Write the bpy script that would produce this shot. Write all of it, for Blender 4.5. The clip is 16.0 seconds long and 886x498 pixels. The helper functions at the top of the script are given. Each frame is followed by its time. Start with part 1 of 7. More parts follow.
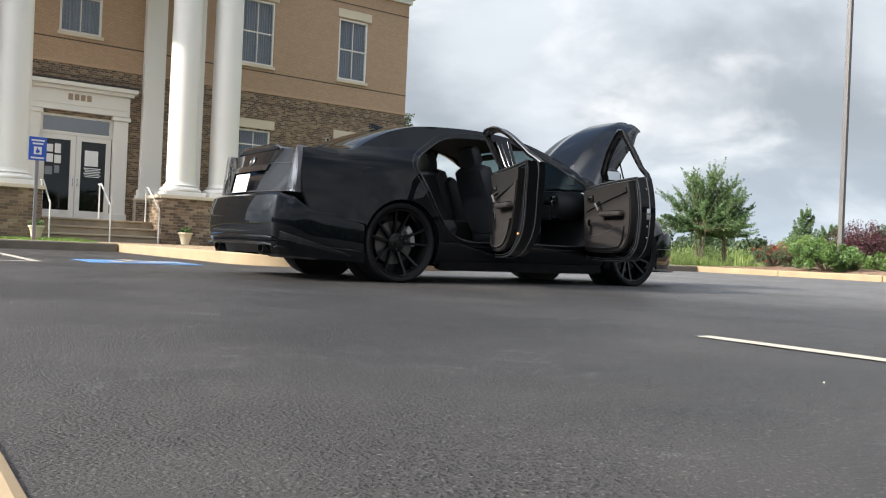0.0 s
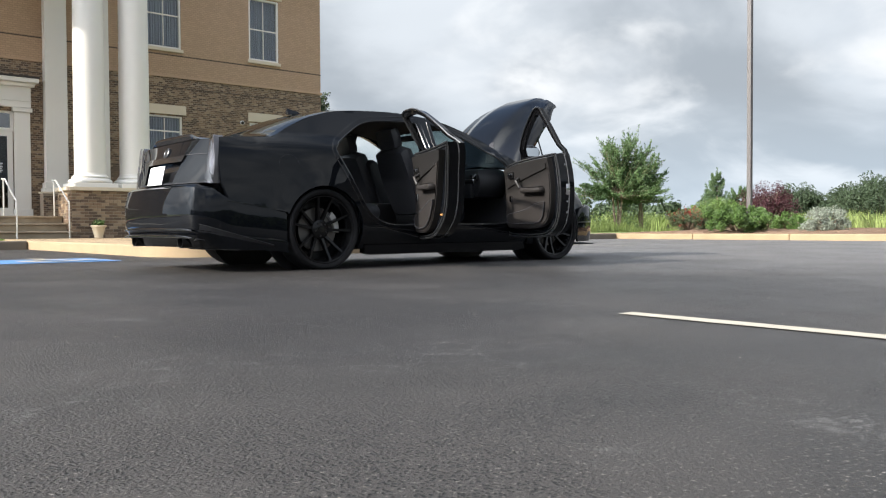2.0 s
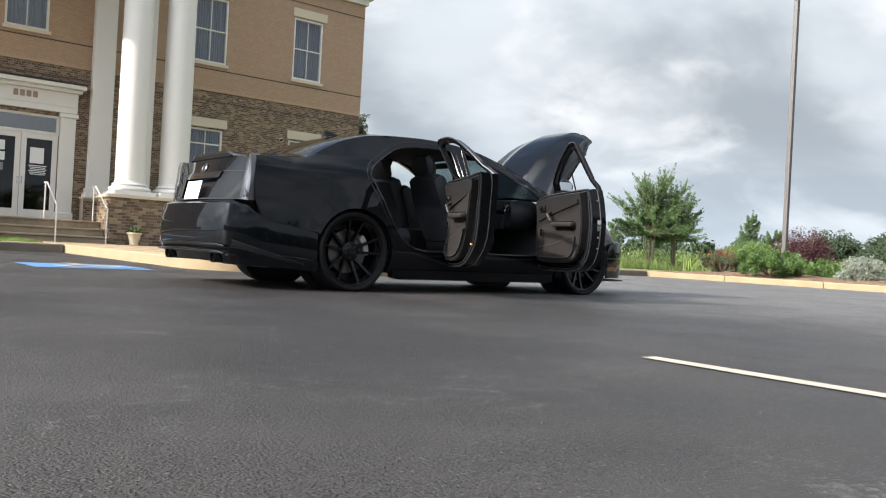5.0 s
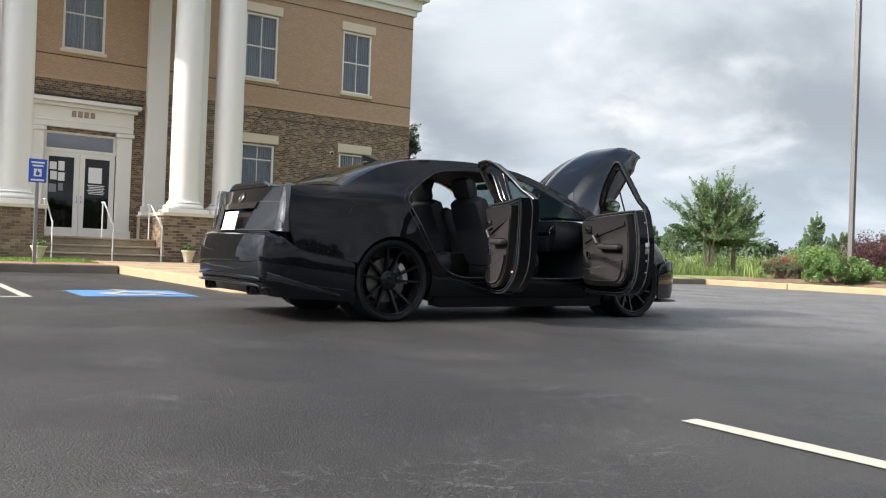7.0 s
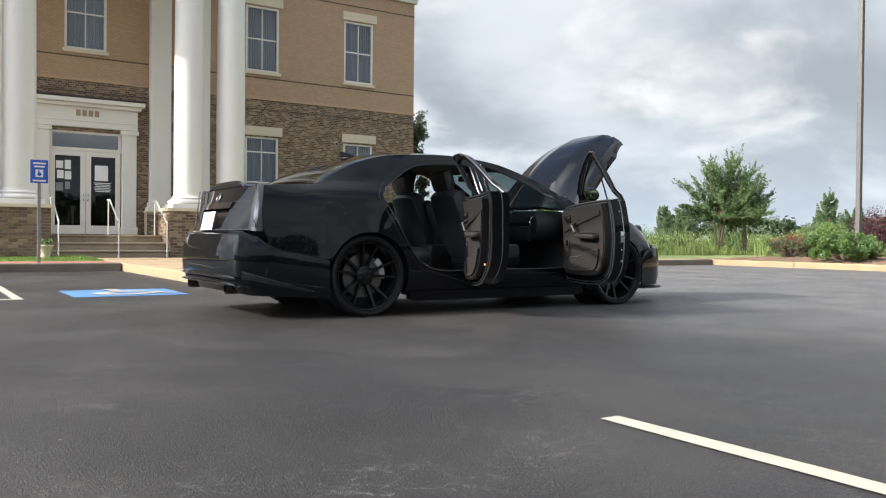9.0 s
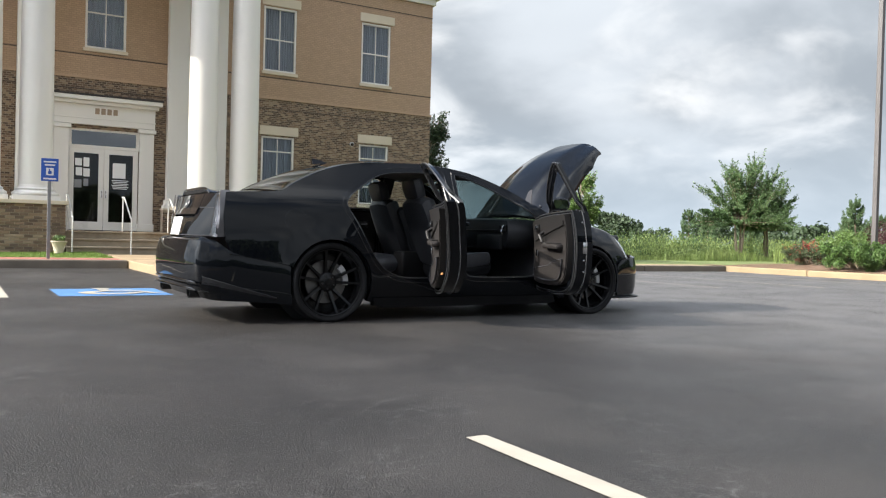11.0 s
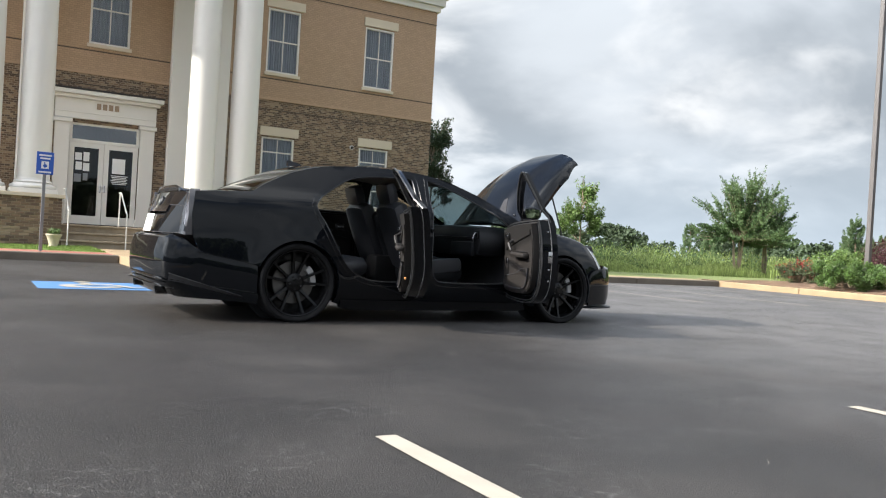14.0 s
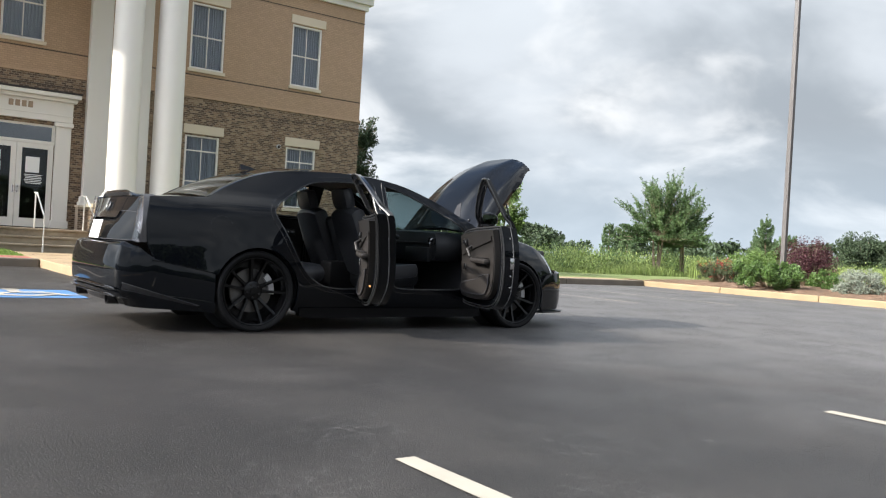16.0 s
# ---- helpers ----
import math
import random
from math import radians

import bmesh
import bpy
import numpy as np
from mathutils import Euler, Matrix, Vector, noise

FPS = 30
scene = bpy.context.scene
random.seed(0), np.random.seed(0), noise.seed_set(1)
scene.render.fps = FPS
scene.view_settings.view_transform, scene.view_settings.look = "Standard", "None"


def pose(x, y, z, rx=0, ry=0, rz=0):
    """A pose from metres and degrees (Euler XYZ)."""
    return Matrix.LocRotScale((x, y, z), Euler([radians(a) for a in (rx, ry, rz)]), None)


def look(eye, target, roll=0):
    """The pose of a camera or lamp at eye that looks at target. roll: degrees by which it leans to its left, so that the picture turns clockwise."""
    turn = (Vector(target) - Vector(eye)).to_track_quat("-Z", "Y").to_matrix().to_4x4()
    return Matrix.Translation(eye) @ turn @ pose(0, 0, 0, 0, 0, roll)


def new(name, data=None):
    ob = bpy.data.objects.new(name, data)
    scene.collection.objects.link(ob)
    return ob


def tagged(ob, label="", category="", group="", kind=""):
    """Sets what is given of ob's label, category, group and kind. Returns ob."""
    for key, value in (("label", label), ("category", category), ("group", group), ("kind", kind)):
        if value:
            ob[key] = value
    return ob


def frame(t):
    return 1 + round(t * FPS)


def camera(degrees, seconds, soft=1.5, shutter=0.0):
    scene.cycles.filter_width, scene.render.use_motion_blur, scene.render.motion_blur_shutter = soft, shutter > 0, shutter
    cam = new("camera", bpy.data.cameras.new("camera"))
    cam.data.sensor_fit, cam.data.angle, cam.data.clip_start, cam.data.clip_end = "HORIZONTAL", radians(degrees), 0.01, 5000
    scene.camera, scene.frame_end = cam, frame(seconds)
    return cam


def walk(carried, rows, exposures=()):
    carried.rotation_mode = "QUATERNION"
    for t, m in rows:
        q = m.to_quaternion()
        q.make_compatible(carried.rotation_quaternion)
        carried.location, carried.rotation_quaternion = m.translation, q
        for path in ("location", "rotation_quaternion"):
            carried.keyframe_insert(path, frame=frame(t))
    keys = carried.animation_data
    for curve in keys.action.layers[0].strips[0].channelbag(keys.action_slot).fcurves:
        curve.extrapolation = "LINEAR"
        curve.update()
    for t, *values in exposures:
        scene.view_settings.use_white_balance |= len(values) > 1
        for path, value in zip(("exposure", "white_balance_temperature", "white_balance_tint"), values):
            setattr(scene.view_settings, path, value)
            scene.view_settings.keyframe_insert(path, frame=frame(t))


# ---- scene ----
cam = camera(56.6, 16.0, 1.15)
PATH = [
    (0, (-5.137, -6.83, 0.287), (-3.995, -5.188, 0.291), 2.5),
    (0.5, (-5.151, -6.847, 0.305), (-3.957, -5.243, 0.315), 2.3),
    (1, (-5.149, -6.836, 0.314), (-3.898, -5.275, 0.32), 1.0),
    (1.5, (-5.145, -6.833, 0.32), (-3.859, -5.301, 0.298), 0.1),
    (2, (-5.158, -6.839, 0.344), (-3.869, -5.311, 0.293), -0.3),
    (2.5, (-5.164, -6.843, 0.346), (-3.888, -5.304, 0.284), -0.3),
    (3, (-5.167, -6.85, 0.348), (-3.936, -5.274, 0.317), -0.4),
    (5.5, (-5.152, -6.86, 0.392), (-3.915, -5.288, 0.404), 3.3),
    (6, (-5.114, -6.828, 0.448), (-3.869, -5.263, 0.476), 0.9),
    (6.5, (-5.048, -6.801, 0.526), (-3.87, -5.185, 0.56), 1.5),
    (7, (-4.935, -6.773, 0.569), (-3.814, -5.117, 0.583), 2.1),
    (7.5, (-4.9, -6.78, 0.586), (-3.782, -5.122, 0.602), 1.8),
    (8, (-4.859, -6.824, 0.599), (-3.739, -5.167, 0.601), 1.4),
    (10.5, (-4.293, -7.333, 0.74), (-3.268, -5.616, 0.697), 0.2),
    (11, (-4.196, -7.392, 0.747), (-3.177, -5.672, 0.719), 1.5),
    (11.5, (-4.117, -7.46, 0.747), (-3.111, -5.732, 0.719), 3.6),
    (12, (-4.068, -7.497, 0.748), (-3.081, -5.758, 0.72), 3.3),
    (12.5, (-4.018, -7.547, 0.753), (-3.018, -5.814, 0.739), 2.5),
    (13, (-3.991, -7.591, 0.753), (-2.958, -5.878, 0.745), 2.8),
    (13.5, (-3.972, -7.608, 0.754), (-2.944, -5.893, 0.751), 3.1),
    (14, (-3.939, -7.642, 0.757), (-2.934, -5.912, 0.743), 3.4),
    (14.5, (-3.943, -7.675, 0.763), (-2.919, -5.958, 0.753), 3.7),
    (15, (-4.011, -7.603, 0.785), (-2.943, -5.912, 0.79), 3.9),
    (15.5, (-4.116, -7.486, 0.797), (-2.987, -5.835, 0.8), 3.6),
    (16, (-4.236, -7.375, 0.805), (-3.063, -5.755, 0.799), 3.3),
]
walk(cam, [(t, look(eye, target, roll)) for t, eye, target, roll in PATH])

# ---- world, sun ----
world = bpy.data.worlds.new("sky")
scene.world = world
world.use_nodes = True
SUN_TO = Vector((-1.5, 0.31, 1.0)).normalized()
SUN_EL = math.asin(SUN_TO.z)


def build_sky():
    nt = world.node_tree
    nt.nodes.clear()
    out = nt.nodes.new("ShaderNodeOutputWorld")
    bg = nt.nodes.new("ShaderNodeBackground")
    sky = nt.nodes.new("ShaderNodeTexSky")
    sky.sky_type, sky.sun_disc = "NISHITA", False
    sky.sun_elevation, sky.sun_rotation = SUN_EL, math.atan2(SUN_TO.x, SUN_TO.y)
    sky.air_density, sky.dust_density, sky.ozone_density = 1.0, 2.5, 1.0
    dim = nt.nodes.new("ShaderNodeVectorMath")
    dim.operation = "SCALE"
    dim.inputs["Scale"].default_value = SKY_DIM
    nt.links.new(sky.outputs["Color"], dim.inputs[0])
    co = nt.nodes.new("ShaderNodeTexCoord")
    sep = nt.nodes.new("ShaderNodeSeparateXYZ")
    nt.links.new(co.outputs["Generated"], sep.inputs[0])
    # a flat cloud deck: the direction is divided by its height, so that the clouds shrink towards the horizon
    lift = nt.nodes.new("ShaderNodeMath")
    lift.operation = "ADD"
    lift.inputs[1].default_value = 0.42
    absz = nt.nodes.new("ShaderNodeMath")
    absz.operation = "ABSOLUTE"
    nt.links.new(sep.outputs["Z"], absz.inputs[0])
    nt.links.new(absz.outputs[0], lift.inputs[0])
    flat = nt.nodes.new("ShaderNodeVectorMath")
    flat.operation = "DIVIDE"
    nt.links.new(co.outputs["Generated"], flat.inputs[0])
    trio = nt.nodes.new("ShaderNodeCombineXYZ")
    for k in range(3):
        nt.links.new(lift.outputs[0], trio.inputs[k])
    nt.links.new(trio.outputs[0], flat.inputs[1])

    def clouds(scale, detail, rough, shift, lo, hi):
        mp = nt.nodes.new("ShaderNodeMapping")
        mp.inputs["Location"].default_value = shift
        nt.links.new(flat.outputs[0], mp.inputs[0])
        n = nt.nodes.new("ShaderNodeTexNoise")
        n.inputs["Scale"].default_value, n.inputs["Detail"].default_value = scale, detail
        n.inputs["Roughness"].default_value = rough
        n.inputs["Distortion"].default_value = 0.25
        nt.links.new(mp.outputs[0], n.inputs["Vector"])
        r = nt.nodes.new("ShaderNodeMapRange")
        r.interpolation_type = "SMOOTHSTEP"
        r.inputs["From Min"].default_value, r.inputs["From Max"].default_value = lo, hi
        nt.links.new(n.outputs["Fac"], r.inputs["Value"])
        return r.outputs["Result"]

    def mix(a, b, f):
        m = nt.nodes.new("ShaderNodeMix")
        m.data_type = "RGBA"
        for key, value in ((6, a), (7, b), (0, f)):
            if isinstance(value, (tuple, float, int)):
                m.inputs[key].default_value = value
            else:
                nt.links.new(value, m.inputs[key])
        return m.outputs[2]

    cover = clouds(1.2, 5, 0.5, (3.1, 1.7, 0.4), 0.14, 0.42)
    dark = clouds(2.1, 6, 0.48, (7.3, 2.2, 4.0), 0.36, 0.66)
    fine = clouds(3.1, 6, 0.5, (1.2, 9.4, 2.0), 0.46, 0.70)
    # overhead the bases of the clouds are seen, which are darker
    base = nt.nodes.new("ShaderNodeMapRange")
    base.inputs["From Min"].default_value, base.inputs["From Max"].default_value = 0.33, 0.6
    nt.links.new(absz.outputs[0], base.inputs["Value"])
    body = mix(CLOUD_LIGHT, mix(CLOUD_DARK, CLOUD_BASE, base.outputs["Result"]), dark)
    body = mix(body, CLOUD_BRIGHT, fine)
    # higher up the deck breaks open to blue sky
    gaps = clouds(1.7, 4, 0.5, (5.2, 0.6, 1.4), 0.40, 0.60)
    up = nt.nodes.new("ShaderNodeMapRange")
    up.interpolation_type = "SMOOTHSTEP"
    up.inputs["From Min"].default_value, up.inputs["From Max"].default_value = 0.34, 0.56
    nt.links.new(absz.outputs[0], up.inputs["Value"])
    rift = nt.nodes.new("ShaderNodeMath")
    rift.operation = "MULTIPLY"
    nt.links.new(gaps, rift.inputs[0])
    nt.links.new(up.outputs["Result"], rift.inputs[1])
    tone = mix(mix(dim.outputs[0], body, cover), dim.outputs[0], rift.outputs[0])
    # bright haze low down
    low = nt.nodes.new("ShaderNodeMapRange")
    low.inputs["From Min"].default_value, low.inputs["From Max"].default_value = 0.0, 0.16
    low.inputs["To Min"].default_value, low.inputs["To Max"].default_value = 0.75, 0.0
    nt.links.new(absz.outputs[0], low.inputs["Value"])
    tone = mix(tone, HORIZON, low.outputs["Result"])
    # an overcast sky grows brighter towards the zenith
    high = nt.nodes.new("ShaderNodeMapRange")
    high.inputs["From Min"].default_value, high.inputs["From Max"].default_value = 0.25, 1.0
    high.inputs["To Min"].default_value, high.inputs["To Max"].default_value = SKY_STRENGTH, SKY_STRENGTH * ZENITH
    nt.links.new(absz.outputs[0], high.inputs["Value"])
    # thin cloud glows round the sun
    dot = nt.nodes.new("ShaderNodeVectorMath")
    dot.operation = "DOT_PRODUCT"
    dot.inputs[1].default_value = SUN_TO
    nt.links.new(co.outputs["Generated"], dot.inputs[0])
    near = nt.nodes.new("ShaderNodeMapRange")
    near.inputs["From Min"].default_value, near.inputs["From Max"].default_value = 0.0, 1.0
    near.inputs["To Min"].default_value, near.inputs["To Max"].default_value = 0.0, 1.0
    nt.links.new(dot.outputs["Value"], near.inputs["Value"])
    bell = nt.nodes.new("ShaderNodeMath")
    bell.operation = "POWER"
    bell.inputs[1].default_value = 10.0
    nt.links.new(near.outputs["Result"], bell.inputs[0])
    gain = nt.nodes.new("ShaderNodeMath")
    gain.operation = "MULTIPLY_ADD"
    gain.inputs[1].default_value, gain.inputs[2].default_value = SUN_GLOW, 1.0
    nt.links.new(bell.outputs[0], gain.inputs[0])
    power = nt.nodes.new("ShaderNodeMath")
    power.operation = "MULTIPLY"
    nt.links.new(gain.outputs[0], power.inputs[0])
    nt.links.new(high.outputs["Result"], power.inputs[1])
    nt.links.new(tone, bg.inputs["Color"])
    nt.links.new(power.outputs[0], bg.inputs["Strength"])
    nt.links.new(bg.outputs[0], out.inputs["Surface"])


SKY_DIM = 0.09
SKY_STRENGTH = 0.76
ZENITH = 2.0
SUN_GLOW = 10.0
CLOUD_LIGHT = (0.595, 0.64, 0.69, 1)
CLOUD_DARK = (0.335, 0.375, 0.42, 1)
CLOUD_BASE = (0.20, 0.235, 0.29, 1)
CLOUD_BRIGHT = (0.79, 0.81, 0.83, 1)
HORIZON = (0.47, 0.565, 0.66, 1)
build_sky()

sun = new("sun", bpy.data.lights.new("sun", "SUN"))
sun.data.energy, sun.data.angle, sun.data.color = 4.15, radians(1.2), (1.0, 0.93, 0.82)
sun.matrix_world = look(SUN_TO * 60, (0, 0, 0))
scene.view_settings.exposure = 0.81


# ---- materials ----
def material(name, color, rough=0.6, metal=0.0, second=None, big=1.5, small=40.0, vary=0.5, bump=0.0, bump_scale=None,
             random=0.0, island=0.0, coat=0.0, spec=0.5, stretch=(1, 1, 1), rough_vary=0.0, speck=None, speck_scale=60.0, speck_at=0.7, translucent=0.0, coat_ior=1.43):
    """A Principled surface: two colours mixed by noise at two scales, optional specks, bump, and a lightness of its own for each object or piece."""
    m = bpy.data.materials.new(name)
    m.use_nodes = True
    nt = m.node_tree
    bsdf = nt.nodes["Principled BSDF"]
    bsdf.inputs["Roughness"].default_value, bsdf.inputs["Metallic"].default_value = rough, metal
    bsdf.inputs["Coat Weight"].default_value, bsdf.inputs["Specular IOR Level"].default_value = coat, spec
    bsdf.inputs["Coat Roughness"].default_value, bsdf.inputs["Coat IOR"].default_value = 0.03, coat_ior
    co = nt.nodes.new("ShaderNodeTexCoord")
    mp = nt.nodes.new("ShaderNodeMapping")
    mp.inputs["Scale"].default_value = stretch
    nt.links.new(co.outputs["Object"], mp.inputs[0])

    def noise_at(scale, detail=4):
        n = nt.nodes.new("ShaderNodeTexNoise")
        n.inputs["Scale"].default_value, n.inputs["Detail"].default_value = scale, detail
        nt.links.new(mp.outputs[0], n.inputs["Vector"])
        return n.outputs["Fac"]

    def mixed(a, b, f, kind="MIX"):
        x = nt.nodes.new("ShaderNodeMix")
        x.data_type, x.blend_type = "RGBA", kind
        for key, value in ((6, a), (7, b), (0, f)):
            if isinstance(value, (tuple, float, int)):
                x.inputs[key].default_value = value
            else:
                nt.links.new(value, x.inputs[key])
        return x.outputs[2]

    def ranged(v, lo, hi, to_lo=0.0, to_hi=1.0):
        r = nt.nodes.new("ShaderNodeMapRange")
        for key, value in zip(("From Min", "From Max", "To Min", "To Max"), (lo, hi, to_lo, to_hi)):
            r.inputs[key].default_value = value
        nt.links.new(v, r.inputs["Value"])
        return r.outputs["Result"]

    second = second or tuple(c * 0.7 for c in color)
    coarse, grain = noise_at(big), noise_at(small, 6)
    c1, c2 = (*color, 1), (*second, 1)
    tone = mixed(c1, c2, ranged(coarse, 0.5 - 0.25, 0.5 + 0.25, 0.0, vary))
    tone = mixed(tone, mixed(c2, c1, grain), ranged(grain, 0.3, 0.7, 0.0, vary * 0.8))
    if random or island:
        if island:
            info = nt.nodes.new("ShaderNodeNewGeometry").outputs["Random Per Island"]
        else:
            info = nt.nodes.new("ShaderNodeObjectInfo").outputs["Random"]
        hsv = nt.nodes.new("ShaderNodeHueSaturation")
        amount = random or island
        nt.links.new(ranged(info, 0, 1, 1 - amount, 1 + amount), hsv.inputs["Value"])
        nt.links.new(tone, hsv.inputs["Color"])
        tone = hsv.outputs["Color"]
    if speck:
        v = nt.nodes.new("ShaderNodeTexVoronoi")
        v.inputs["Scale"].default_value = speck_scale
        nt.links.new(mp.outputs[0], v.inputs["Vector"])
        wn = nt.nodes.new("ShaderNodeSeparateColor")
        nt.links.new(v.outputs["Color"], wn.inputs[0])
        tone = mixed(tone, (*speck, 1), ranged(wn.outputs[0], speck_at, 1.0, 0.0, 0.9))
    nt.links.new(tone, bsdf.inputs["Base Color"])
    if rough_vary:
        nt.links.new(ranged(coarse, 0.25, 0.75, rough - rough_vary, rough + rough_vary), bsdf.inputs["Roughness"])
    if bump:
        b = nt.nodes.new("ShaderNodeBump")
        b.inputs["Strength"].default_value, b.inputs["Distance"].default_value = 1.0, bump
        nt.links.new(noise_at(bump_scale or small, 6), b.inputs["Height"])
        nt.links.new(b.outputs[0], bsdf.inputs["Normal"])
    if translucent:
        tr = nt.nodes.new("ShaderNodeBsdfTranslucent")
        nt.links.new(tone, tr.inputs["Color"])
        ms = nt.nodes.new("ShaderNodeMixShader")
        ms.inputs[0].default_value = translucent
        nt.links.new(bsdf.outputs[0], ms.inputs[1])
        nt.links.new(tr.outputs[0], ms.inputs[2])
        nt.links.new(ms.outputs[0], nt.nodes["Material Output"].inputs["Surface"])
    return m


def mixed_brick(name, tones, bump=0.002, single=False):
    """Face brick fired in several tones, a tone for each brick, with grain and soot."""
    m = material(name, tones[0], 0.88, second=tones[1], big=3, small=50, vary=0.5, bump=bump)
    nt = m.node_tree
    bsdf = nt.nodes["Principled BSDF"]
    old = bsdf.inputs["Base Color"].links[0].from_socket
    pick = nt.nodes.new("ShaderNodeObjectInfo").outputs["Random"] if single else nt.nodes.new("ShaderNodeNewGeometry").outputs["Random Per Island"]
    ramp = nt.nodes.new("ShaderNodeValToRGB")
    ramp.color_ramp.interpolation = "CONSTANT"
    ramp.color_ramp.elements[0].color, ramp.color_ramp.elements[1].color = (*tones[0], 1), (*tones[-1], 1)
    ramp.color_ramp.elements[1].position = 1 - 1 / len(tones)
    for k, c in enumerate(tones[1:-1]):
        ramp.color_ramp.elements.new((k + 1) / len(tones)).color = (*c, 1)
    nt.links.new(pick, ramp.inputs[0])
    x = nt.nodes.new("ShaderNodeMix")
    x.data_type = "RGBA"
    x.inputs[0].default_value = 0.68
    nt.links.new(old, x.inputs[6])
    nt.links.new(ramp.outputs[0], x.inputs[7])
    nt.links.new(x.outputs[2], bsdf.inputs["Base Color"])
    return m


def glass(name, tint, ior=1.5, rough=0.0):
    m = bpy.data.materials.new(name)
    m.use_nodes = True
    nt = m.node_tree
    nt.nodes.remove(nt.nodes["Principled BSDF"])
    a = nt.nodes.new("ShaderNodeBsdfTransparent")
    a.inputs["Color"].default_value = (*tint, 1)
    g = nt.nodes.new("ShaderNodeBsdfGlossy")
    g.inputs["Roughness"].default_value = rough
    f = nt.nodes.new("ShaderNodeLayerWeight")
    f.inputs["Blend"].default_value = 0.5
    pw = nt.nodes.new("ShaderNodeMath")
    pw.operation = "POWER"
    pw.inputs[1].default_value = 4.0
    nt.links.new(f.outputs["Facing"], pw.inputs[0])
    fr = nt.nodes.new("ShaderNodeMapRange")
    fr.inputs["To Min"].default_value, fr.inputs["To Max"].default_value = ((ior - 1) / (ior + 1)) ** 2, 0.9
    nt.links.new(pw.outputs[0], fr.inputs["Value"])
    x = nt.nodes.new("ShaderNodeMixShader")
    nt.links.new(fr.outputs["Result"], x.inputs[0])
    nt.links.new(a.outputs[0], x.inputs[1])
    nt.links.new(g.outputs[0], x.inputs[2])
    nt.links.new(x.outputs[0], nt.nodes["Material Output"].inputs["Surface"])
    return m


def asphalt_surface():
    """Sealed asphalt: worn and fresh patches, open grain with dark pits, pale hair cracks and dusty scuffs."""
    m = bpy.data.materials.new("asphalt")
    m.use_nodes = True
    nt = m.node_tree
    bsdf = nt.nodes["Principled BSDF"]
    co = nt.nodes.new("ShaderNodeTexCoord").outputs["Object"]

    def noise_at(scale, detail=4, rough=0.5, vector=co):
        n = nt.nodes.new("ShaderNodeTexNoise")
        n.inputs["Scale"].default_value, n.inputs["Detail"].default_value, n.inputs["Roughness"].default_value = scale, detail, rough
        nt.links.new(vector, n.inputs["Vector"])
        return n

    def ranged(v, lo, hi, to_lo=0.0, to_hi=1.0):
        r = nt.nodes.new("ShaderNodeMapRange")
        r.interpolation_type = "SMOOTHSTEP"
        for key, value in zip(("From Min", "From Max", "To Min", "To Max"), (lo, hi, to_lo, to_hi)):
            r.inputs[key].default_value = value
        nt.links.new(v, r.inputs["Value"])
        return r.outputs["Result"]

    def mixed(a, b, f):
        x = nt.nodes.new("ShaderNodeMix")
        x.data_type = "RGBA"
        for key, value in ((6, a), (7, b), (0, f)):
            if isinstance(value, tuple):
                x.inputs[key].default_value = value
            else:
                nt.links.new(value, x.inputs[key])
        return x.outputs[2]

    def times(a, b):
        x = nt.nodes.new("ShaderNodeMath")
        x.operation = "MULTIPLY"
        nt.links.new(a, x.inputs[0])
        nt.links.new(b, x.inputs[1])
        return x.outputs[0]

    patches = noise_at(0.55, 6, 0.6).outputs["Fac"]
    worn = ranged(patches, 0.42, 0.66)
    tone = mixed((0.0175, 0.0156, 0.0144, 1), (0.032, 0.0288, 0.0266, 1), worn)
    # grazing sky reflection painted in as paler tone towards far stalls, with ragged border
    split = nt.nodes.new("ShaderNodeSeparateXYZ")
    nt.links.new(co, split.inputs[0])
    ragged = nt.nodes.new("ShaderNodeMath")
    ragged.operation = "MULTIPLY_ADD"
    ragged.inputs[1].default_value = 7.0
    nt.links.new(noise_at(0.35, 5, 0.6).outputs["Fac"], ragged.inputs[0])
    nt.links.new(split.outputs["X"], ragged.inputs[2])
    tone = mixed(tone, (0.115, 0.110, 0.108, 1), ranged(ragged.outputs[0], 1.5, 8.0, 0.0, 0.9))
    grain = noise_at(120, 4, 0.7).outputs["Fac"]
    tone = mixed(tone, (0.20, 0.184, 0.168, 1), ranged(grain, 0.56, 0.69, 0.0, 0.95))
    open_grain = ranged(noise_at(1.5, 6, 0.65).outputs["Fac"], 0.42, 0.60, 0.12, 1.0)
    pits = nt.nodes.new("ShaderNodeTexVoronoi")
    pits.inputs["Scale"].default_value = 115
    nt.links.new(co, pits.inputs["Vector"])
    pit = times(ranged(pits.outputs["Distance"], 0.46, 0.24), open_grain)
    tone = mixed(tone, (0.005, 0.005, 0.0052, 1), pit)
    # hair cracks along the borders of warped cells, broken by a coarser mask
    warp = nt.nodes.new("ShaderNodeVectorMath")
    warp.operation = "MULTIPLY_ADD"
    warp.inputs[1].default_value = (0.22, 0.22, 0.0)
    nt.links.new(noise_at(9.0, 5, 0.65).outputs["Color"], warp.inputs[0])
    nt.links.new(co, warp.inputs[2])
    cell = nt.nodes.new("ShaderNodeTexVoronoi")
    cell.feature = "DISTANCE_TO_EDGE"
    cell.inputs["Scale"].default_value = 6.0
    nt.links.new(warp.outputs[0], cell.inputs["Vector"])
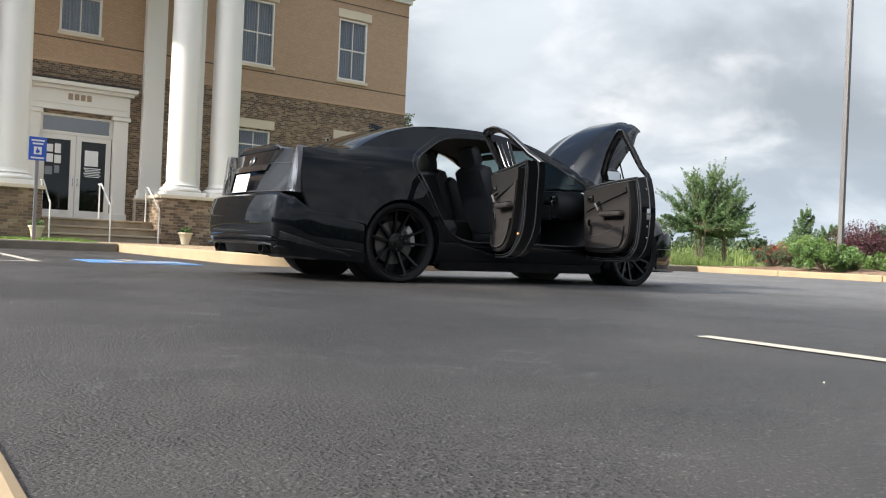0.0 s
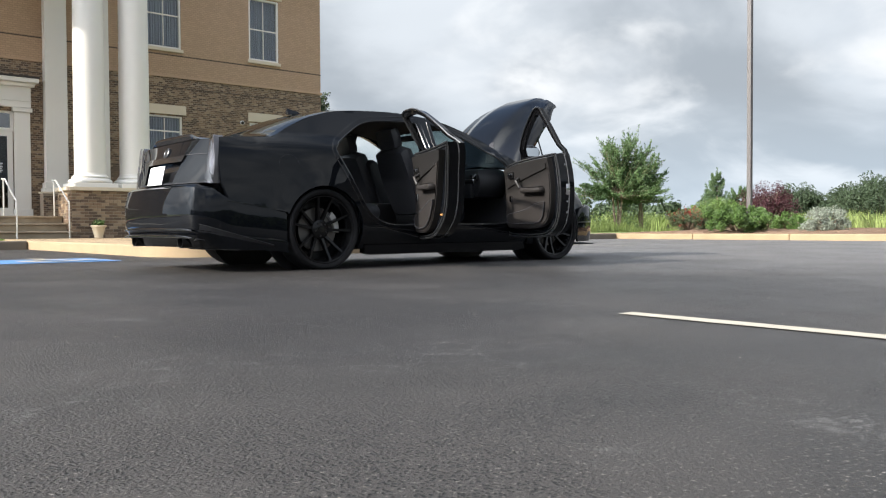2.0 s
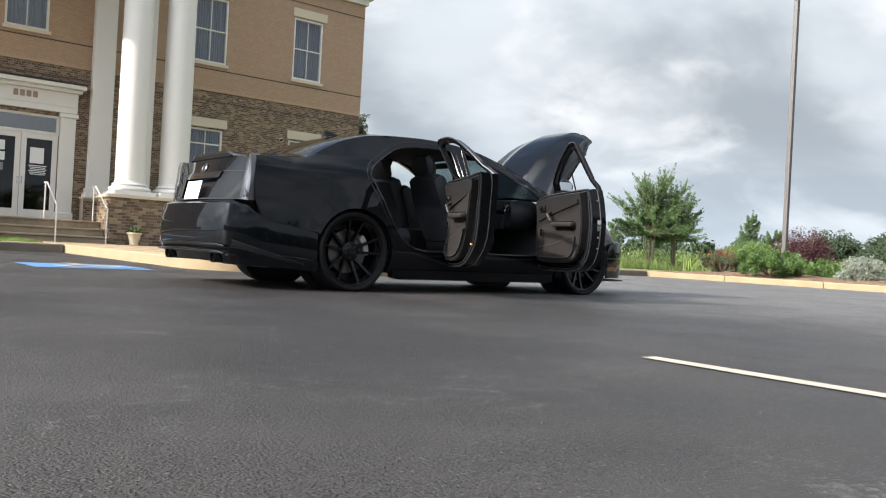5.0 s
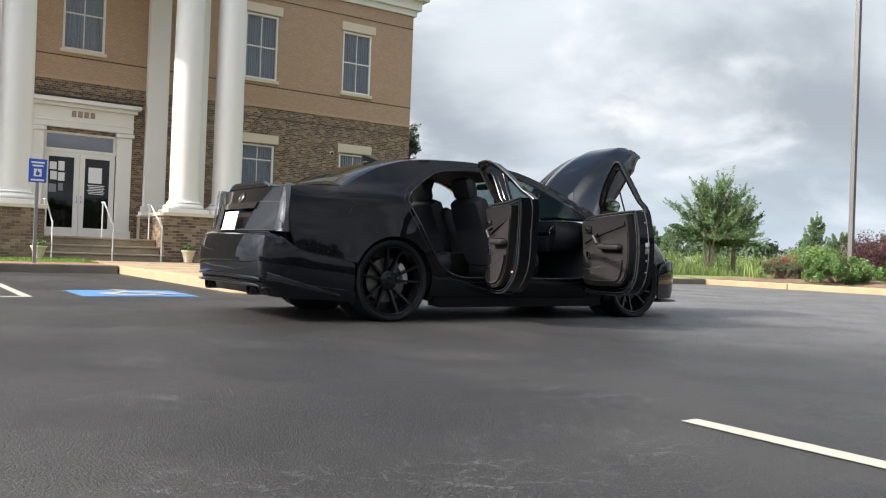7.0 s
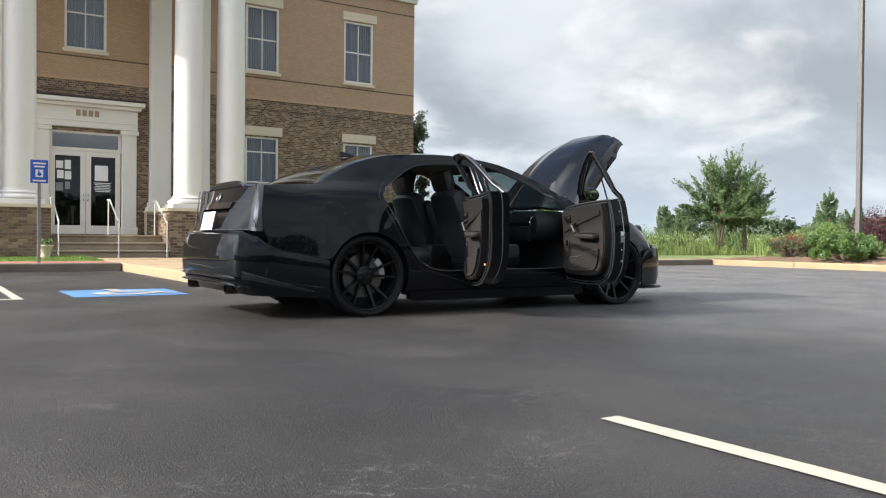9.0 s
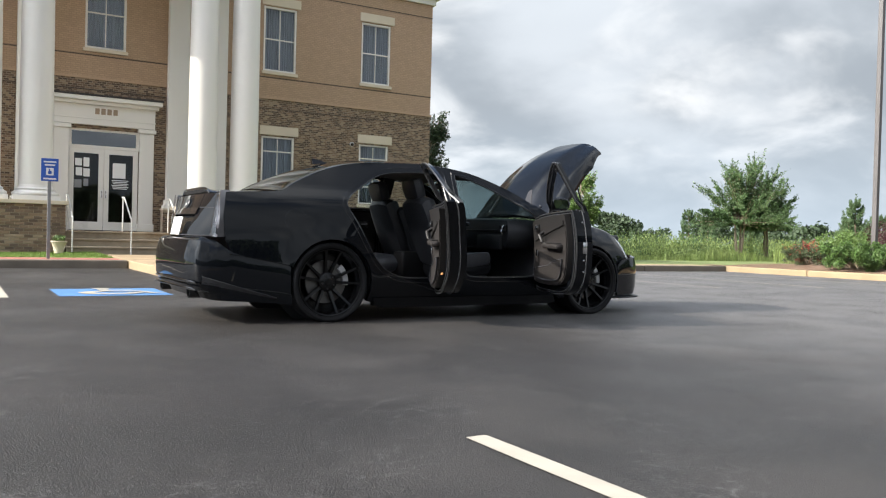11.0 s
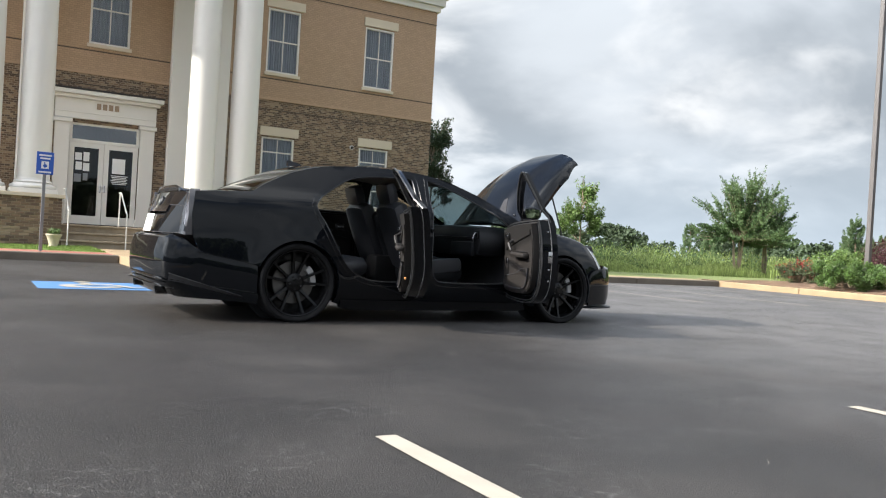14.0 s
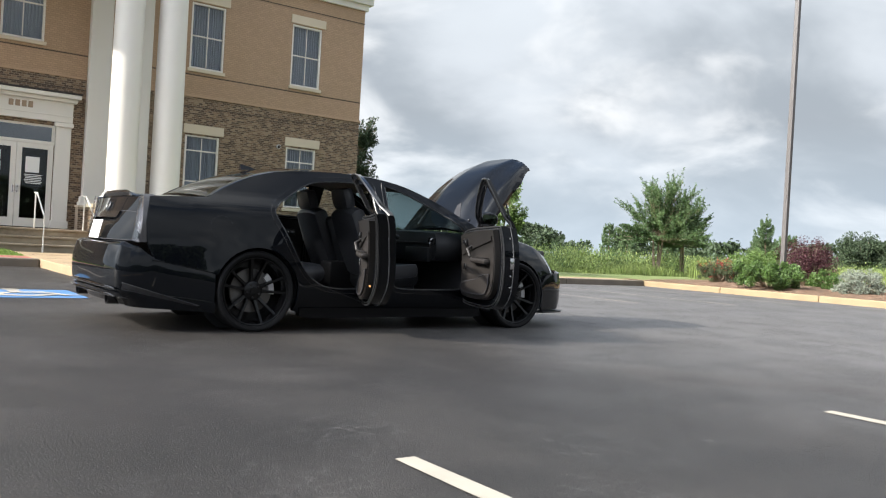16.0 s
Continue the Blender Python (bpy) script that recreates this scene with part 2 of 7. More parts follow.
    crack = times(ranged(cell.outputs["Distance"], 0.035, 0.008), ranged(noise_at(1.3, 4, 0.6).outputs["Fac"], 0.48, 0.66))
    tone = mixed(tone, (0.105, 0.102, 0.099, 1), times(crack, ranged(noise_at(40, 3).outputs["Fac"], 0.40, 0.60, 0.1, 0.8)))
    # dusty scuffs
    scuff = ranged(noise_at(3.2, 6, 0.7).outputs["Fac"], 0.63, 0.78, 0.0, 0.5)
    tone = mixed(tone, (0.12, 0.118, 0.114, 1), scuff)
    nt.links.new(tone, bsdf.inputs["Base Color"])
    nt.links.new(ranged(patches, 0.35, 0.7, 0.46, 0.62), bsdf.inputs["Roughness"])
    bsdf.inputs["Specular IOR Level"].default_value = 0.42
    fine = nt.nodes.new("ShaderNodeBump")
    fine.inputs["Distance"].default_value = 0.006
    nt.links.new(noise_at(95, 5, 0.65).outputs["Fac"], fine.inputs["Height"])
    deep = nt.nodes.new("ShaderNodeBump")
    deep.inputs["Distance"].default_value = 0.0035
    deep.invert = True
    nt.links.new(pit, deep.inputs["Height"])
    nt.links.new(fine.outputs[0], deep.inputs["Normal"])
    nt.links.new(deep.outputs[0], bsdf.inputs["Normal"])
    return m


M = dict(
    asphalt=asphalt_surface(),
    paint_white=material("road_paint", (0.36, 0.33, 0.275), 0.8, second=(0.25, 0.228, 0.19), big=6, small=70, vary=0.5, bump=0.001),
    paint_blue=material("road_paint_blue", (0.05, 0.155, 0.36), 0.7, second=(0.07, 0.17, 0.31), big=5, small=60, vary=0.6),
    concrete=material("concrete", (0.36, 0.265, 0.155), 0.9, second=(0.20, 0.145, 0.085), big=1.6, small=16, vary=0.85, bump=0.003),
    # weathered kerb; the dark second tone also paints in the shade on its face
    kerb_dirty_shaded=material("kerb_concrete", (0.19, 0.16, 0.125), 0.85, second=(0.055, 0.047, 0.038), big=2.0, small=30, vary=0.7, bump=0.004),
    red_paving=material("red_paving", (0.30, 0.10, 0.07), 0.8, second=(0.22, 0.08, 0.06), big=2, small=40, vary=0.6),
    lawn=material("lawn", (0.13, 0.19, 0.05), 0.9, second=(0.20, 0.21, 0.08), big=0.4, small=18, vary=0.8, bump=0.02),
    mulch=material("mulch", (0.36, 0.24, 0.16), 0.95, second=(0.24, 0.16, 0.11), big=1.5, small=35, vary=0.8, bump=0.02),
    earth=material("far_field", (0.12, 0.16, 0.06), 0.95, second=(0.17, 0.16, 0.08), big=0.05, small=1.5, vary=0.8),
    brick_brown=mixed_brick("brown_brick", ((0.085, 0.060, 0.043), (0.27, 0.185, 0.12), (0.15, 0.10, 0.065), (0.42, 0.32, 0.215), (0.11, 0.080, 0.058), (0.34, 0.24, 0.155), (0.19, 0.128, 0.082))),
    brick_piece=mixed_brick("brown_brick_piece", ((0.10, 0.070, 0.050), (0.27, 0.185, 0.12), (0.17, 0.115, 0.075), (0.42, 0.32, 0.215), (0.13, 0.092, 0.066), (0.32, 0.225, 0.145), (0.20, 0.138, 0.09)), single=True),
    brick_tan=material("tan_brick", (0.45, 0.315, 0.208), 0.85, second=(0.39, 0.272, 0.18), big=1.2, small=50, vary=0.5, island=0.07, bump=0.002),
    mortar=material("mortar", (0.40, 0.335, 0.25), 0.9, second=(0.22, 0.18, 0.14), big=2, small=60, vary=0.5),
    mortar_tan=material("mortar_tan", (0.36, 0.25, 0.165), 0.9, second=(0.30, 0.21, 0.14), big=2, small=60, vary=0.5),
    dark_joint=material("dark_joint", (0.10, 0.075, 0.055), 0.9),
    grit=material("grit", (0.42, 0.40, 0.36), 0.9, second=(0.28, 0.24, 0.18), island=0.4),
    white_paint=material("white_paint", (0.74, 0.725, 0.675), 0.45, second=(0.65, 0.63, 0.58), big=1.2, small=25, vary=0.35),
    stone=material("cast_stone", (0.64, 0.56, 0.43), 0.8, second=(0.54, 0.47, 0.36), big=3, small=40, vary=0.5, bump=0.001),
    stone_worn=material("worn_tread_stone", (0.46, 0.38, 0.27), 0.85, second=(0.20, 0.155, 0.105), big=2.2, small=12, vary=0.95, bump=0.002),
    steps=material("step_stone", (0.28, 0.22, 0.16), 0.85, second=(0.17, 0.13, 0.095), big=2, small=40, vary=0.6, bump=0.002),
    dark_flashing=material("dark_flashing", (0.03, 0.025, 0.022), 0.5),
    curtain=material("curtain", (0.36, 0.40, 0.46), 0.9, second=(0.22, 0.25, 0.30), big=2, small=12, vary=0.5, stretch=(6, 6, 0.2)),
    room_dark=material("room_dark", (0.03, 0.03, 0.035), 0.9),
    window_glass=glass("window_glass", (0.90, 0.93, 0.95), 1.6),
    transom_glass=glass("transom_glass", (0.40, 0.44, 0.48), 2.3),
    door_glass=glass("door_glass", (0.40, 0.42, 0.44), 1.5),
    paper=material("paper", (0.80, 0.80, 0.78), 0.9, second=(0.72, 0.72, 0.70)),
    print_grey=material("print", (0.25, 0.26, 0.28), 0.9),
    sign_blue=material("sign_blue", (0.02, 0.09, 0.42), 0.4, second=(0.02, 0.08, 0.36), vary=0.3),
    sign_white=material("sign_white", (0.8, 0.8, 0.8), 0.4),
    galvanised=material("galvanised_steel", (0.28, 0.28, 0.28), 0.45, 0.7, second=(0.2, 0.2, 0.2), big=6, small=60),
    bronze=material("bronze_paint", (0.105, 0.097, 0.095), 0.45, second=(0.07, 0.063, 0.06), big=1, small=30, vary=0.5),
    number=material("number_tan", (0.34, 0.25, 0.17), 0.6),
    pot=material("planter_clay", (0.58, 0.51, 0.38), 0.8, second=(0.46, 0.40, 0.29), big=5, small=40, bump=0.002),
    bark=material("bark", (0.33, 0.26, 0.19), 0.9, second=(0.17, 0.125, 0.09), big=4, small=30, vary=0.8, bump=0.01, stretch=(1, 1, 0.2)),
    leaf=material("leaves", (0.125, 0.195, 0.060), 0.55, second=(0.065, 0.115, 0.035), big=1.2, small=9, island=0.45, translucent=0.25),
    leaf_myrtle=material("myrtle_leaves", (0.135, 0.215, 0.085), 0.5, second=(0.07, 0.125, 0.045), big=1.5, small=9, island=0.5, translucent=0.3),
    leaf_pine=material("pine_needles", (0.125, 0.195, 0.085), 0.6, second=(0.07, 0.12, 0.05), big=1.5, small=9, island=0.4, translucent=0.2),
    leaf_dark=material("dark_shrub_leaves", (0.075, 0.105, 0.045), 0.55, second=(0.05, 0.06, 0.03), big=1.2, small=9, island=0.5, translucent=0.2),
    leaf_shrub=material("shrub_leaves", (0.095, 0.168, 0.038), 0.45, second=(0.04, 0.082, 0.02), big=1.2, small=9, island=0.5, translucent=0.2),
    leaf_light=material("light_leaves", (0.15, 0.235, 0.06), 0.55, second=(0.08, 0.14, 0.037), big=1.2, small=9, island=0.4, translucent=0.25),
    leaf_far=material("far_leaves", (0.050, 0.076, 0.036), 0.75, second=(0.034, 0.058, 0.030), big=0.15, small=2, island=0.4, translucent=0.15),
    leaf_back=material("shaded_far_leaves", (0.045, 0.066, 0.033), 0.85, second=(0.038, 0.058, 0.030), big=0.1, small=2, island=0.12),
    leaf_purple=material("purple_leaves", (0.075, 0.022, 0.028), 0.6, second=(0.045, 0.018, 0.022), big=1.2, small=9, island=0.4, translucent=0.2),
    leaf_silver=material("silver_leaves", (0.26, 0.29, 0.235), 0.8, second=(0.17, 0.20, 0.155), big=1.2, small=9, island=0.3, translucent=0.2),
    flower_red=material("red_flowers", (0.36, 0.032, 0.032), 0.7, second=(0.22, 0.026, 0.028), island=0.4, translucent=0.2),
    grass_blade=material("grass_blades", (0.17, 0.25, 0.055), 0.8, second=(0.11, 0.18, 0.04), big=0.5, small=5, island=0.4, translucent=0.3),
    weed=material("tall_weeds", (0.25, 0.34, 0.095), 0.8, second=(0.32, 0.33, 0.15), big=0.3, small=5, island=0.4, translucent=0.3),
)


# ---- mesh helpers ----
def mesh_of(name, verts, faces, smooth=False):
    me = bpy.data.meshes.new(name)
    me.from_pydata(verts, [], faces)
    me.validate()
    if smooth:
        me.shade_smooth()
    return me


def put_mesh(name, me, mat, parent=None, label=""):
    ob = new(name, me)
    if mat is not None and not me.materials:
        me.materials.append(mat)
    if parent is not None:
        ob.parent = parent
    if label:
        ob["label"] = label
    return ob


def part(name, bm, mat, parent=None, label="", smooth=False):
    me = bpy.data.meshes.new(name)
    bm.normal_update()
    bm.to_mesh(me)
    bm.free()
    if smooth:
        me.shade_smooth()
        me.set_sharp_from_angle(angle=radians(35))
    return put_mesh(name, me, mat, parent, label)


def thing(name, label, category, at=(0, 0, 0), group="", kind=""):
    e = new(name)
    e.location = at
    e.empty_display_size = 0.1
    return tagged(e, label, category, group, kind)


def add_box(bm, x0, x1, y0, y1, z0, z1, bevel=0.0):
    made = bmesh.ops.create_cube(bm, size=1.0)["verts"]
    for v in made:
        v.co = ((x0 + x1) / 2 + v.co.x * (x1 - x0), (y0 + y1) / 2 + v.co.y * (y1 - y0), (z0 + z1) / 2 + v.co.z * (z1 - z0))
    if bevel:
        edges = list({e for v in made for e in v.link_edges})
        bmesh.ops.bevel(bm, geom=edges, offset=bevel, segments=2, affect="EDGES", profile=0.5)
    return bm


def box(x0, x1, y0, y1, z0, z1, bevel=0.0):
    return add_box(bmesh.new(), x0, x1, y0, y1, z0, z1, bevel)


def add_rod(bm, a, b, r0, r1=None, n=10, cap=True):
    a, b = Vector(a), Vector(b)
    r1 = r0 if r1 is None else r1
    m = (b - a).to_track_quat("Z", "Y").to_matrix().to_4x4()
    m.translation = (a + b) / 2
    bmesh.ops.create_cone(bm, cap_ends=cap, segments=n, radius1=r0, radius2=r1, depth=(b - a).length, matrix=m)
    return bm


def rod(a, b, r0, r1=None, n=10):
    return add_rod(bmesh.new(), a, b, r0, r1, n)


def turned(profile, n=32, centre=(0, 0)):
    """A turned body from (radius, height) pairs."""
    bm = bmesh.new()
    rings = []
    for r, z in profile:
        rings.append([bm.verts.new((centre[0] + r * math.cos(2 * math.pi * k / n), centre[1] + r * math.sin(2 * math.pi * k / n), z)) for k in range(n)])
    for p, q in zip(rings, rings[1:]):
        for k in range(n):
            bm.faces.new((p[k], p[(k + 1) % n], q[(k + 1) % n], q[k]))
    bm.faces.new(rings[-1])
    bm.faces.new(list(reversed(rings[0])))
    return bm


def tube(points, r, n=8):
    """A round bar along a line of points."""
    bm = bmesh.new()
    pts = [Vector(p) for p in points]
    rings = []
    for i, p in enumerate(pts):
        d = (pts[min(i + 1, len(pts) - 1)] - pts[max(i - 1, 0)]).normalized()
        q = d.to_track_quat("Z", "Y")
        rings.append([bm.verts.new(p + q @ Vector((r * math.cos(2 * math.pi * k / n), r * math.sin(2 * math.pi * k / n), 0))) for k in range(n)])
    for a, b in zip(rings, rings[1:]):
        for k in range(n):
            bm.faces.new((a[k], a[(k + 1) % n], b[(k + 1) % n], b[k]))
    bm.faces.new(list(reversed(rings[0])))
    bm.faces.new(rings[-1])
    return bm


# ---- ground ----
def structure(name, bm, mat, label):
    return tagged(part(name, bm, mat), label, name.replace("_", " "), kind="structure")


structure("ground", box(-900, 1500, -900, 1500, -1.0, -0.05), M["earth"], "green open field reaching to the horizon")
structure("parking_lot", box(-45, 60, -45, 14, -0.5, 0.0), M["asphalt"], "dark sealed asphalt surface of the parking lot")


def slab(name, x0, x1, y0, y1, z0, z1, mat, label, bevel=0.02):
    return structure(name, box(x0, x1, y0, y1, z0, z1, bevel), mat, label)


KERB = 0.15
# walk towards the entrance, with its kerb facing the stalls


def rounded(x0, x1, y0, y1, r, n=28):
    """An outline whose two corners at y0 are rounded."""
    pts = [(x0, y1)]
    pts += [(x0 + r - r * math.cos(math.pi / 2 * k / n), y0 + r - r * math.sin(math.pi / 2 * k / n)) for k in range(n + 1)]
    pts += [(x1 - r + r * math.sin(math.pi / 2 * k / n), y0 + r - r * math.cos(math.pi / 2 * k / n)) for k in range(n + 1)]
    return pts + [(x1, y1)]


def raised(pts, z0, z1):
    bm = bmesh.new()
    lo = [bm.verts.new((x, y, z0)) for x, y in pts]
    hi = [bm.verts.new((x, y, z1)) for x, y in pts]
    top = bm.faces.new(hi)
    for i in range(len(pts)):
        j = (i + 1) % len(pts)
        bm.faces.new((lo[i], lo[j], hi[j], hi[i]))
    bmesh.ops.recalc_face_normals(bm, faces=bm.faces)
    bmesh.ops.bevel(bm, geom=list(top.edges), offset=0.02, segments=3, affect="EDGES", profile=0.5)
    return bm


structure("entrance_walk", raised(rounded(-1.35, 1.98, 2.6, 13.0, 0.9), -0.2, KERB), M["concrete"], "tan concrete walk with rounded kerb before the entrance steps")
for k in range(5):
    y = 4.4 + 1.75 * k
    structure("walk_joint", box(-1.2, 1.85, y, y + 0.012, KERB - 0.01, KERB + 0.002), M["dark_joint"], "dark saw-cut joint across the walk")
slab("lot_edge", -5.45, -4.985, -16.0, -3.0, -0.2, 0.012, M["concrete"], "pale concrete gutter at the edge of the lot")
slab("red_walk", -14.0, -1.36, 9.3, 10.6, -0.2, KERB - 0.004, M["red_paving"], "red paved strip behind the kerb")
slab("front_lawn", -14.0, -1.36, 10.6, 13.9, -0.2, KERB, M["lawn"], "mown grass strip before the building")
slab("meadow", 9.62, 400, 9.6, 500, -0.2, KERB - 0.01, M["lawn"], "rough green meadow beyond the kerb")
slab("side_walk", 1.99, 14.4, 8.57, 9.6, -0.2, KERB, M["concrete"], "tan concrete strip behind the kerb")
bm = bmesh.new()
cols = []
for x, z in ((14.72, 0.155), (14.9, 0.165), (15.2, 0.19), (15.6, 0.225), (16.2, 0.25), (17.5, 0.265), (20, 0.27), (28, 0.25), (60, 0.2)):
    cols.append([bm.verts.new((x, -30 + 39.6 * k / 40, z + (0.02 * math.sin(k * 1.3 + x) if 15 < x < 40 else 0) - (0.08 * max(0.0, k - 37) / 3 if x > 15 else 0))) for k in range(41)])
for p, q in zip(cols, cols[1:]):
    for k in range(40):
        bm.faces.new((p[k], q[k], q[k + 1], p[k + 1]))
bmesh.ops.solidify(bm, geom=bm.faces[:], thickness=0.3)
bmesh.ops.recalc_face_normals(bm, faces=bm.faces)
structure("planting_bed", bm, M["mulch"], "brown mulch planting bed rising behind the kerb")
slab("building_pad", 1.99, 9.6, 9.62, 17.0, -0.2, KERB + 0.004, M["lawn"], "grass beside the building")


def kerb_run(name, a, b, inward, label, mat, n):
    """Cast kerb stones end to end from a to b, each with a rounded front edge."""
    run = thing(name, label, "kerb", kind="structure")
    a, b, inward = Vector(a), Vector(b), Vector(inward)
    for i in range(n):
        p, q = a.lerp(b, i / n), a.lerp(b, (i + 1) / n)
        d = (q - p).normalized() * 0.005
        c = [p + d, q - d, q - d + inward * 0.17, p + d + inward * 0.17]
        lo, hi = Vector((min(v.x for v in c), min(v.y for v in c), -0.2)), Vector((max(v.x for v in c), max(v.y for v in c), KERB + 0.006))
        part("kerb_stone", box(lo.x, hi.x, lo.y, hi.y, lo.z, hi.z, 0.025), mat, run)
    return run


kerb_run("kerb_1", (-14, 9.15, 0), (-1.36, 9.15, 0), (0, 1, 0), "weathered concrete kerb with shade in its colour along the accessible stalls", M["kerb_dirty_shaded"], 5)
kerb_run("kerb_3", (1.99, 8.4, 0), (14.4, 8.4, 0), (0, 1, 0), "weathered concrete kerb with shade in its colour at the head of the stalls", M["kerb_dirty_shaded"], 4)
kerb_run("kerb_4", (14.4, 8.57, 0), (14.4, -24, 0), (1, 0, 0), "pale concrete kerb of the planting island", M["concrete"], 12)
slab("kerb_gutter", 14.57, 14.72, -24, 9.6, -0.2, KERB - 0.01, M["concrete"], "pale concrete edge behind the kerb")


def stripe(x, y0, y1, w=0.095, mat=M["paint_white"], lean=0.0):
    bm = bmesh.new()
    n = 14
    rnd = random.Random(int(x * 100) + int(y0 * 10))
    left, right = [], []
    for i in range(n + 1):
        y = y0 + (y1 - y0) * i / n
        left.append(bm.verts.new((x - w / 2 + rnd.uniform(-0.004, 0.004) + lean * i / n, y, 0.004)))
        right.append(bm.verts.new((x + w / 2 + rnd.uniform(-0.004, 0.004) + lean * i / n, y, 0.004)))
    for i in range(n):
        bm.faces.new((left[i], left[i + 1], right[i + 1], right[i]))
    bmesh.ops.recalc_face_normals(bm, faces=bm.faces)
    ob = part("stall_line", bm, mat)
    return tagged(ob, "white painted stall line on the asphalt", "road marking", "stall lines", "structure")


for x, y0, y1 in ((-2.50, -10.4, -4.81), (0.275, -10.4, -4.92), (2.95, -10.4, -4.95), (7.16, 2.37, 8.35), (9.62, 2.1, 8.35), (12.2, 2.1, 8.35), (-3.76, 2.35, 9.1)):
    stripe(x, y0, y1)


bm = box(-6.1, -3.712, 2.255, 2.35, 0.0005, 0.0045)
tagged(part("stall_line", bm, M["paint_white"]), "white painted line across the end of the access aisle", "road marking", "stall lines", "structure")
stripe(-6.05, 2.36, 9.1)


def accessible_mark():
    mark = thing("accessible_parking_mark", "blue painted square with white wheelchair symbol on the asphalt", "road marking", (-2.62, 2.93, 0.0), kind="structure")
    bm = box(-0.6, 0.6, -0.58, 0.58, 0.001, 0.004)
    part("blue_square", bm, M["paint_blue"], mark)
    bm = bmesh.new()
    layer = []

    def flat(pts):
        layer.append(0)
        z = 0.006 + 0.0004 * len(layer)
        f = bm.faces.new([bm.verts.new((px * 1.35, py * 1.1, z)) for px, py in pts])
        f.normal_update()
        if f.normal.z < 0:
            f.normal_flip()

    ring = [(0.27 * math.cos(a), 0.27 * math.sin(a)) for a in [math.pi * (0.55 + 1.35 * k / 16) for k in range(17)]]
    for (ax, ay), (bx, by) in zip(ring, ring[1:]):
        flat([(ax, ay - 0.12), (bx, by - 0.12), (bx * 0.52, by * 0.52 - 0.12), (ax * 0.52, ay * 0.52 - 0.12)])
    flat([(-0.07, 0.02), (0.0, 0.02), (0.02, 0.30), (-0.08, 0.30)])
    flat([(-0.06, 0.12), (0.2, 0.10), (0.2, 0.17), (-0.06, 0.2)])
    flat([(-0.02, -0.02), (0.22, -0.02), (0.22, 0.05), (-0.02, 0.05)])
    flat([(0.18, 0.0), (0.25, 0.03), (0.36, -0.3), (0.29, -0.33)])
    flat([(0.29, -0.33), (0.42, -0.28), (0.42, -0.22), (0.3, -0.26)])
    flat([(-0.03 + 0.075 * math.cos(a), 0.42 + 0.075 * math.sin(a)) for a in [2 * math.pi * k / 16 for k in range(16)]])
    part("wheelchair_symbol", bm, M["paint_white"], mark, "white painted wheelchair symbol")


accessible_mark()


# ---- building ----
WALL_Y, LEFT_X, RIGHT_X = 16.92, -11.0, 9.57
OPENINGS = [(3.72, 4.76, 5.66, 7.62), (6.96, 8.0, 5.66, 7.62), (-1.26, -0.2, 5.66, 7.62), (3.72, 4.76, 1.75, 3.70), (6.96, 8.0, 1.75, 3.70), (-1.62, 0.2, 0.15, 3.46)]


def wall_with_openings(x0, x1, z0, z1, openings, y0, y1):
    bm = bmesh.new()
    xs = sorted({x0, x1, *(v for o in openings for v in o[:2] if x0 < v < x1)})
    zs = sorted({z0, z1, *(v for o in openings for v in o[2:] if z0 < v < z1)})
    for xa, xb in zip(xs, xs[1:]):
        for za, zb in zip(zs, zs[1:]):
            mx, mz = (xa + xb) / 2, (za + zb) / 2
            if not any(o[0] < mx < o[1] and o[2] < mz < o[3] for o in openings):
                add_box(bm, xa, xb, y0, y1, za, zb)
    bmesh.ops.remove_doubles(bm, verts=bm.verts, dist=1e-4)
    return bm


def brick_cells(x0, x1, z0, z1, openings, length=0.122, height=0.056, joint=0.013, seed=1):
    """Places of bricks in running bond, kept clear of the openings: (u0, u1, v0, v1, proud)."""
    rnd = random.Random(seed)
    rows = int((z1 - z0) / height)
    out = []
    for j in range(rows):
        v0 = z0 + j * height
        u = x0 - (length / 2 if j % 2 else 0)
        while u < x1:
            spans = [(max(u + joint / 2, x0), min(u + length - joint / 2, x1))]
            for o in openings:
                if o[2] < v0 + height * 0.5 < o[3]:
                    spans = [s for a, b in spans for s in ((a, min(b, o[0])), (max(a, o[1]), b)) if s[1] - s[0] > 0.02]
            for a, b in spans:
                if b - a > 0.02:
                    out.append((a, b, v0 + joint / 2, v0 + height - joint / 2, rnd.uniform(0.003, 0.011)))
            u += length
    return out


def brick_sheet(cells, place):
    """All bricks of a far wall in one mesh; place(u, v, out) gives the point."""
    verts, faces = [], []
    for a, b, c, d, p in cells:
        n = len(verts)
        verts += [place(u, v, w) for w in (0.0, p) for u, v in ((a, c), (b, c), (b, d), (a, d))]
        faces += [tuple(n + k for k in f) for f in ((4, 5, 6, 7), (0, 1, 5, 4), (1, 2, 6, 5), (2, 3, 7, 6), (3, 0, 4, 7))]
    return verts, faces


wall = thing("wall_front", "brick building front, brown mixed brick below and tan brick above", "wall", kind="structure")
BROWN_TOP = 4.83
part("wall_core", wall_with_openings(LEFT_X, RIGHT_X - 0.01, -0.3, BROWN_TOP, OPENINGS, WALL_Y + 0.006, WALL_Y + 0.33), M["mortar"], wall)
part("upper_wall_core", wall_with_openings(LEFT_X, RIGHT_X - 0.01, BROWN_TOP, 9.4, OPENINGS, WALL_Y + 0.006, WALL_Y + 0.33), M["mortar_tan"], wall)
front = lambda u, v, w: (u, WALL_Y + 0.006 - w, v)
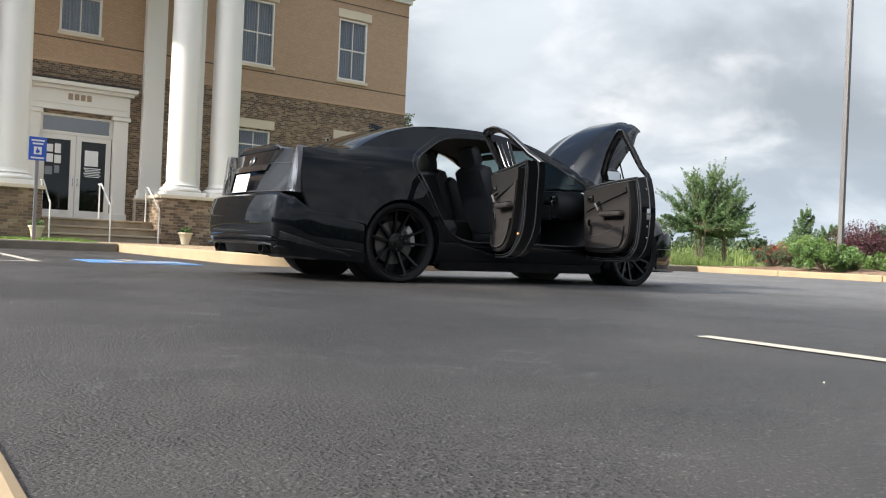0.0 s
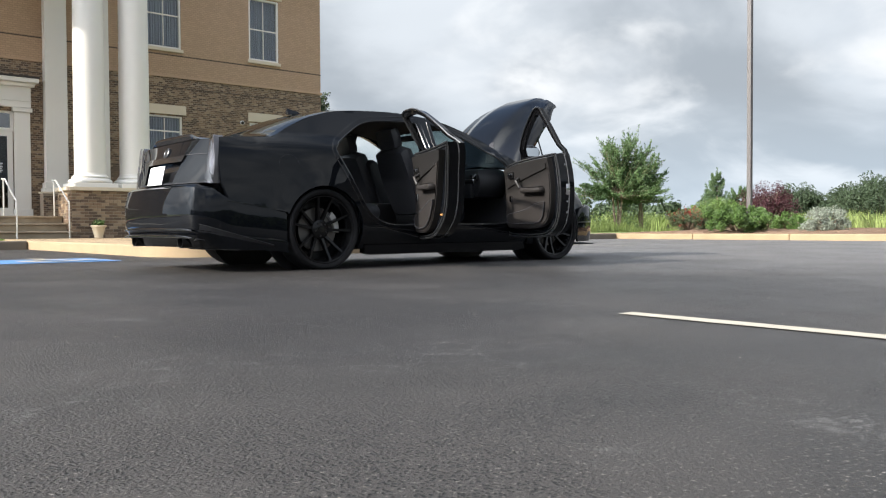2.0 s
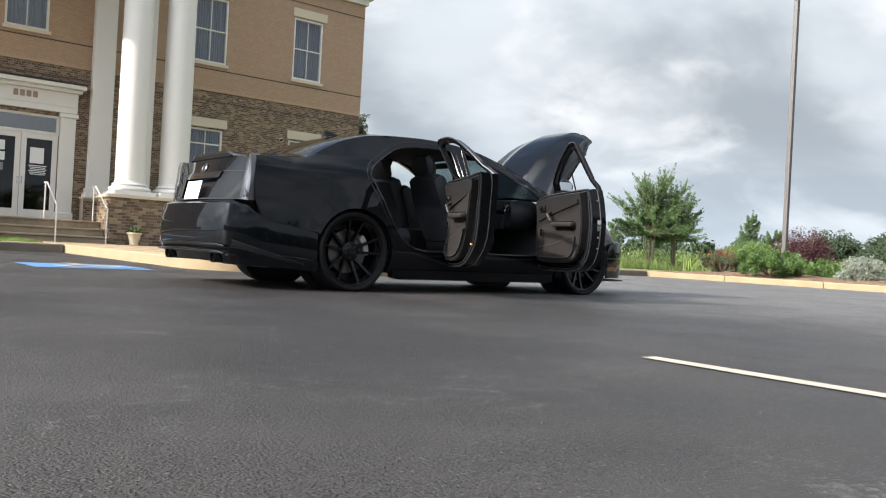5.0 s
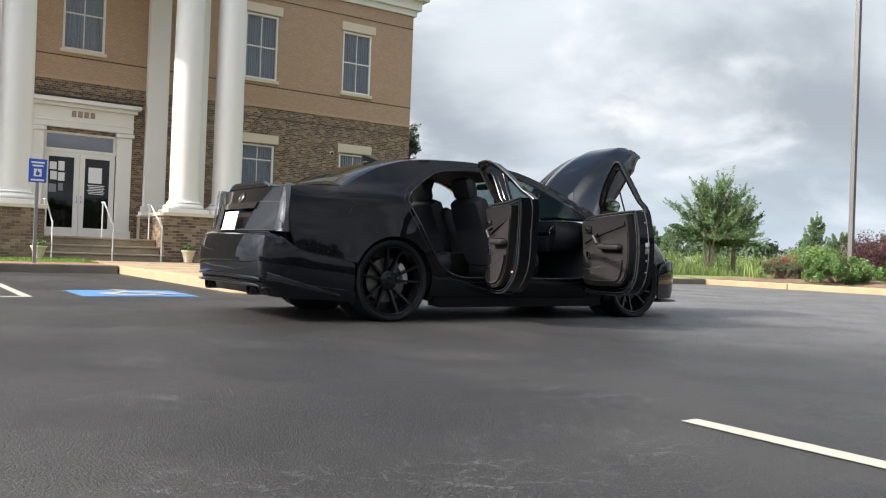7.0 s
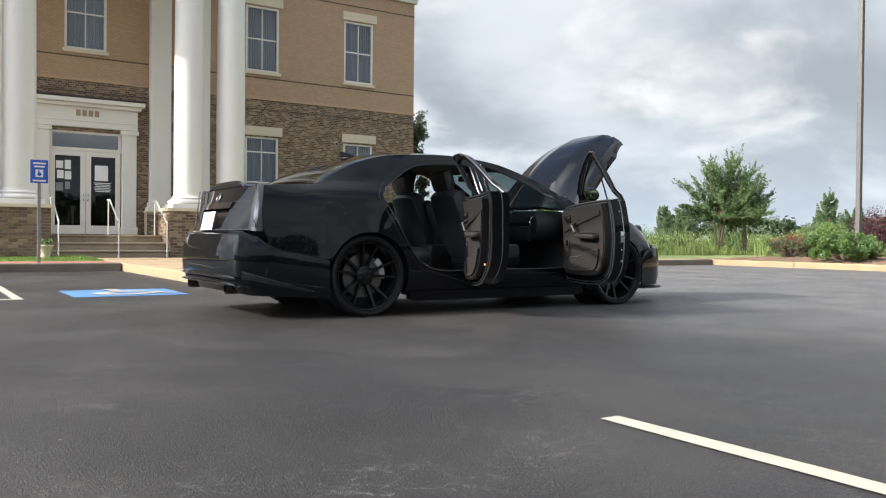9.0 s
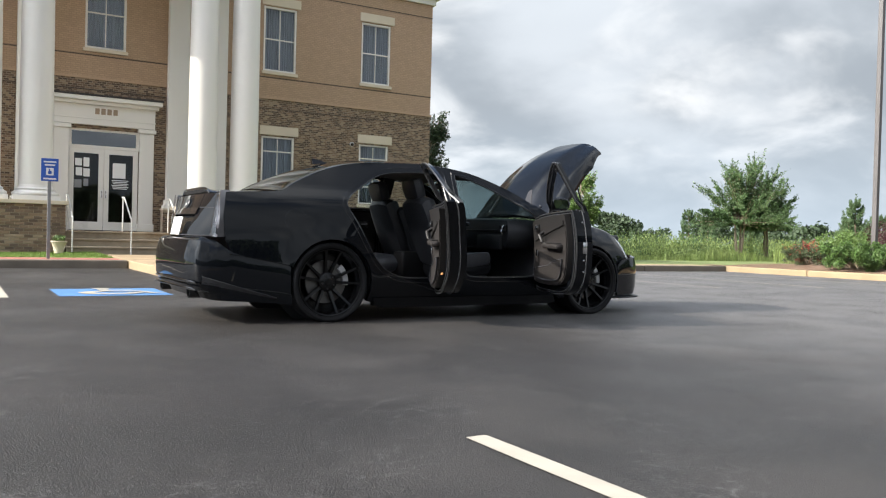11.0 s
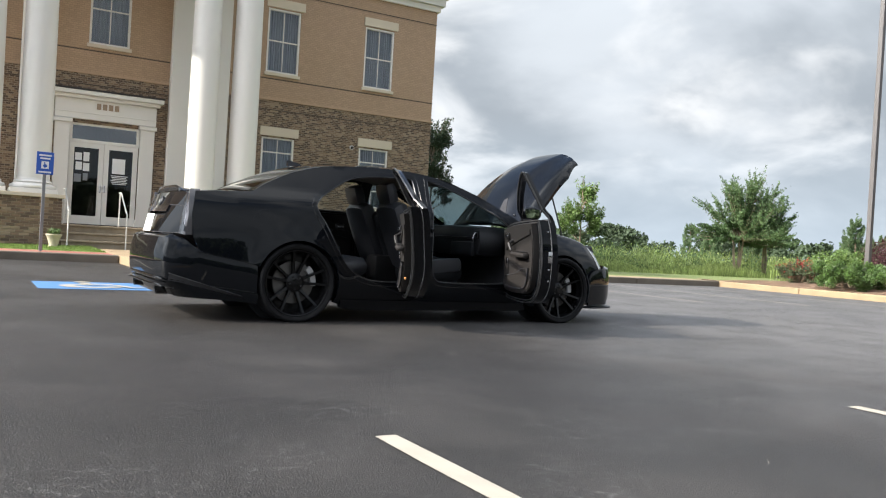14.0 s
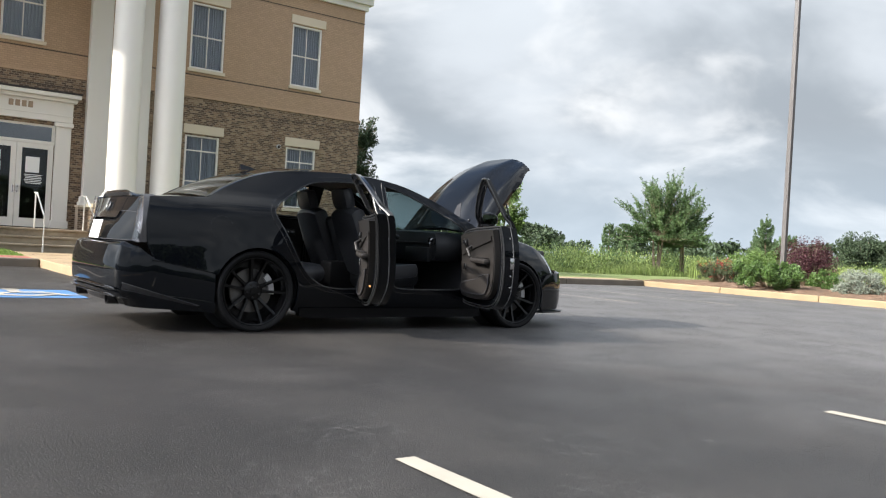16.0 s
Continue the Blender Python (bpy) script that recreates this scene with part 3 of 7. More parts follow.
v, f = brick_sheet(brick_cells(LEFT_X, RIGHT_X, 0.15, 4.52, OPENINGS, seed=2) + brick_cells(LEFT_X, RIGHT_X, 4.55, BROWN_TOP, OPENINGS, seed=3), front)
tagged(put_mesh("brown_bricks", mesh_of("brown_bricks", v, f), M["brick_brown"], wall), kind="stuff")
flatter = lambda u, v, w: (u, WALL_Y + 0.006 - 0.45 * w, v)
v, f = brick_sheet(brick_cells(LEFT_X, RIGHT_X, BROWN_TOP, 5.45, OPENINGS, seed=4) + brick_cells(LEFT_X, RIGHT_X, 5.5, 8.1, OPENINGS, seed=5)
                   + brick_cells(LEFT_X, RIGHT_X, 8.15, 8.55, OPENINGS, seed=6), flatter)
tagged(put_mesh("tan_bricks", mesh_of("tan_bricks", v, f), M["brick_tan"], wall), kind="stuff")
for z in (4.515, 5.455, 8.115):
    part("joint_line", box(LEFT_X, RIGHT_X - 0.002, WALL_Y + 0.001, WALL_Y + 0.004, z, z + 0.03), M["dark_joint"], wall, "dark recessed joint")
part("ledge_course", box(LEFT_X, RIGHT_X + 0.03, WALL_Y - 0.035, WALL_Y - 0.004, BROWN_TOP - 0.02, BROWN_TOP + 0.05, 0.008), M["brick_tan"], wall, "projecting tan brick ledge")
side = thing("wall_side", "side wall of the brick building", "wall", kind="structure")
part("wall_core", box(RIGHT_X - 0.33, RIGHT_X - 0.012, WALL_Y + 0.34, 32.0, -0.3, 9.4), M["mortar"], side)
structure("wall_back", box(LEFT_X, RIGHT_X - 0.34, 31.7, 32.0, -0.3, 9.4), M["mortar_tan"], "plain rear wall of the building")
structure("wall_left", box(LEFT_X - 0.3, LEFT_X - 0.002, WALL_Y + 0.01, 32.0, -0.3, 9.4), M["mortar_tan"], "plain far side wall of the building")
structure("roof", box(LEFT_X - 0.3, RIGHT_X + 0.3, WALL_Y - 0.3, 32.3, 9.42, 9.6), M["white_paint"], "flat roof slab of the building")
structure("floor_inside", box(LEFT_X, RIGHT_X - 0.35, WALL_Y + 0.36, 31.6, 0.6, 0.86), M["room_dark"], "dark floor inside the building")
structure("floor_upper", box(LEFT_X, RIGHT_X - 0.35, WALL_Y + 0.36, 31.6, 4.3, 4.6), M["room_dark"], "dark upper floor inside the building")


def cornice():
    c = thing("cornice", "white painted cornice along the top of the wall", "cornice", kind="structure")
    for y, z0, z1 in ((0.08, 8.56, 8.75), (0.2, 8.75, 9.05), (0.38, 9.05, 9.16), (0.46, 9.16, 9.3)):
        part("moulding", box(LEFT_X, RIGHT_X + y, WALL_Y - y, WALL_Y + 0.002, z0, z1, 0.01), M["white_paint"], c)
    for y, z0, z1 in ((0.08, 8.56, 8.75), (0.2, 8.75, 9.05), (0.38, 9.05, 9.16), (0.46, 9.16, 9.3)):
        part("moulding", box(RIGHT_X - 0.01, RIGHT_X + y, WALL_Y + 0.004, 32.0, z0, z1, 0.01), M["white_paint"], c)


cornice()


def window(index, x0, x1, z0, z1, lintel=True, bars=(0.5,)):
    w = thing("window_%d" % index, "white framed window with pale curtains behind", "window", kind="structure")
    y = WALL_Y + 0.05
    bm = bmesh.new()
    for a, b, c, d in ((x0, x0 + 0.06, z0, z1), (x1 - 0.06, x1, z0, z1), (x0 + 0.06, x1 - 0.06, z0, z0 + 0.06), (x0 + 0.06, x1 - 0.06, z1 - 0.06, z1)):
        add_box(bm, a, b, y - 0.03, y + 0.06, c, d, 0.006)
    part("window_frame", bm, M["white_paint"], w, "white painted frame")
    zs = [z0 + 0.06] + [z0 + 0.06 + (z1 - z0 - 0.12) * k for k in bars] + [z1 - 0.06]
    for za in zs[1:-1]:
        part("glazing_bar", box(x0 + 0.06, x1 - 0.06, y - 0.012, y + 0.03, za - 0.02, za + 0.02, 0.004), M["white_paint"], w)
    mid = (x0 + x1) / 2
    for za, zb in zip(zs, zs[1:]):
        part("glazing_bar", box(mid - 0.014, mid + 0.014, y - 0.010, y + 0.03, za + 0.021, zb - 0.021, 0.004), M["white_paint"], w)
        for a, b in ((x0 + 0.062, mid - 0.015), (mid + 0.015, x1 - 0.062)):
            p = part("pane", box(a, b, y + 0.006, y + 0.012, za + 0.021, zb - 0.021), M["window_glass"], w)
            p.visible_shadow = False
    part("window_sill", box(x0 - 0.05, x1 + 0.05, WALL_Y - 0.06, WALL_Y + 0.02, z0 - 0.10, z0 - 0.002, 0.008), M["stone"], w, "tan cast stone sill")
    if lintel:
        part("lintel", box(x0 - 0.06, x1 + 0.12, WALL_Y - 0.035, WALL_Y + 0.03, z1 + 0.03, z1 + 0.30, 0.008), M["stone"], w, "tan cast stone lintel")
    # curtain in folds
    bm = bmesh.new()
    n = 60
    cols = []
    for i in range(n + 1):
        u = x0 + (x1 - x0) * i / n
        yy = y + 0.16 + 0.03 * math.sin(i * 1.35 + index) + 0.012 * math.sin(i * 3.1)
        cols.append([bm.verts.new((u, yy, z0 - 0.05)), bm.verts.new((u, yy, z1 + 0.05))])
    for a, b in zip(cols, cols[1:]):
        bm.faces.new((a[0], b[0], b[1], a[1]))
    bmesh.ops.solidify(bm, geom=bm.faces[:], thickness=0.004)
    part("curtain", bm, M["curtain"], w, "pale grey gathered curtain", smooth=True)
    return w


for i, o in enumerate(OPENINGS[:5]):
    window(i + 1, *o, bars=(0.5,) if o[2] > 4 else (0.28, 0.78))


def entrance():
    e = thing("entrance_surround", "white painted classical door surround with cornice", "door surround", kind="structure")
    y = WALL_Y
    for a, b in ((-2.0, -1.62), (0.2, 0.58)):
        part("jamb", box(a, b, y - 0.10, y + 0.02, 0.72, 3.44, 0.01), M["white_paint"], e)
        part("jamb_base", box(a - 0.03, b + 0.03, y - 0.13, y + 0.03, 0.69, 0.90, 0.01), M["white_paint"], e)
        part("jamb_cap", box(a - 0.05, b + 0.05, y - 0.15, y + 0.03, 3.44, 3.55, 0.015), M["white_paint"], e)
    part("frieze", box(-2.02, 0.60, y - 0.12, y + 0.02, 3.56, 4.1, 0.01), M["white_paint"], e)
    part("fascia_line", box(-2.03, 0.61, y - 0.135, y + 0.02, 3.72, 3.75, 0.005), M["white_paint"], e)
    part("cornice", box(-2.1, 0.68, y - 0.22, y + 0.02, 4.1, 4.2, 0.015), M["white_paint"], e)
    part("cornice", box(-2.18, 0.76, y - 0.32, y + 0.02, 4.2, 4.32, 0.02), M["white_paint"], e)
    part("flashing", box(-2.2, 0.78, y - 0.34, y + 0.02, 4.324, 4.37, 0.01), M["dark_flashing"], e, "dark metal flashing")
    for k in range(4):
        part("number_bar", box(-0.98 + k * 0.155, -0.87 + k * 0.155, y - 0.137, y - 0.115, 3.86, 4.02, 0.006), M["number"], e, "tan raised bar on the frieze")
    d = thing("door_1", "white framed double glass entrance door with posted papers", "door", kind="structure")
    yy = y + 0.06
    part("transom_frame", wall_with_openings(-1.62, 0.2, 2.94, 3.46, [(-1.54, 0.12, 3.02, 3.40)], yy - 0.03, yy + 0.08), M["white_paint"], d)
    p = part("transom_pane", box(-1.54, 0.12, yy, yy + 0.008, 3.02, 3.40), M["transom_glass"], d)
    p.visible_shadow = False
    for a, b, side_sign in ((-1.60, -0.715, 1), (-0.705, 0.18, -1)):
        part("door_leaf", wall_with_openings(a, b, 0.70, 2.935, [(a + 0.13, b - 0.13, 0.93, 2.80)], yy - 0.02, yy + 0.03), M["white_paint"], d, "white framed glass leaf")
        p = part("pane", box(a + 0.13, b - 0.13, yy, yy + 0.008, 0.93, 2.80), M["door_glass"], d)
        p.visible_shadow = False
        hx = b - 0.05 if side_sign > 0 else a + 0.05
        part("lock_plate", box(hx - 0.035, hx + 0.035, yy - 0.032, yy - 0.021, 1.58, 1.80, 0.004), M["sign_white"], d, "pale lock plate")
        part("pull_handle", tube([(hx, yy - 0.02, 1.60), (hx, yy - 0.07, 1.62), (hx, yy - 0.07, 1.76), (hx, yy - 0.02, 1.78)], 0.012), M["galvanised"], d, "steel pull handle")
        part("push_bar", box(a + 0.13, b - 0.13, yy + 0.035, yy + 0.06, 1.80, 1.83, 0.004), M["galvanised"], d, "thin steel push bar")
    for x0, z0, w, h in ((-1.44, 2.45, 0.17, 0.2), (-1.23, 2.43, 0.15, 0.25), (-1.42, 2.18, 0.16, 0.22), (-1.23, 2.16, 0.16, 0.22), (-1.45, 1.85, 0.18, 0.22), (-1.22, 1.9, 0.12, 0.2), (-0.48, 2.15, 0.34, 0.42)):
        part("paper", box(x0, x0 + w, yy - 0.006, yy - 0.002, z0, z0 + h), M["paper"] if z0 > 2.0 else M["print_grey"], d, "posted paper notice")
    for k in range(6):
        part("lettering_bar", box(-0.5 + 0.02 * (k % 3), -0.06 - 0.03 * (k % 2), yy - 0.004, yy - 0.001, 2.08 - 0.045 * k, 2.10 - 0.045 * k), M["paper"], d, "white lettering bar")


entrance()


def column(x, y=14.0):
    c = thing("column", "white painted round portico column on a square plinth", "column", (x, y, 1.36), "portico columns", "structure")
    part("plinth", box(-0.50, 0.50, -0.50, 0.50, 0.0, 0.10, 0.01), M["white_paint"], c)
    torus = [(0.47 + 0.035 * math.sin(math.pi * k / 8), 0.10 + 0.10 * k / 8) for k in range(9)]
    prof = [(0.36, 0.1)] + torus + [(0.43, 0.215), (0.43, 0.235)] + [(0.40 - 0.0 + 0.025 * math.sin(math.pi * k / 6), 0.235 + 0.05 * k / 6) for k in range(7)] + [(0.375, 0.30), (0.36, 0.36)]
    part("base", turned(prof, 40), M["white_paint"], c, smooth=True)
    shaft = [(0.36 - 0.045 * max(0.0, (k / 12 - 0.3)) ** 1.5, 0.36 + 6.4 * k / 12) for k in range(13)]
    part("shaft", turned(shaft, 40), M["white_paint"], c, smooth=True)
    part("capital", turned([(0.33, 6.76), (0.36, 6.8), (0.45, 6.9), (0.47, 6.95)], 40), M["white_paint"], c, smooth=True)
    part("abacus", box(-0.5, 0.5, -0.5, 0.5, 6.95, 7.1, 0.01), M["white_paint"], c)
    return c


for x in (-3.7, -2.62, 1.22, 2.3):
    column(x)
portico = thing("portico_roof", "white painted portico beam and ceiling above the columns", "portico", kind="structure")
part("beam", box(-4.3, 2.9, 13.5, 14.5, 8.46, 9.4, 0.02), M["white_paint"], portico)
part("soffit", box(-4.3, 2.9, 14.5, WALL_Y - 0.01, 8.6, 9.4), M["white_paint"], portico)


def pilaster(x):
    p = thing("pilaster", "white painted square pilaster against the brick wall", "pilaster", (x, WALL_Y, 0), "portico pilasters", "structure")
    part("shaft", box(-0.28, 0.28, -0.25, -0.006, 1.61, 8.5, 0.01), M["white_paint"], p)
    part("base", box(-0.33, 0.33, -0.30, -0.006, 1.46, 1.61, 0.015), M["white_paint"], p)
    part("base", box(-0.37, 0.37, -0.34, -0.006, 1.36, 1.46, 0.01), M["white_paint"], p)
    part("cap", box(-0.43, 0.43, -0.40, -0.006, 1.31, 1.359, 0.006), M["stone"], p, "thin stone cap")
    part("plinth_core", box(-0.40, 0.40, -0.37, -0.006, 0.681, 1.309), M["mortar"], p)
    v, f = brick_sheet(brick_cells(-0.40, 0.40, 0.69, 1.305, [], seed=int(x * 10) + 90), lambda u, w, out: (u, -0.37 - out, w))
    tagged(put_mesh("brown_bricks", mesh_of("brown_bricks", v, f), M["brick_brown"], p), kind="stuff")


for x in (-3.7, -2.62, 1.2, 2.3):
    pilaster(x)

# terrace, steps, piers
slab("terrace", -11.0, 4.2, 14.55, WALL_Y + 0.3, -0.2, 0.68, M["steps"], "stone floor of the entrance terrace", 0.01)
steps = thing("entrance_steps", "worn stone steps up to the entrance doors", "steps", kind="structure")
for k in range(3):
    y, z = 13.42 + 0.37 * k, 0.14 + 0.18 * (k + 1)
    part("step", box(-2.0, 0.6, y, 14.55, z - 0.18 if k else -0.1, z - 0.05, 0.004), M["stone_worn"], steps)
    part("tread", box(-2.02, 0.62, y - 0.04, y + (0.37 if k < 2 else 0.40), z - 0.048, z, 0.012), M["stone_worn"], steps, "pale stone tread with dark stains")


def pier(name, x0, x1, label):
    p = thing(name, label, "pier", kind="structure")
    y0, y1, z0, z1 = 13.45, 14.55, 0.1, 1.27
    part("core", box(x0 + 0.006, x1 - 0.006, y0 + 0.006, y1, z0, z1), M["mortar"], p)
    part("cap", box(x0 - 0.06, x1 + 0.06, y0 - 0.06, y1 + 0.06, z1 + 0.001, z1 + 0.088, 0.01), M["stone"], p, "pale cap stone")
    return p, (x0, x1, y0, y1, z0, z1)


BRICKS = {}


def lay_bricks(parent, cells, place, axis):
    """Single bricks as parts, alike ones on one mesh. axis: 0 for a face along x, 1 for a face along y."""
    for a, b, c, d, p in cells:
        key = (axis, round(b - a, 2))
        if key not in BRICKS:
            w, h = (b - a) / 2, (d - c) / 2
            bm = box(-w, w, -0.012, 0.012, -h, h, 0.003) if axis == 0 else box(-0.012, 0.012, -w, w, -h, h, 0.003)
            me = bpy.data.meshes.new("brick")
            bm.to_mesh(me)
            bm.free()
            me.materials.append(M["brick_piece"])
            BRICKS[key] = me
        ob = put_mesh("brick", BRICKS[key], None, parent)
        ob.location = place((a + b) / 2, (c + d) / 2, p)


piers = [pier("pier_1", -6.5, -2.02, "brown brick pier under the portico columns"), pier("pier_2", 0.62, 2.95, "brown brick pier under the portico columns")]


p1, p2 = piers[0][0], piers[1][0]
v, f = brick_sheet(brick_cells(-6.5, -4.3, 0.1, 1.27, [], seed=7), lambda u, v, w: (u, 13.456 - w, v))
tagged(put_mesh("brown_bricks", mesh_of("brown_bricks", v, f), M["brick_brown"], p1), kind="stuff")


def handrail(x, drop=0.0):
    h = thing("handrail", "white painted steel handrail beside the entrance steps", "handrail", (x, 0, 0), "step handrails")
    top = [(0, 14.5, 1.54), (0, 14.2, 1.53), (0, 13.28, 1.03), (0, 13.15, 0.98)]
    part("rail", tube(top, 0.018), M["white_paint"], h)
    part("post", rod((0, 14.35, 0.66), (0, 14.35, 1.535), 0.016), M["white_paint"], h)
    part("post", rod((0, 13.15, 0.14), (0, 13.15, 0.98), 0.016), M["white_paint"], h)


for x in (-1.9, -0.62, 0.48):
    handrail(x)


def leaf_mesh(name, centres, radii, count, size, seed, flat=0.0, aspect=2.0):
    """Many small leaves of random turn, thicker towards the outside of their clumps."""
    rng = np.random.default_rng(seed)
    centres, radii = np.asarray(centres, float), np.asarray(radii, float)
    weight = radii.prod(1) if radii.ndim > 1 else radii ** 2.2
    pick = rng.choice(len(centres), count, p=weight / weight.sum())
    d = rng.normal(size=(count, 3))
    d /= np.linalg.norm(d, axis=1)[:, None]
    r = rng.random(count) ** 0.45
    rad = radii[pick] if radii.ndim > 1 else radii[pick][:, None]
    p = centres[pick] + d * r[:, None] * rad
    a = rng.normal(size=(count, 3))
    a[:, 2] *= 1 - flat
    a /= np.linalg.norm(a, axis=1)[:, None]
    b = np.cross(a, rng.normal(size=(count, 3)))
    b /= np.linalg.norm(b, axis=1)[:, None]
    s = size * rng.uniform(0.6, 1.3, count)[:, None]
    quads = np.stack([p - a * s, p + b * s / aspect, p + a * s, p - b * s / aspect], 1).reshape(-1, 3)
    me = bpy.data.meshes.new(name)
    me.vertices.add(len(quads))
    me.vertices.foreach_set("co", quads.ravel())
    me.loops.add(len(quads))
    me.loops.foreach_set("vertex_index", np.arange(len(quads)))
    me.polygons.add(count)
    me.polygons.foreach_set("loop_start", np.arange(0, len(quads), 4))
    me.update(calc_edges=True)
    return me


def planter(x, y):
    p = thing("planter", "tan clay urn planter holding a small green plant", "planter", (x, y, KERB), "entrance planters")
    part("urn", turned([(0.085, 0), (0.10, 0.015), (0.095, 0.045), (0.12, 0.15), (0.145, 0.24), (0.17, 0.27), (0.17, 0.30), (0.14, 0.30), (0.13, 0.255)], 24), M["pot"], p, smooth=True)
    put_mesh("plant", leaf_mesh("plant", [(0, 0, 0.32), (0.06, 0, 0.35), (-0.06, 0.03, 0.34)], [0.11, 0.09, 0.09], 260, 0.035, 5), M["leaf"], p, "small green plant")


planter(-2.22, 12.7)
planter(1.0, 12.75)


def dome_camera():
    c = thing("security_camera", "small white dome security camera on the brick wall", "security camera", (6.69, WALL_Y - 0.004, 3.66))
    part("mount", rod((0, 0.0, 0.0), (0, -0.05, 0.0), 0.065, n=20), M["sign_white"], c)
    bm = bmesh.new()
    bmesh.ops.create_uvsphere(bm, u_segments=16, v_segments=10, radius=0.05, matrix=Matrix.Translation((0, -0.055, -0.005)))
    part("dome", bm, M["dark_flashing"], c, "dark camera dome", smooth=True)


dome_camera()


def parking_sign():
    s = thing("parking_sign", "blue accessible parking sign on a steel post", "sign", (-2.68, 9.9, 0.1))
    part("post", box(-0.03, 0.03, -0.02, 0.02, 0, 1.95, 0.006), M["galvanised"], s, "galvanised steel post")
    part("panel", box(-0.15, 0.15, -0.034, -0.024, 1.52, 1.95, 0.004), M["sign_blue"], s, "blue sign panel")
    part("text_bar", box(-0.11, 0.11, -0.040, -0.035, 1.87, 1.90), M["sign_white"], s)
    part("text_bar", box(-0.09, 0.09, -0.040, -0.035, 1.81, 1.84), M["sign_white"], s)
    part("text_bar", box(-0.11, 0.11, -0.040, -0.035, 1.55, 1.58), M["sign_white"], s)
    part("symbol_square", box(-0.065, 0.065, -0.040, -0.035, 1.63, 1.77), M["sign_white"], s)
    part("symbol_wheel", turned([(0.035, 0), (0.035, 0.003)], 16), M["sign_blue"], s).matrix_local = pose(0.0, -0.0405, 1.685, 90, 0, 0)
    part("symbol_body", box(-0.02, 0.0, -0.0435, -0.0405, 1.69, 1.755), M["sign_blue"], s)


parking_sign()


def light_pole():
    p = thing("lamp_post", "dark bronze square steel lamp post in the planting bed", "lamp post", (16.17, 5.19, 0.24))
    part("base_plate", box(-0.14, 0.14, -0.14, 0.14, 0.0, 0.03, 0.004), M["bronze"], p)
    part("pole", box(-0.06, 0.06, -0.06, 0.06, 0.031, 9.5, 0.01), M["bronze"], p)


light_pole()


# ---- planting ----
def tree(at, height, spread, trunks, leaves, leaf_size, seed, mat, label, bare=0.35, name="tree"):
    """Stems that fork into limbs; each limb ends in rising twigs, and the leaves sit close along the twigs."""
    rnd = random.Random(seed)
    t = thing(name, label, "tree", at)
    bm = bmesh.new()
    clumps, radii = [], []
    for k in range(trunks):
        a = 2 * math.pi * (k + rnd.random() * 0.5) / max(trunks, 1)
        p = Vector((0.10 * math.cos(a) * (trunks > 1), 0.10 * math.sin(a) * (trunks > 1), -0.02))
        q = Vector((spread * 0.10 * math.cos(a) * (trunks > 1), spread * 0.10 * math.sin(a) * (trunks > 1), height * bare))
        mid = p.lerp(q, 0.5) + Vector((rnd.uniform(-0.06, 0.06), rnd.uniform(-0.06, 0.06), 0))
        add_rod(bm, p, mid, height * 0.013, height * 0.011, 8)
        add_rod(bm, mid, q, height * 0.011, height * 0.009, 8)
        for j in range(9 if trunks > 1 else 20):
            b = a + rnd.uniform(-1.5, 1.5) if trunks > 1 else rnd.uniform(0, 2 * math.pi)
            share = rnd.random()
            start = q if trunks > 1 else Vector((0, 0, height * (bare + (0.9 - bare) * share * 0.8)))
            out = spread * 0.5 * rnd.uniform(0.25, 0.72) * (1.0 if trunks > 1 else 1.05 - 0.75 * share)
            up = height * rnd.uniform(bare + 0.14, 0.72) if trunks > 1 else start.z + height * rnd.uniform(0.04, 0.14)
            e = Vector((out * math.cos(b), out * math.sin(b), up))
            add_rod(bm, start, e, height * 0.0045, height * 0.0025, 6)
            for g in range(7):
                c = b + rnd.gauss(0, 0.7)
                reach = spread * rnd.uniform(0.08, 0.20)
                tip = e + Vector((reach * math.cos(c), reach * math.sin(c), height * rnd.uniform(-0.02, 0.20)))
                add_rod(bm, e, tip, height * 0.003, height * 0.001, 4)
                for s in (0.3, 0.55, 0.8, 1.0):
                    clumps.append(e.lerp(tip, s))
                    radii.append(spread * 0.066 * (1.15 - 0.6 * s) * rnd.uniform(0.8, 1.5))
        if trunks == 1:
            add_rod(bm, q, (0, 0, height * 0.95), height * 0.009, height * 0.002, 8)
            clumps += [Vector((0, 0, height * z)) for z in (0.85, 0.9, 0.96)]
            radii += [spread * 0.07, spread * 0.06, spread * 0.05]
    part("trunk", bm, M["bark"], t, smooth=True)
    put_mesh("crown", leaf_mesh("crown", clumps, radii, leaves, leaf_size, seed), mat, t, "uneven leafy crown")
    return t


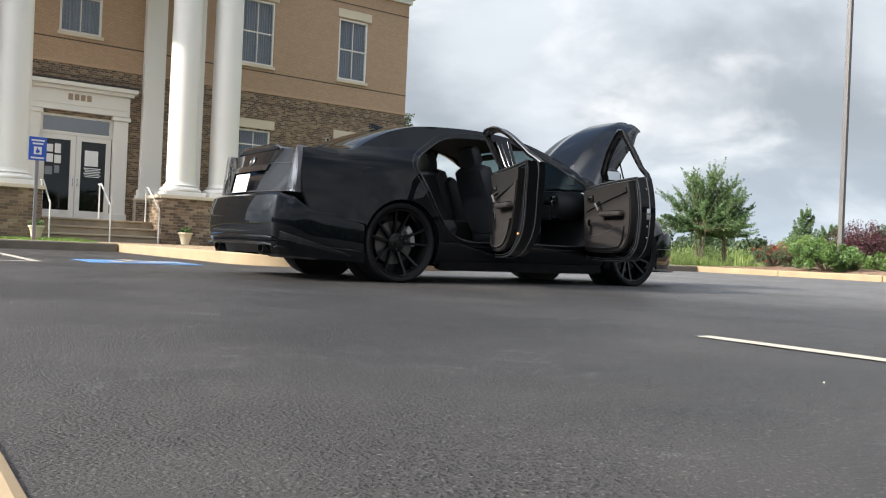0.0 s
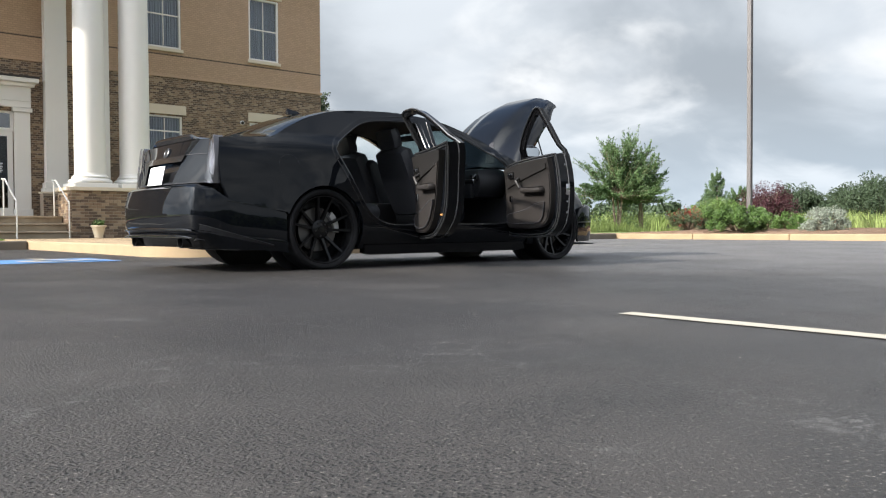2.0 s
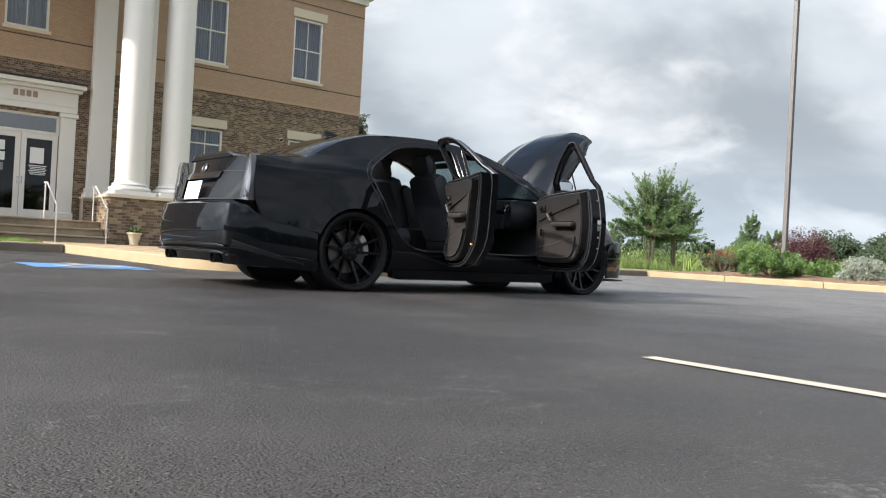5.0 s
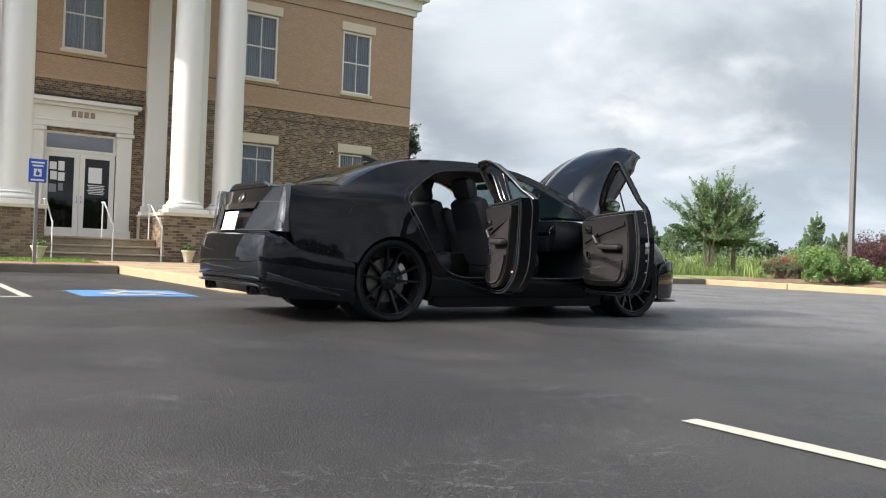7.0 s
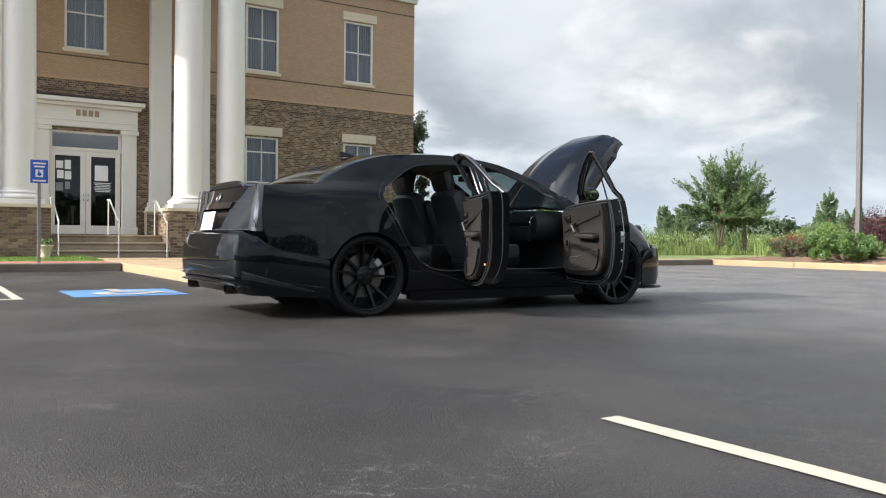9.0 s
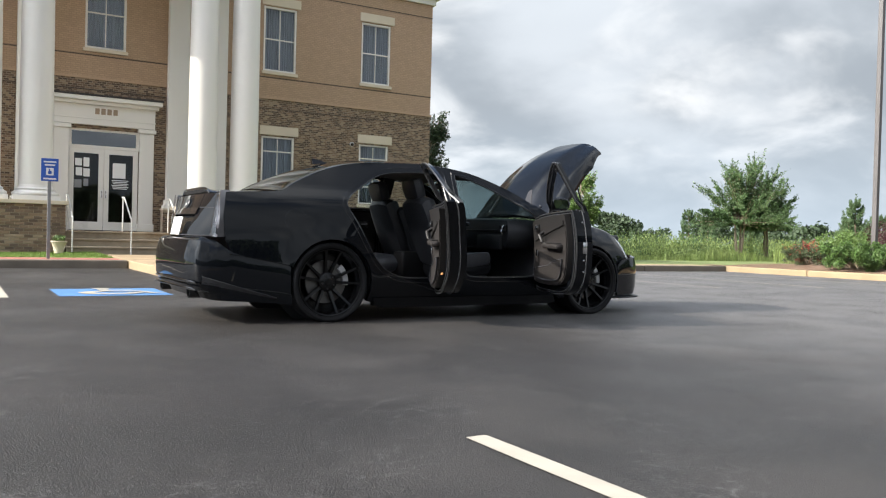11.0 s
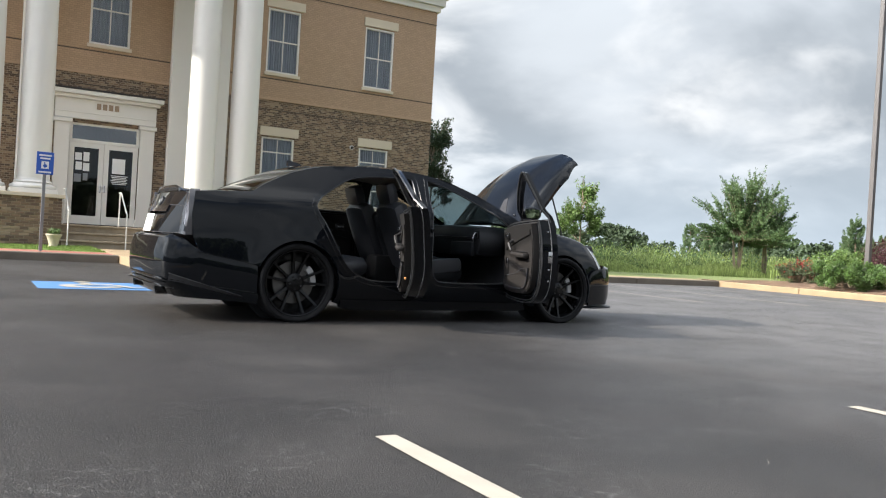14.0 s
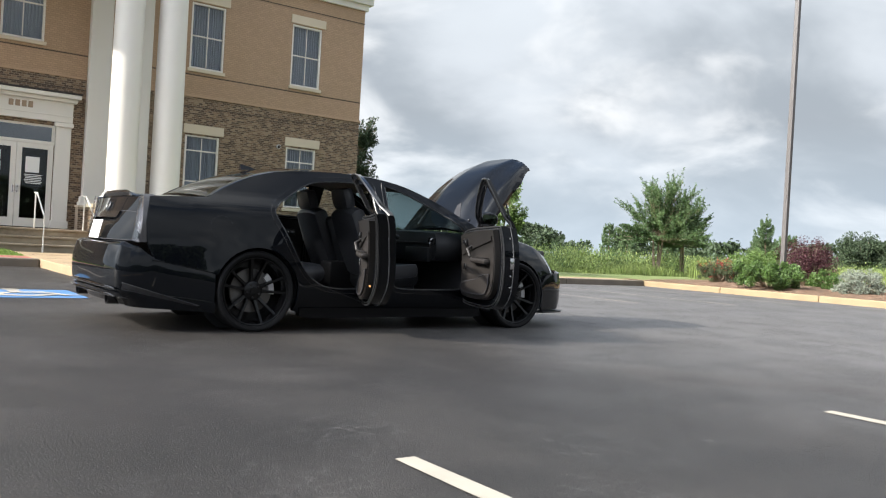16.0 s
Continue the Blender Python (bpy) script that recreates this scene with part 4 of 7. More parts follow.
def shrub(at, size, count, leaf, seed, mat, name, label, flowers=None):
    rnd = random.Random(seed)
    s = thing(name, label, "shrub", at)
    bm = bmesh.new()
    clumps, radii = [], []
    for k in range(60):
        a, r = rnd.uniform(0, 6.283), 0.48 * rnd.random() ** 0.6
        e = Vector((math.cos(a) * r * size[0], math.sin(a) * r * size[1], size[2] * rnd.uniform(0.10, 0.88 - 0.9 * r * r)))
        add_rod(bm, (e.x * 0.2, e.y * 0.2, 0), e, 0.012, 0.005, 5)
        clumps.append(e)
        radii.append(min(size) * rnd.uniform(0.12, 0.26))
    part("stems", bm, M["bark"], s)
    put_mesh("foliage", leaf_mesh("foliage", clumps, radii, count, leaf, seed), mat, s)
    if flowers:
        top = [c + Vector((0, 0, r * 0.8)) for c, r in zip(clumps, radii)]
        put_mesh("blossom", leaf_mesh("blossom", top, [r * 0.8 for r in radii], 1300, leaf * 0.8, seed + 1), flowers, s, "red blossom")
    return s


def feathery_tree(at, height, spread, stems, limbs, seed, label, bare=0.34):
    """A few bare stems, then rising limbs that end in long leafy sprays and give a ragged fan-shaped crown."""
    rnd = random.Random(seed)
    t = thing("tree", label, "tree", at)
    bm = bmesh.new()
    tops = []
    for k in range(stems):
        a = 2 * math.pi * (k + 0.6 * rnd.random()) / stems
        p, q = Vector((0.06 * math.cos(a), 0.06 * math.sin(a), -0.02)), Vector((spread * 0.05 * math.cos(a), spread * 0.05 * math.sin(a), height * bare * rnd.uniform(0.9, 1.15)))
        mid = p.lerp(q, 0.5) + Vector((rnd.uniform(-0.05, 0.05), rnd.uniform(-0.05, 0.05), 0))
        add_rod(bm, p, mid, 0.066, 0.052, 8)
        add_rod(bm, mid, q, 0.052, 0.034, 8)
        tops.append(q)
    sprays, widths, tv, tf = [], [], [], []

    def spray(start, way, length, girth):
        """One twig in four bends, that droops a little outwards; leaves gather along its outer half."""
        p, d = start.copy(), way.normalized()
        for s in range(4):
            d = (d + Vector((rnd.gauss(0, 0.10), rnd.gauss(0, 0.10), rnd.gauss(0.02, 0.08)))).normalized()
            q = p + d * length / 4
            n = len(tv)
            side = d.cross(Vector((0.3, 0.5, 0.8))).normalized()
            other = d.cross(side)
            for c, g in ((p, girth * (1 - s * 0.22)), (q, girth * (0.78 - s * 0.22))):
                tv.extend(c + side * (g * math.cos(k * 2.094)) + other * (g * math.sin(k * 2.094)) for k in range(3))
            tf.extend((n + k, n + (k + 1) % 3, n + 3 + (k + 1) % 3, n + 3 + k) for k in range(3))
            for u in (0.25, 0.6, 0.95):
                if s > 0 or girth < 0.008:
                    sprays.append(p.lerp(q, u))
                    widths.append(0.045 + 0.065 * (1 - s / 4) * rnd.random())
            p = q
        return p, d

    for k in range(limbs):
        root = rnd.choice(tops)
        a, el = rnd.uniform(0, 2 * math.pi), radians(-4 + 90 * rnd.random() ** 1.25)
        reach = 1.0 / math.hypot(math.cos(el) / (spread * 0.5), math.sin(el) / (height * (1 - bare)))
        length = reach * rnd.uniform(0.68, 1.02)
        way = Vector((math.cos(a) * math.cos(el), math.sin(a) * math.cos(el), math.sin(el)))
        end, d = spray(root, way, length, 0.016)
        for g in range(11):
            u = rnd.uniform(0.2, 0.95)
            side = Vector((rnd.gauss(0, 1), rnd.gauss(0, 1), rnd.gauss(0.25, 0.6))).normalized()
            spray(root + way * length * u, way * 1.0 + side * 0.55 + Vector((0, 0, 0.04)), length * rnd.uniform(0.14, 0.30), 0.005)
    part("trunk", bm, M["bark"], t, smooth=True)
    put_mesh("branchwork", mesh_of("branchwork", tv, tf), M["bark"], t)
    put_mesh("crown", leaf_mesh("crown", sprays, widths, limbs * 900, 0.036, seed, aspect=2.4), M["leaf_myrtle"], t, "ragged feathery leafy crown")
    return t


def young_pine(at, height, width, seed):
    """A leader with whorls of branches that turn up at their ends, each set with tufts of needles."""
    rnd = random.Random(seed)
    t = thing("young_pine", "young soft green pine with upright shoots among the weeds", "tree", at, "young pines")
    bm = bmesh.new()
    add_rod(bm, (0, 0, -0.02), (0, 0, height * 0.97), height * 0.018, 0.008, 7)
    tufts, radii = [Vector((0, 0, height * z)) for z in (0.84, 0.88, 0.92, 0.96, 1.0)], [0.10, 0.09, 0.075, 0.06, 0.045]
    z = 0.10
    while z < 0.86:
        for k in range(rnd.randint(4, 6)):
            a = rnd.uniform(0, 6.283)
            reach = width * 0.5 * (1 - z) ** 0.75 * rnd.uniform(0.7, 1.1) + 0.08
            p0 = Vector((0, 0, height * z))
            elbow = p0 + Vector((math.cos(a) * reach * 0.75, math.sin(a) * reach * 0.75, reach * 0.20))
            end = p0 + Vector((math.cos(a) * reach, math.sin(a) * reach, reach * rnd.uniform(0.55, 0.85) + 0.08))
            add_rod(bm, p0, elbow, 0.014, 0.009, 5)
            add_rod(bm, elbow, end, 0.009, 0.005, 5)
            for s in (0.35, 0.6, 0.85):
                tufts.append(p0.lerp(elbow, s))
                radii.append(0.09)
            for s in (0.0, 0.35, 0.7, 1.0):
                tufts.append(elbow.lerp(end, s))
                radii.append(0.10 - 0.04 * s)
        z += rnd.uniform(0.07, 0.11)
    part("trunk", bm, M["bark"], t)
    put_mesh("needles", leaf_mesh("needles", tufts, radii, 75 * len(tufts), 0.055, seed, aspect=7.0), M["leaf_pine"], t, "soft green needle tufts")
    return t


feathery_tree((22.6, 14.75, 0.14), 4.1, 4.2, 3, 100, 11, "multi-stemmed feathery green tree standing on the meadow edge")
feathery_tree((24.2, 14.7, 0.14), 3.5, 2.8, 2, 42, 12, "smaller multi-stemmed green tree beside the larger one", 0.36)
tree((24.0, 26.2, 0.14), 4.7, 2.8, 1, 13000, 0.055, 13, M["leaf_light"], "young light green tree on the meadow", 0.2)
tree((15.6, 27.5, 0.14), 6.6, 2.9, 1, 17000, 0.055, 14, M["leaf_far"], "dark green tree beside the corner of the building", 0.2)
PINES = ((30.4, 14.9, 3.0, 1.5), (32.0, 16.2, 2.1, 1.5), (29.2, 13.0, 2.0, 1.7), (33.5, 27.5, 2.7, 1.6), (38.0, 30.0, 2.5, 1.8), (36.0, 25.0, 2.2, 1.6), (31.0, 12.6, 1.7, 1.5))
for k, (x, y, h, w) in enumerate(PINES):
    young_pine((x, y, 0.14), h, w, 60 + k)
shrub((16.2, 7.16, 0.24), (1.3, 1.2, 0.60), 9000, 0.022, 21, M["leaf_dark"], "flowering_shrub", "dark green shrub with red blossom on mulch", M["flower_red"])
shrub((15.55, 5.2, 0.22), (2.05, 1.8, 0.74), 30000, 0.024, 22, M["leaf_shrub"], "green_shrub", "dense bright green shrub on mulch")
shrub((18.78, 6.05, 0.26), (1.4, 1.35, 1.55), 11000, 0.028, 23, M["leaf_purple"], "purple_shrub", "tall purple-leaved shrub on mulch")
shrub((18.3, 5.2, 0.26), (0.85, 0.8, 0.55), 5000, 0.028, 28, M["leaf_shrub"], "green_shrub", "upright green shrub beside the purple one")
shrub((17.16, 4.26, 0.25), (0.8, 0.75, 0.40), 4000, 0.025, 25, M["leaf_shrub"], "green_shrub", "low green shrub on mulch")
shrub((15.95, 2.92, 0.235), (1.3, 1.2, 0.62), 9000, 0.024, 24, M["leaf_silver"], "silver_shrub", "pale silver-leaved shrub on mulch")
shrub((20.1, 8.5, 0.24), (1.9, 1.8, 1.1), 10000, 0.035, 26, M["leaf_light"], "green_shrub", "tall light green shrub behind the lamp post")
shrub((24.5, 3.2, 0.25), (2.2, 2.0, 1.6), 6000, 0.05, 27, M["leaf"], "green_shrub", "large green bush behind the planting bed")


for x, y, w, h in ((60, 25.6, 3.4, 4.0), (61, 21.5, 4.6, 3.8), (59, 18.6, 4.8, 4.3), (62, 14.8, 5.2, 4.6), (66, 33.5, 3.0, 3.0), (70, 40.0, 3.4, 3.4)):
    shrub((x, y, -0.05), (w, w, h), 16000, 0.09, int(x * 7 + y), M["leaf_far"], "distant_tree", "dark green round-crowned tree beyond the meadow")


def blades(name, n, area, height, seed, mat, label, width=0.02, z=0.13):
    rng = np.random.default_rng(seed)
    x0, x1, y0, y1 = area
    p = np.column_stack([rng.uniform(x0, x1, n), rng.uniform(y0, y1, n), np.full(n, z)])
    h = height * rng.uniform(0.45, 1.15, n) * (0.75 + 0.35 * np.sin(p[:, 0] * 0.9 + 2 * np.sin(p[:, 1] * 0.6)))
    a = rng.uniform(0, 6.283, n)
    w = np.column_stack([np.cos(a), np.sin(a), np.zeros(n)]) * width * rng.uniform(0.6, 1.4, n)[:, None]
    lean = rng.normal(0, 0.22, (n, 2)) * h[:, None]
    tip = p + np.column_stack([lean, h])
    midp = p + np.column_stack([lean * 0.3, h * 0.55])
    quads = np.stack([p - w, p + w, midp + w * 0.8, tip, midp - w * 0.8], 1).reshape(-1, 3)
    me = bpy.data.meshes.new(name)
    me.vertices.add(len(quads))
    me.vertices.foreach_set("co", quads.ravel())
    me.loops.add(len(quads))
    me.loops.foreach_set("vertex_index", np.arange(len(quads)))
    me.polygons.add(n)
    me.polygons.foreach_set("loop_start", np.arange(0, len(quads), 5))
    me.update(calc_edges=True)
    return tagged(put_mesh(name, me, mat), label, "grass", kind="stuff")


blades("tall_grass", 240000, (9.7, 60, 13.5, 30), 0.42, 31, M["weed"], "tall green grass and weeds of the meadow", 0.008)
def weed_clumps(name, clumps, each, area, height, seed, mat, label):
    """Tall weeds in loose clumps."""
    rng = np.random.default_rng(seed)
    x0, x1, y0, y1 = area
    c = np.column_stack([rng.uniform(x0, x1, clumps), rng.uniform(y0, y1, clumps)])
    k = np.repeat(np.arange(clumps), each)
    n = len(k)
    tall = (0.35 + 0.75 * rng.random(clumps) ** 2)[k]
    off = rng.normal(0, 0.22, (n, 2))
    foot = np.column_stack([c[k] + off * 0.5, np.full(n, 0.13)])
    h = height * tall * rng.uniform(0.5, 1.1, n)
    up = foot + np.column_stack([off * 0.9, h])
    a = rng.uniform(0, 6.283, n)
    s = rng.random(n)[:, None]
    mid = foot * (1 - s) + up * s
    d = np.column_stack([np.cos(a), np.sin(a), rng.uniform(0.6, 2.4, n)]) * 0.06
    w = np.column_stack([-np.sin(a), np.cos(a), np.zeros(n)]) * 0.016
    quads = np.stack([mid, mid + d * 0.5 + w, mid + d, mid + d * 0.5 - w], 1).reshape(-1, 3)
    me = bpy.data.meshes.new(name)
    me.vertices.add(len(quads))
    me.vertices.foreach_set("co", quads.ravel())
    me.loops.add(len(quads))
    me.loops.foreach_set("vertex_index", np.arange(len(quads)))
    me.polygons.add(n)
    me.polygons.foreach_set("loop_start", np.arange(0, len(quads), 4))
    me.update(calc_edges=True)
    return tagged(put_mesh(name, me, mat), label, "weeds", kind="stuff")


weed_clumps("leafy_weeds", 900, 170, (10.5, 60, 15.2, 34), 1.1, 51, M["leaf"], "darker leafy weeds standing in the meadow")
weed_clumps("pale_weeds", 1100, 150, (10.5, 60, 13.8, 34), 1.0, 52, M["weed"], "light green leafy weeds standing in the meadow")
blades("lawn_grass", 26000, (-9, -1.4, 10.62, 13.4), 0.07, 32, M["grass_blade"], "short mown grass before the building", 0.008, 0.15)
blades("bed_grass", 40000, (21, 45, -4, 12), 0.65, 33, M["weed"], "tall grass behind the planting bed", 0.012)


def woods():
    rnd = random.Random(41)
    front_c, front_r, back_c, back_r = [], [], [], []
    for k in range(210):
        a = radians(rnd.uniform(-25, 100))
        d = rnd.uniform(70, 150)
        h = d * rnd.choice((0.018, 0.022, 0.026, 0.03, 0.04))
        x, y = d * math.cos(a), d * math.sin(a)
        wide = h * rnd.uniform(0.5, 0.9)
        for j in range(7):
            u = rnd.uniform(-1, 1)
            z = h * rnd.uniform(0.25, 0.9)
            front_c.append((x + u * wide * (1.2 - z / h * 0.7), y + rnd.uniform(-1, 1) * wide, z))
            r = wide * rnd.uniform(0.3, 0.5)
            front_r.append((r, r, r * 0.75))
    for k in range(300):
        a = radians(rnd.uniform(170, 345))
        d = rnd.uniform(62, 84)
        tall = rnd.uniform(2.5, 6.5)
        for j in range(6):
            back_c.append((d * math.cos(a) + rnd.gauss(0, 2.0), d * math.sin(a) + rnd.gauss(0, 2.0), tall * rnd.uniform(0.1, 0.95)))
            back_r.append((rnd.uniform(2, 3.5), rnd.uniform(2, 3.5), rnd.uniform(1.0, 1.9)))
    me = leaf_mesh("far_woods", front_c, front_r, 120000, 0.26, 42, aspect=1.5)
    tagged(put_mesh("far_woods", me, M["leaf_far"]), "dark green line of far trees beyond the meadow", "woods", kind="stuff")
    me = leaf_mesh("woods_behind", back_c, back_r, 230000, 0.42, 43, aspect=1.4)
    tagged(put_mesh("woods_behind", me, M["leaf_back"]), "dark green trees on the other side of the lot", "woods", kind="stuff")


woods()


def litter():
    """Small pale stones and leaf scraps strewn over the asphalt."""
    rnd = random.Random(77)
    verts, faces = [], []
    for k in range(260):
        x, y = rnd.uniform(-7, 9), rnd.uniform(-6.5, 5)
        if -2.6 < x < 2.5 and -1.0 < y < 1.0:
            continue
        r = rnd.choice((0.0016, 0.002, 0.003, 0.0045)) * (1.0 if x < 2 else 1.2)
        n = len(verts)
        a = rnd.uniform(0, 6.283)
        for t in range(4):
            verts.append((x + r * rnd.uniform(0.7, 1.3) * math.cos(a + t * 1.571), y + r * rnd.uniform(0.7, 1.3) * math.sin(a + t * 1.571), 0.0005))
        verts.append((x, y, r * rnd.uniform(0.5, 1.1)))
        faces += [(n + t, n + (t + 1) % 4, n + 4) for t in range(4)]
    tagged(put_mesh("grit", mesh_of("grit", verts, faces), M["grit"]), "pale grit and leaf scraps on the asphalt", "grit", kind="stuff")


litter()


# ---- the car ----
from mathutils.geometry import delaunay_2d_cdt

M.update(
    car_paint=material("black_car_paint", (0.0042, 0.0050, 0.0066), 0.3, second=(0.0036, 0.0043, 0.0056), big=3, small=90, vary=0.4, coat=1.0, spec=0.0, coat_ior=1.34),
    car_trim=material("black_plastic", (0.042, 0.043, 0.047), 0.5, spec=0.4, second=(0.009, 0.009, 0.010), big=8, small=120, vary=0.5),
    car_gloss=material("gloss_black_trim", (0.008, 0.008, 0.009), 0.2, second=(0.006, 0.006, 0.007), coat=0.8, spec=0.2),
    rubber=material("rubber", (0.011, 0.011, 0.012), 0.6, second=(0.016, 0.016, 0.016), big=5, small=80, vary=0.6, bump=0.001, spec=0.1),
    seal=material("door_seal", (0.028, 0.029, 0.031), 0.32, second=(0.014, 0.014, 0.015), small=60, coat=0.5),
    # rubber coloured pale grey to draw the highlight along the door edges
    edge_highlight=material("rubber_edge_highlight", (0.11, 0.112, 0.118), 0.3, second=(0.06, 0.062, 0.066), small=40, coat=0.6),
    rim=material("satin_black_rim", (0.004, 0.004, 0.0045), 0.22, second=(0.006, 0.006, 0.0065), big=6, small=80, spec=0.3),
    disc=material("brake_disc", (0.14, 0.135, 0.13), 0.4, 0.8, second=(0.06, 0.055, 0.05), big=5, small=60),
    caliper=material("caliper", (0.55, 0.55, 0.55), 0.35, 0.3),
    leather=material("black_leather", (0.040, 0.042, 0.047), 0.40, spec=0.5, second=(0.024, 0.025, 0.028), big=4, small=90, vary=0.5, bump=0.001, bump_scale=160),
    carpet=material("car_carpet", (0.085, 0.087, 0.093), 0.95, bump=0.002),
    trim_brown=material("taupe_door_trim", (0.024, 0.0212, 0.0200), 0.55, spec=0.3, second=(0.014, 0.0122, 0.0115), big=4, small=90, vary=0.5, bump=0.001, bump_scale=160),
    trim_dark=material("dark_door_trim", (0.017, 0.0157, 0.0152), 0.5, spec=0.3, second=(0.0085, 0.0078, 0.0075), big=4, small=90, vary=0.5),
    cabin_black=material("black_cabin_plastic", (0.014, 0.015, 0.017), 0.5, second=(0.010, 0.011, 0.012), big=6, small=90, spec=0.2),
    headliner=material("headliner", (0.10, 0.09, 0.08), 0.95, second=(0.08, 0.07, 0.062), small=70),
    chrome=material("chrome", (0.55, 0.55, 0.56), 0.12, 1.0),
    dark_chrome=material("smoked_metal", (0.06, 0.06, 0.062), 0.3, 0.9),
    car_glass=glass("tinted_car_glass", (0.30, 0.31, 0.33)),
    screen_glass=glass("windshield_glass", (0.50, 0.58, 0.58)),
    clear_glass=glass("car_glass", (0.95, 0.97, 0.97)),
    lamp_lens=material("lamp_lens", (0.15, 0.15, 0.155), 0.25, 0.3, second=(0.08, 0.075, 0.08), big=9, small=50, vary=1.0, coat=1.0, stretch=(1, 1, 0.5)),
    lamp_cover=glass("lamp_cover", (0.84, 0.84, 0.86), 1.6),
    head_lens=material("headlamp_lens", (0.42, 0.44, 0.42), 0.15, second=(0.25, 0.26, 0.25), big=9, small=50, vary=0.6, coat=1.0),
    plate=material("white_plate", (0.80, 0.80, 0.79), 0.5, second=(0.72, 0.72, 0.71), vary=0.3),
    mirror=material("mirror_glass", (0.62, 0.64, 0.66), 0.02, 1.0),
    amber=material("amber_reflector", (0.75, 0.36, 0.12), 0.2, coat=1.0),
)


def lerp_table(x, table):
    """A smooth curve through (x, value) pairs, with no overshoot."""
    if x <= table[0][0]:
        return table[0][1]
    if x >= table[-1][0]:
        return table[-1][1]
    for i in range(len(table) - 1):
        (a, p), (b, q) = table[i], table[i + 1]
        if x <= b:
            slope = (q - p) / (b - a)

            def tangent(k):
                if k <= 0 or k >= len(table) - 1:
                    return slope
                s0 = (table[k][1] - table[k - 1][1]) / (table[k][0] - table[k - 1][0])
                s1 = (table[k + 1][1] - table[k][1]) / (table[k + 1][0] - table[k][0])
                return 0.0 if s0 * s1 <= 0 else 2 * s0 * s1 / (s0 + s1)

            t, h = (x - a) / (b - a), b - a
            return (2 * t ** 3 - 3 * t ** 2 + 1) * p + (t ** 3 - 2 * t ** 2 + t) * h * tangent(i) + (3 * t ** 2 - 2 * t ** 3) * q + (t ** 3 - t ** 2) * h * tangent(i + 1)


SIDE_IN = ((0.12, 0.07), (0.20, 0.036), (0.32, 0.012), (0.46, 0.0), (0.70, 0.006), (0.86, 0.020), (0.98, 0.040), (1.05, 0.060), (1.075, 0.078), (1.095, 0.108), (1.12, 0.130))


def half_width(x, z):
    """Half the car's width at a length and a height."""
    w = 0.905
    if x > 0.9:
        w -= 0.15 * ((x - 0.9) / 1.25) ** 2.2
    if x < -1.3:
        w -= 0.085 * ((-1.3 - x) / 1.05) ** 2.0
    # the fenders round inwards below the hood line
    if x > 1.0:
        top = lerp_table(x, ((1.0, 0.96), (1.12, 0.957), (1.31, 0.942), (1.61, 0.903), (1.82, 0.855), (1.92, 0.80), (2.05, 0.74)))
        w -= 0.105 * min(1.0, (x - 1.0) / 0.2) * min(1.2, max(0.0, (z - top + 0.22) / 0.22)) ** 2
    # flared arches
    for cx in (-1.44, 1.44):
        d = math.hypot(x - cx, (z - 0.335))
        w += 0.018 * math.exp(-((d - 0.37) / 0.09) ** 2) * (1 if z < 0.9 else 0)
    if z <= 1.12:
        return w - lerp_table(z, SIDE_IN)
    return w - 0.130 - (z - 1.12) * 0.56


def resample(poly, step, closed=True):
    out = []
    n = len(poly)
    for i in range(n if closed else n - 1):
        a, b = Vector(poly[i]), Vector(poly[(i + 1) % n])
        k = max(1, int((b - a).length / step))
        out += [a.lerp(b, j / k) for j in range(k)]
    return out


def smooth_poly(poly, times=2, keep=60):
    """Rounds the corners of an outline (corner cutting), but keeps those sharper than keep degrees."""
    pts = [Vector(p) for p in poly]
    for _ in range(times):
        out = []
        n = len(pts)
        for i in range(n):
            a, b, c = pts[i - 1], pts[i], pts[(i + 1) % n]
            turn = (b - a).angle(c - b, 0.0)
            if turn > radians(keep):
                out.append(b)
            else:
                out += [b.lerp(a, 0.25), b.lerp(c, 0.25)]
        pts = out
    return [tuple(p) for p in pts]


def inside(p, poly):
    x, y = p
    hit = False
    n = len(poly)
    for i in range(n):
        (x0, y0), (x1, y1) = poly[i], poly[(i + 1) % n]
        if (y0 > y) != (y1 > y) and x < (x1 - x0) * (y - y0) / (y1 - y0) + x0:
            hit = not hit
    return hit


def near_line(p, poly, d):
    for i in range(len(poly)):
        a, b = Vector(poly[i]), Vector(poly[(i + 1) % len(poly)])
        ab = b - a
        t = max(0.0, min(1.0, (Vector(p) - a).dot(ab) / max(ab.length_squared, 1e-12)))
        if (a + ab * t - Vector(p)).length < d:
            return True
    return False


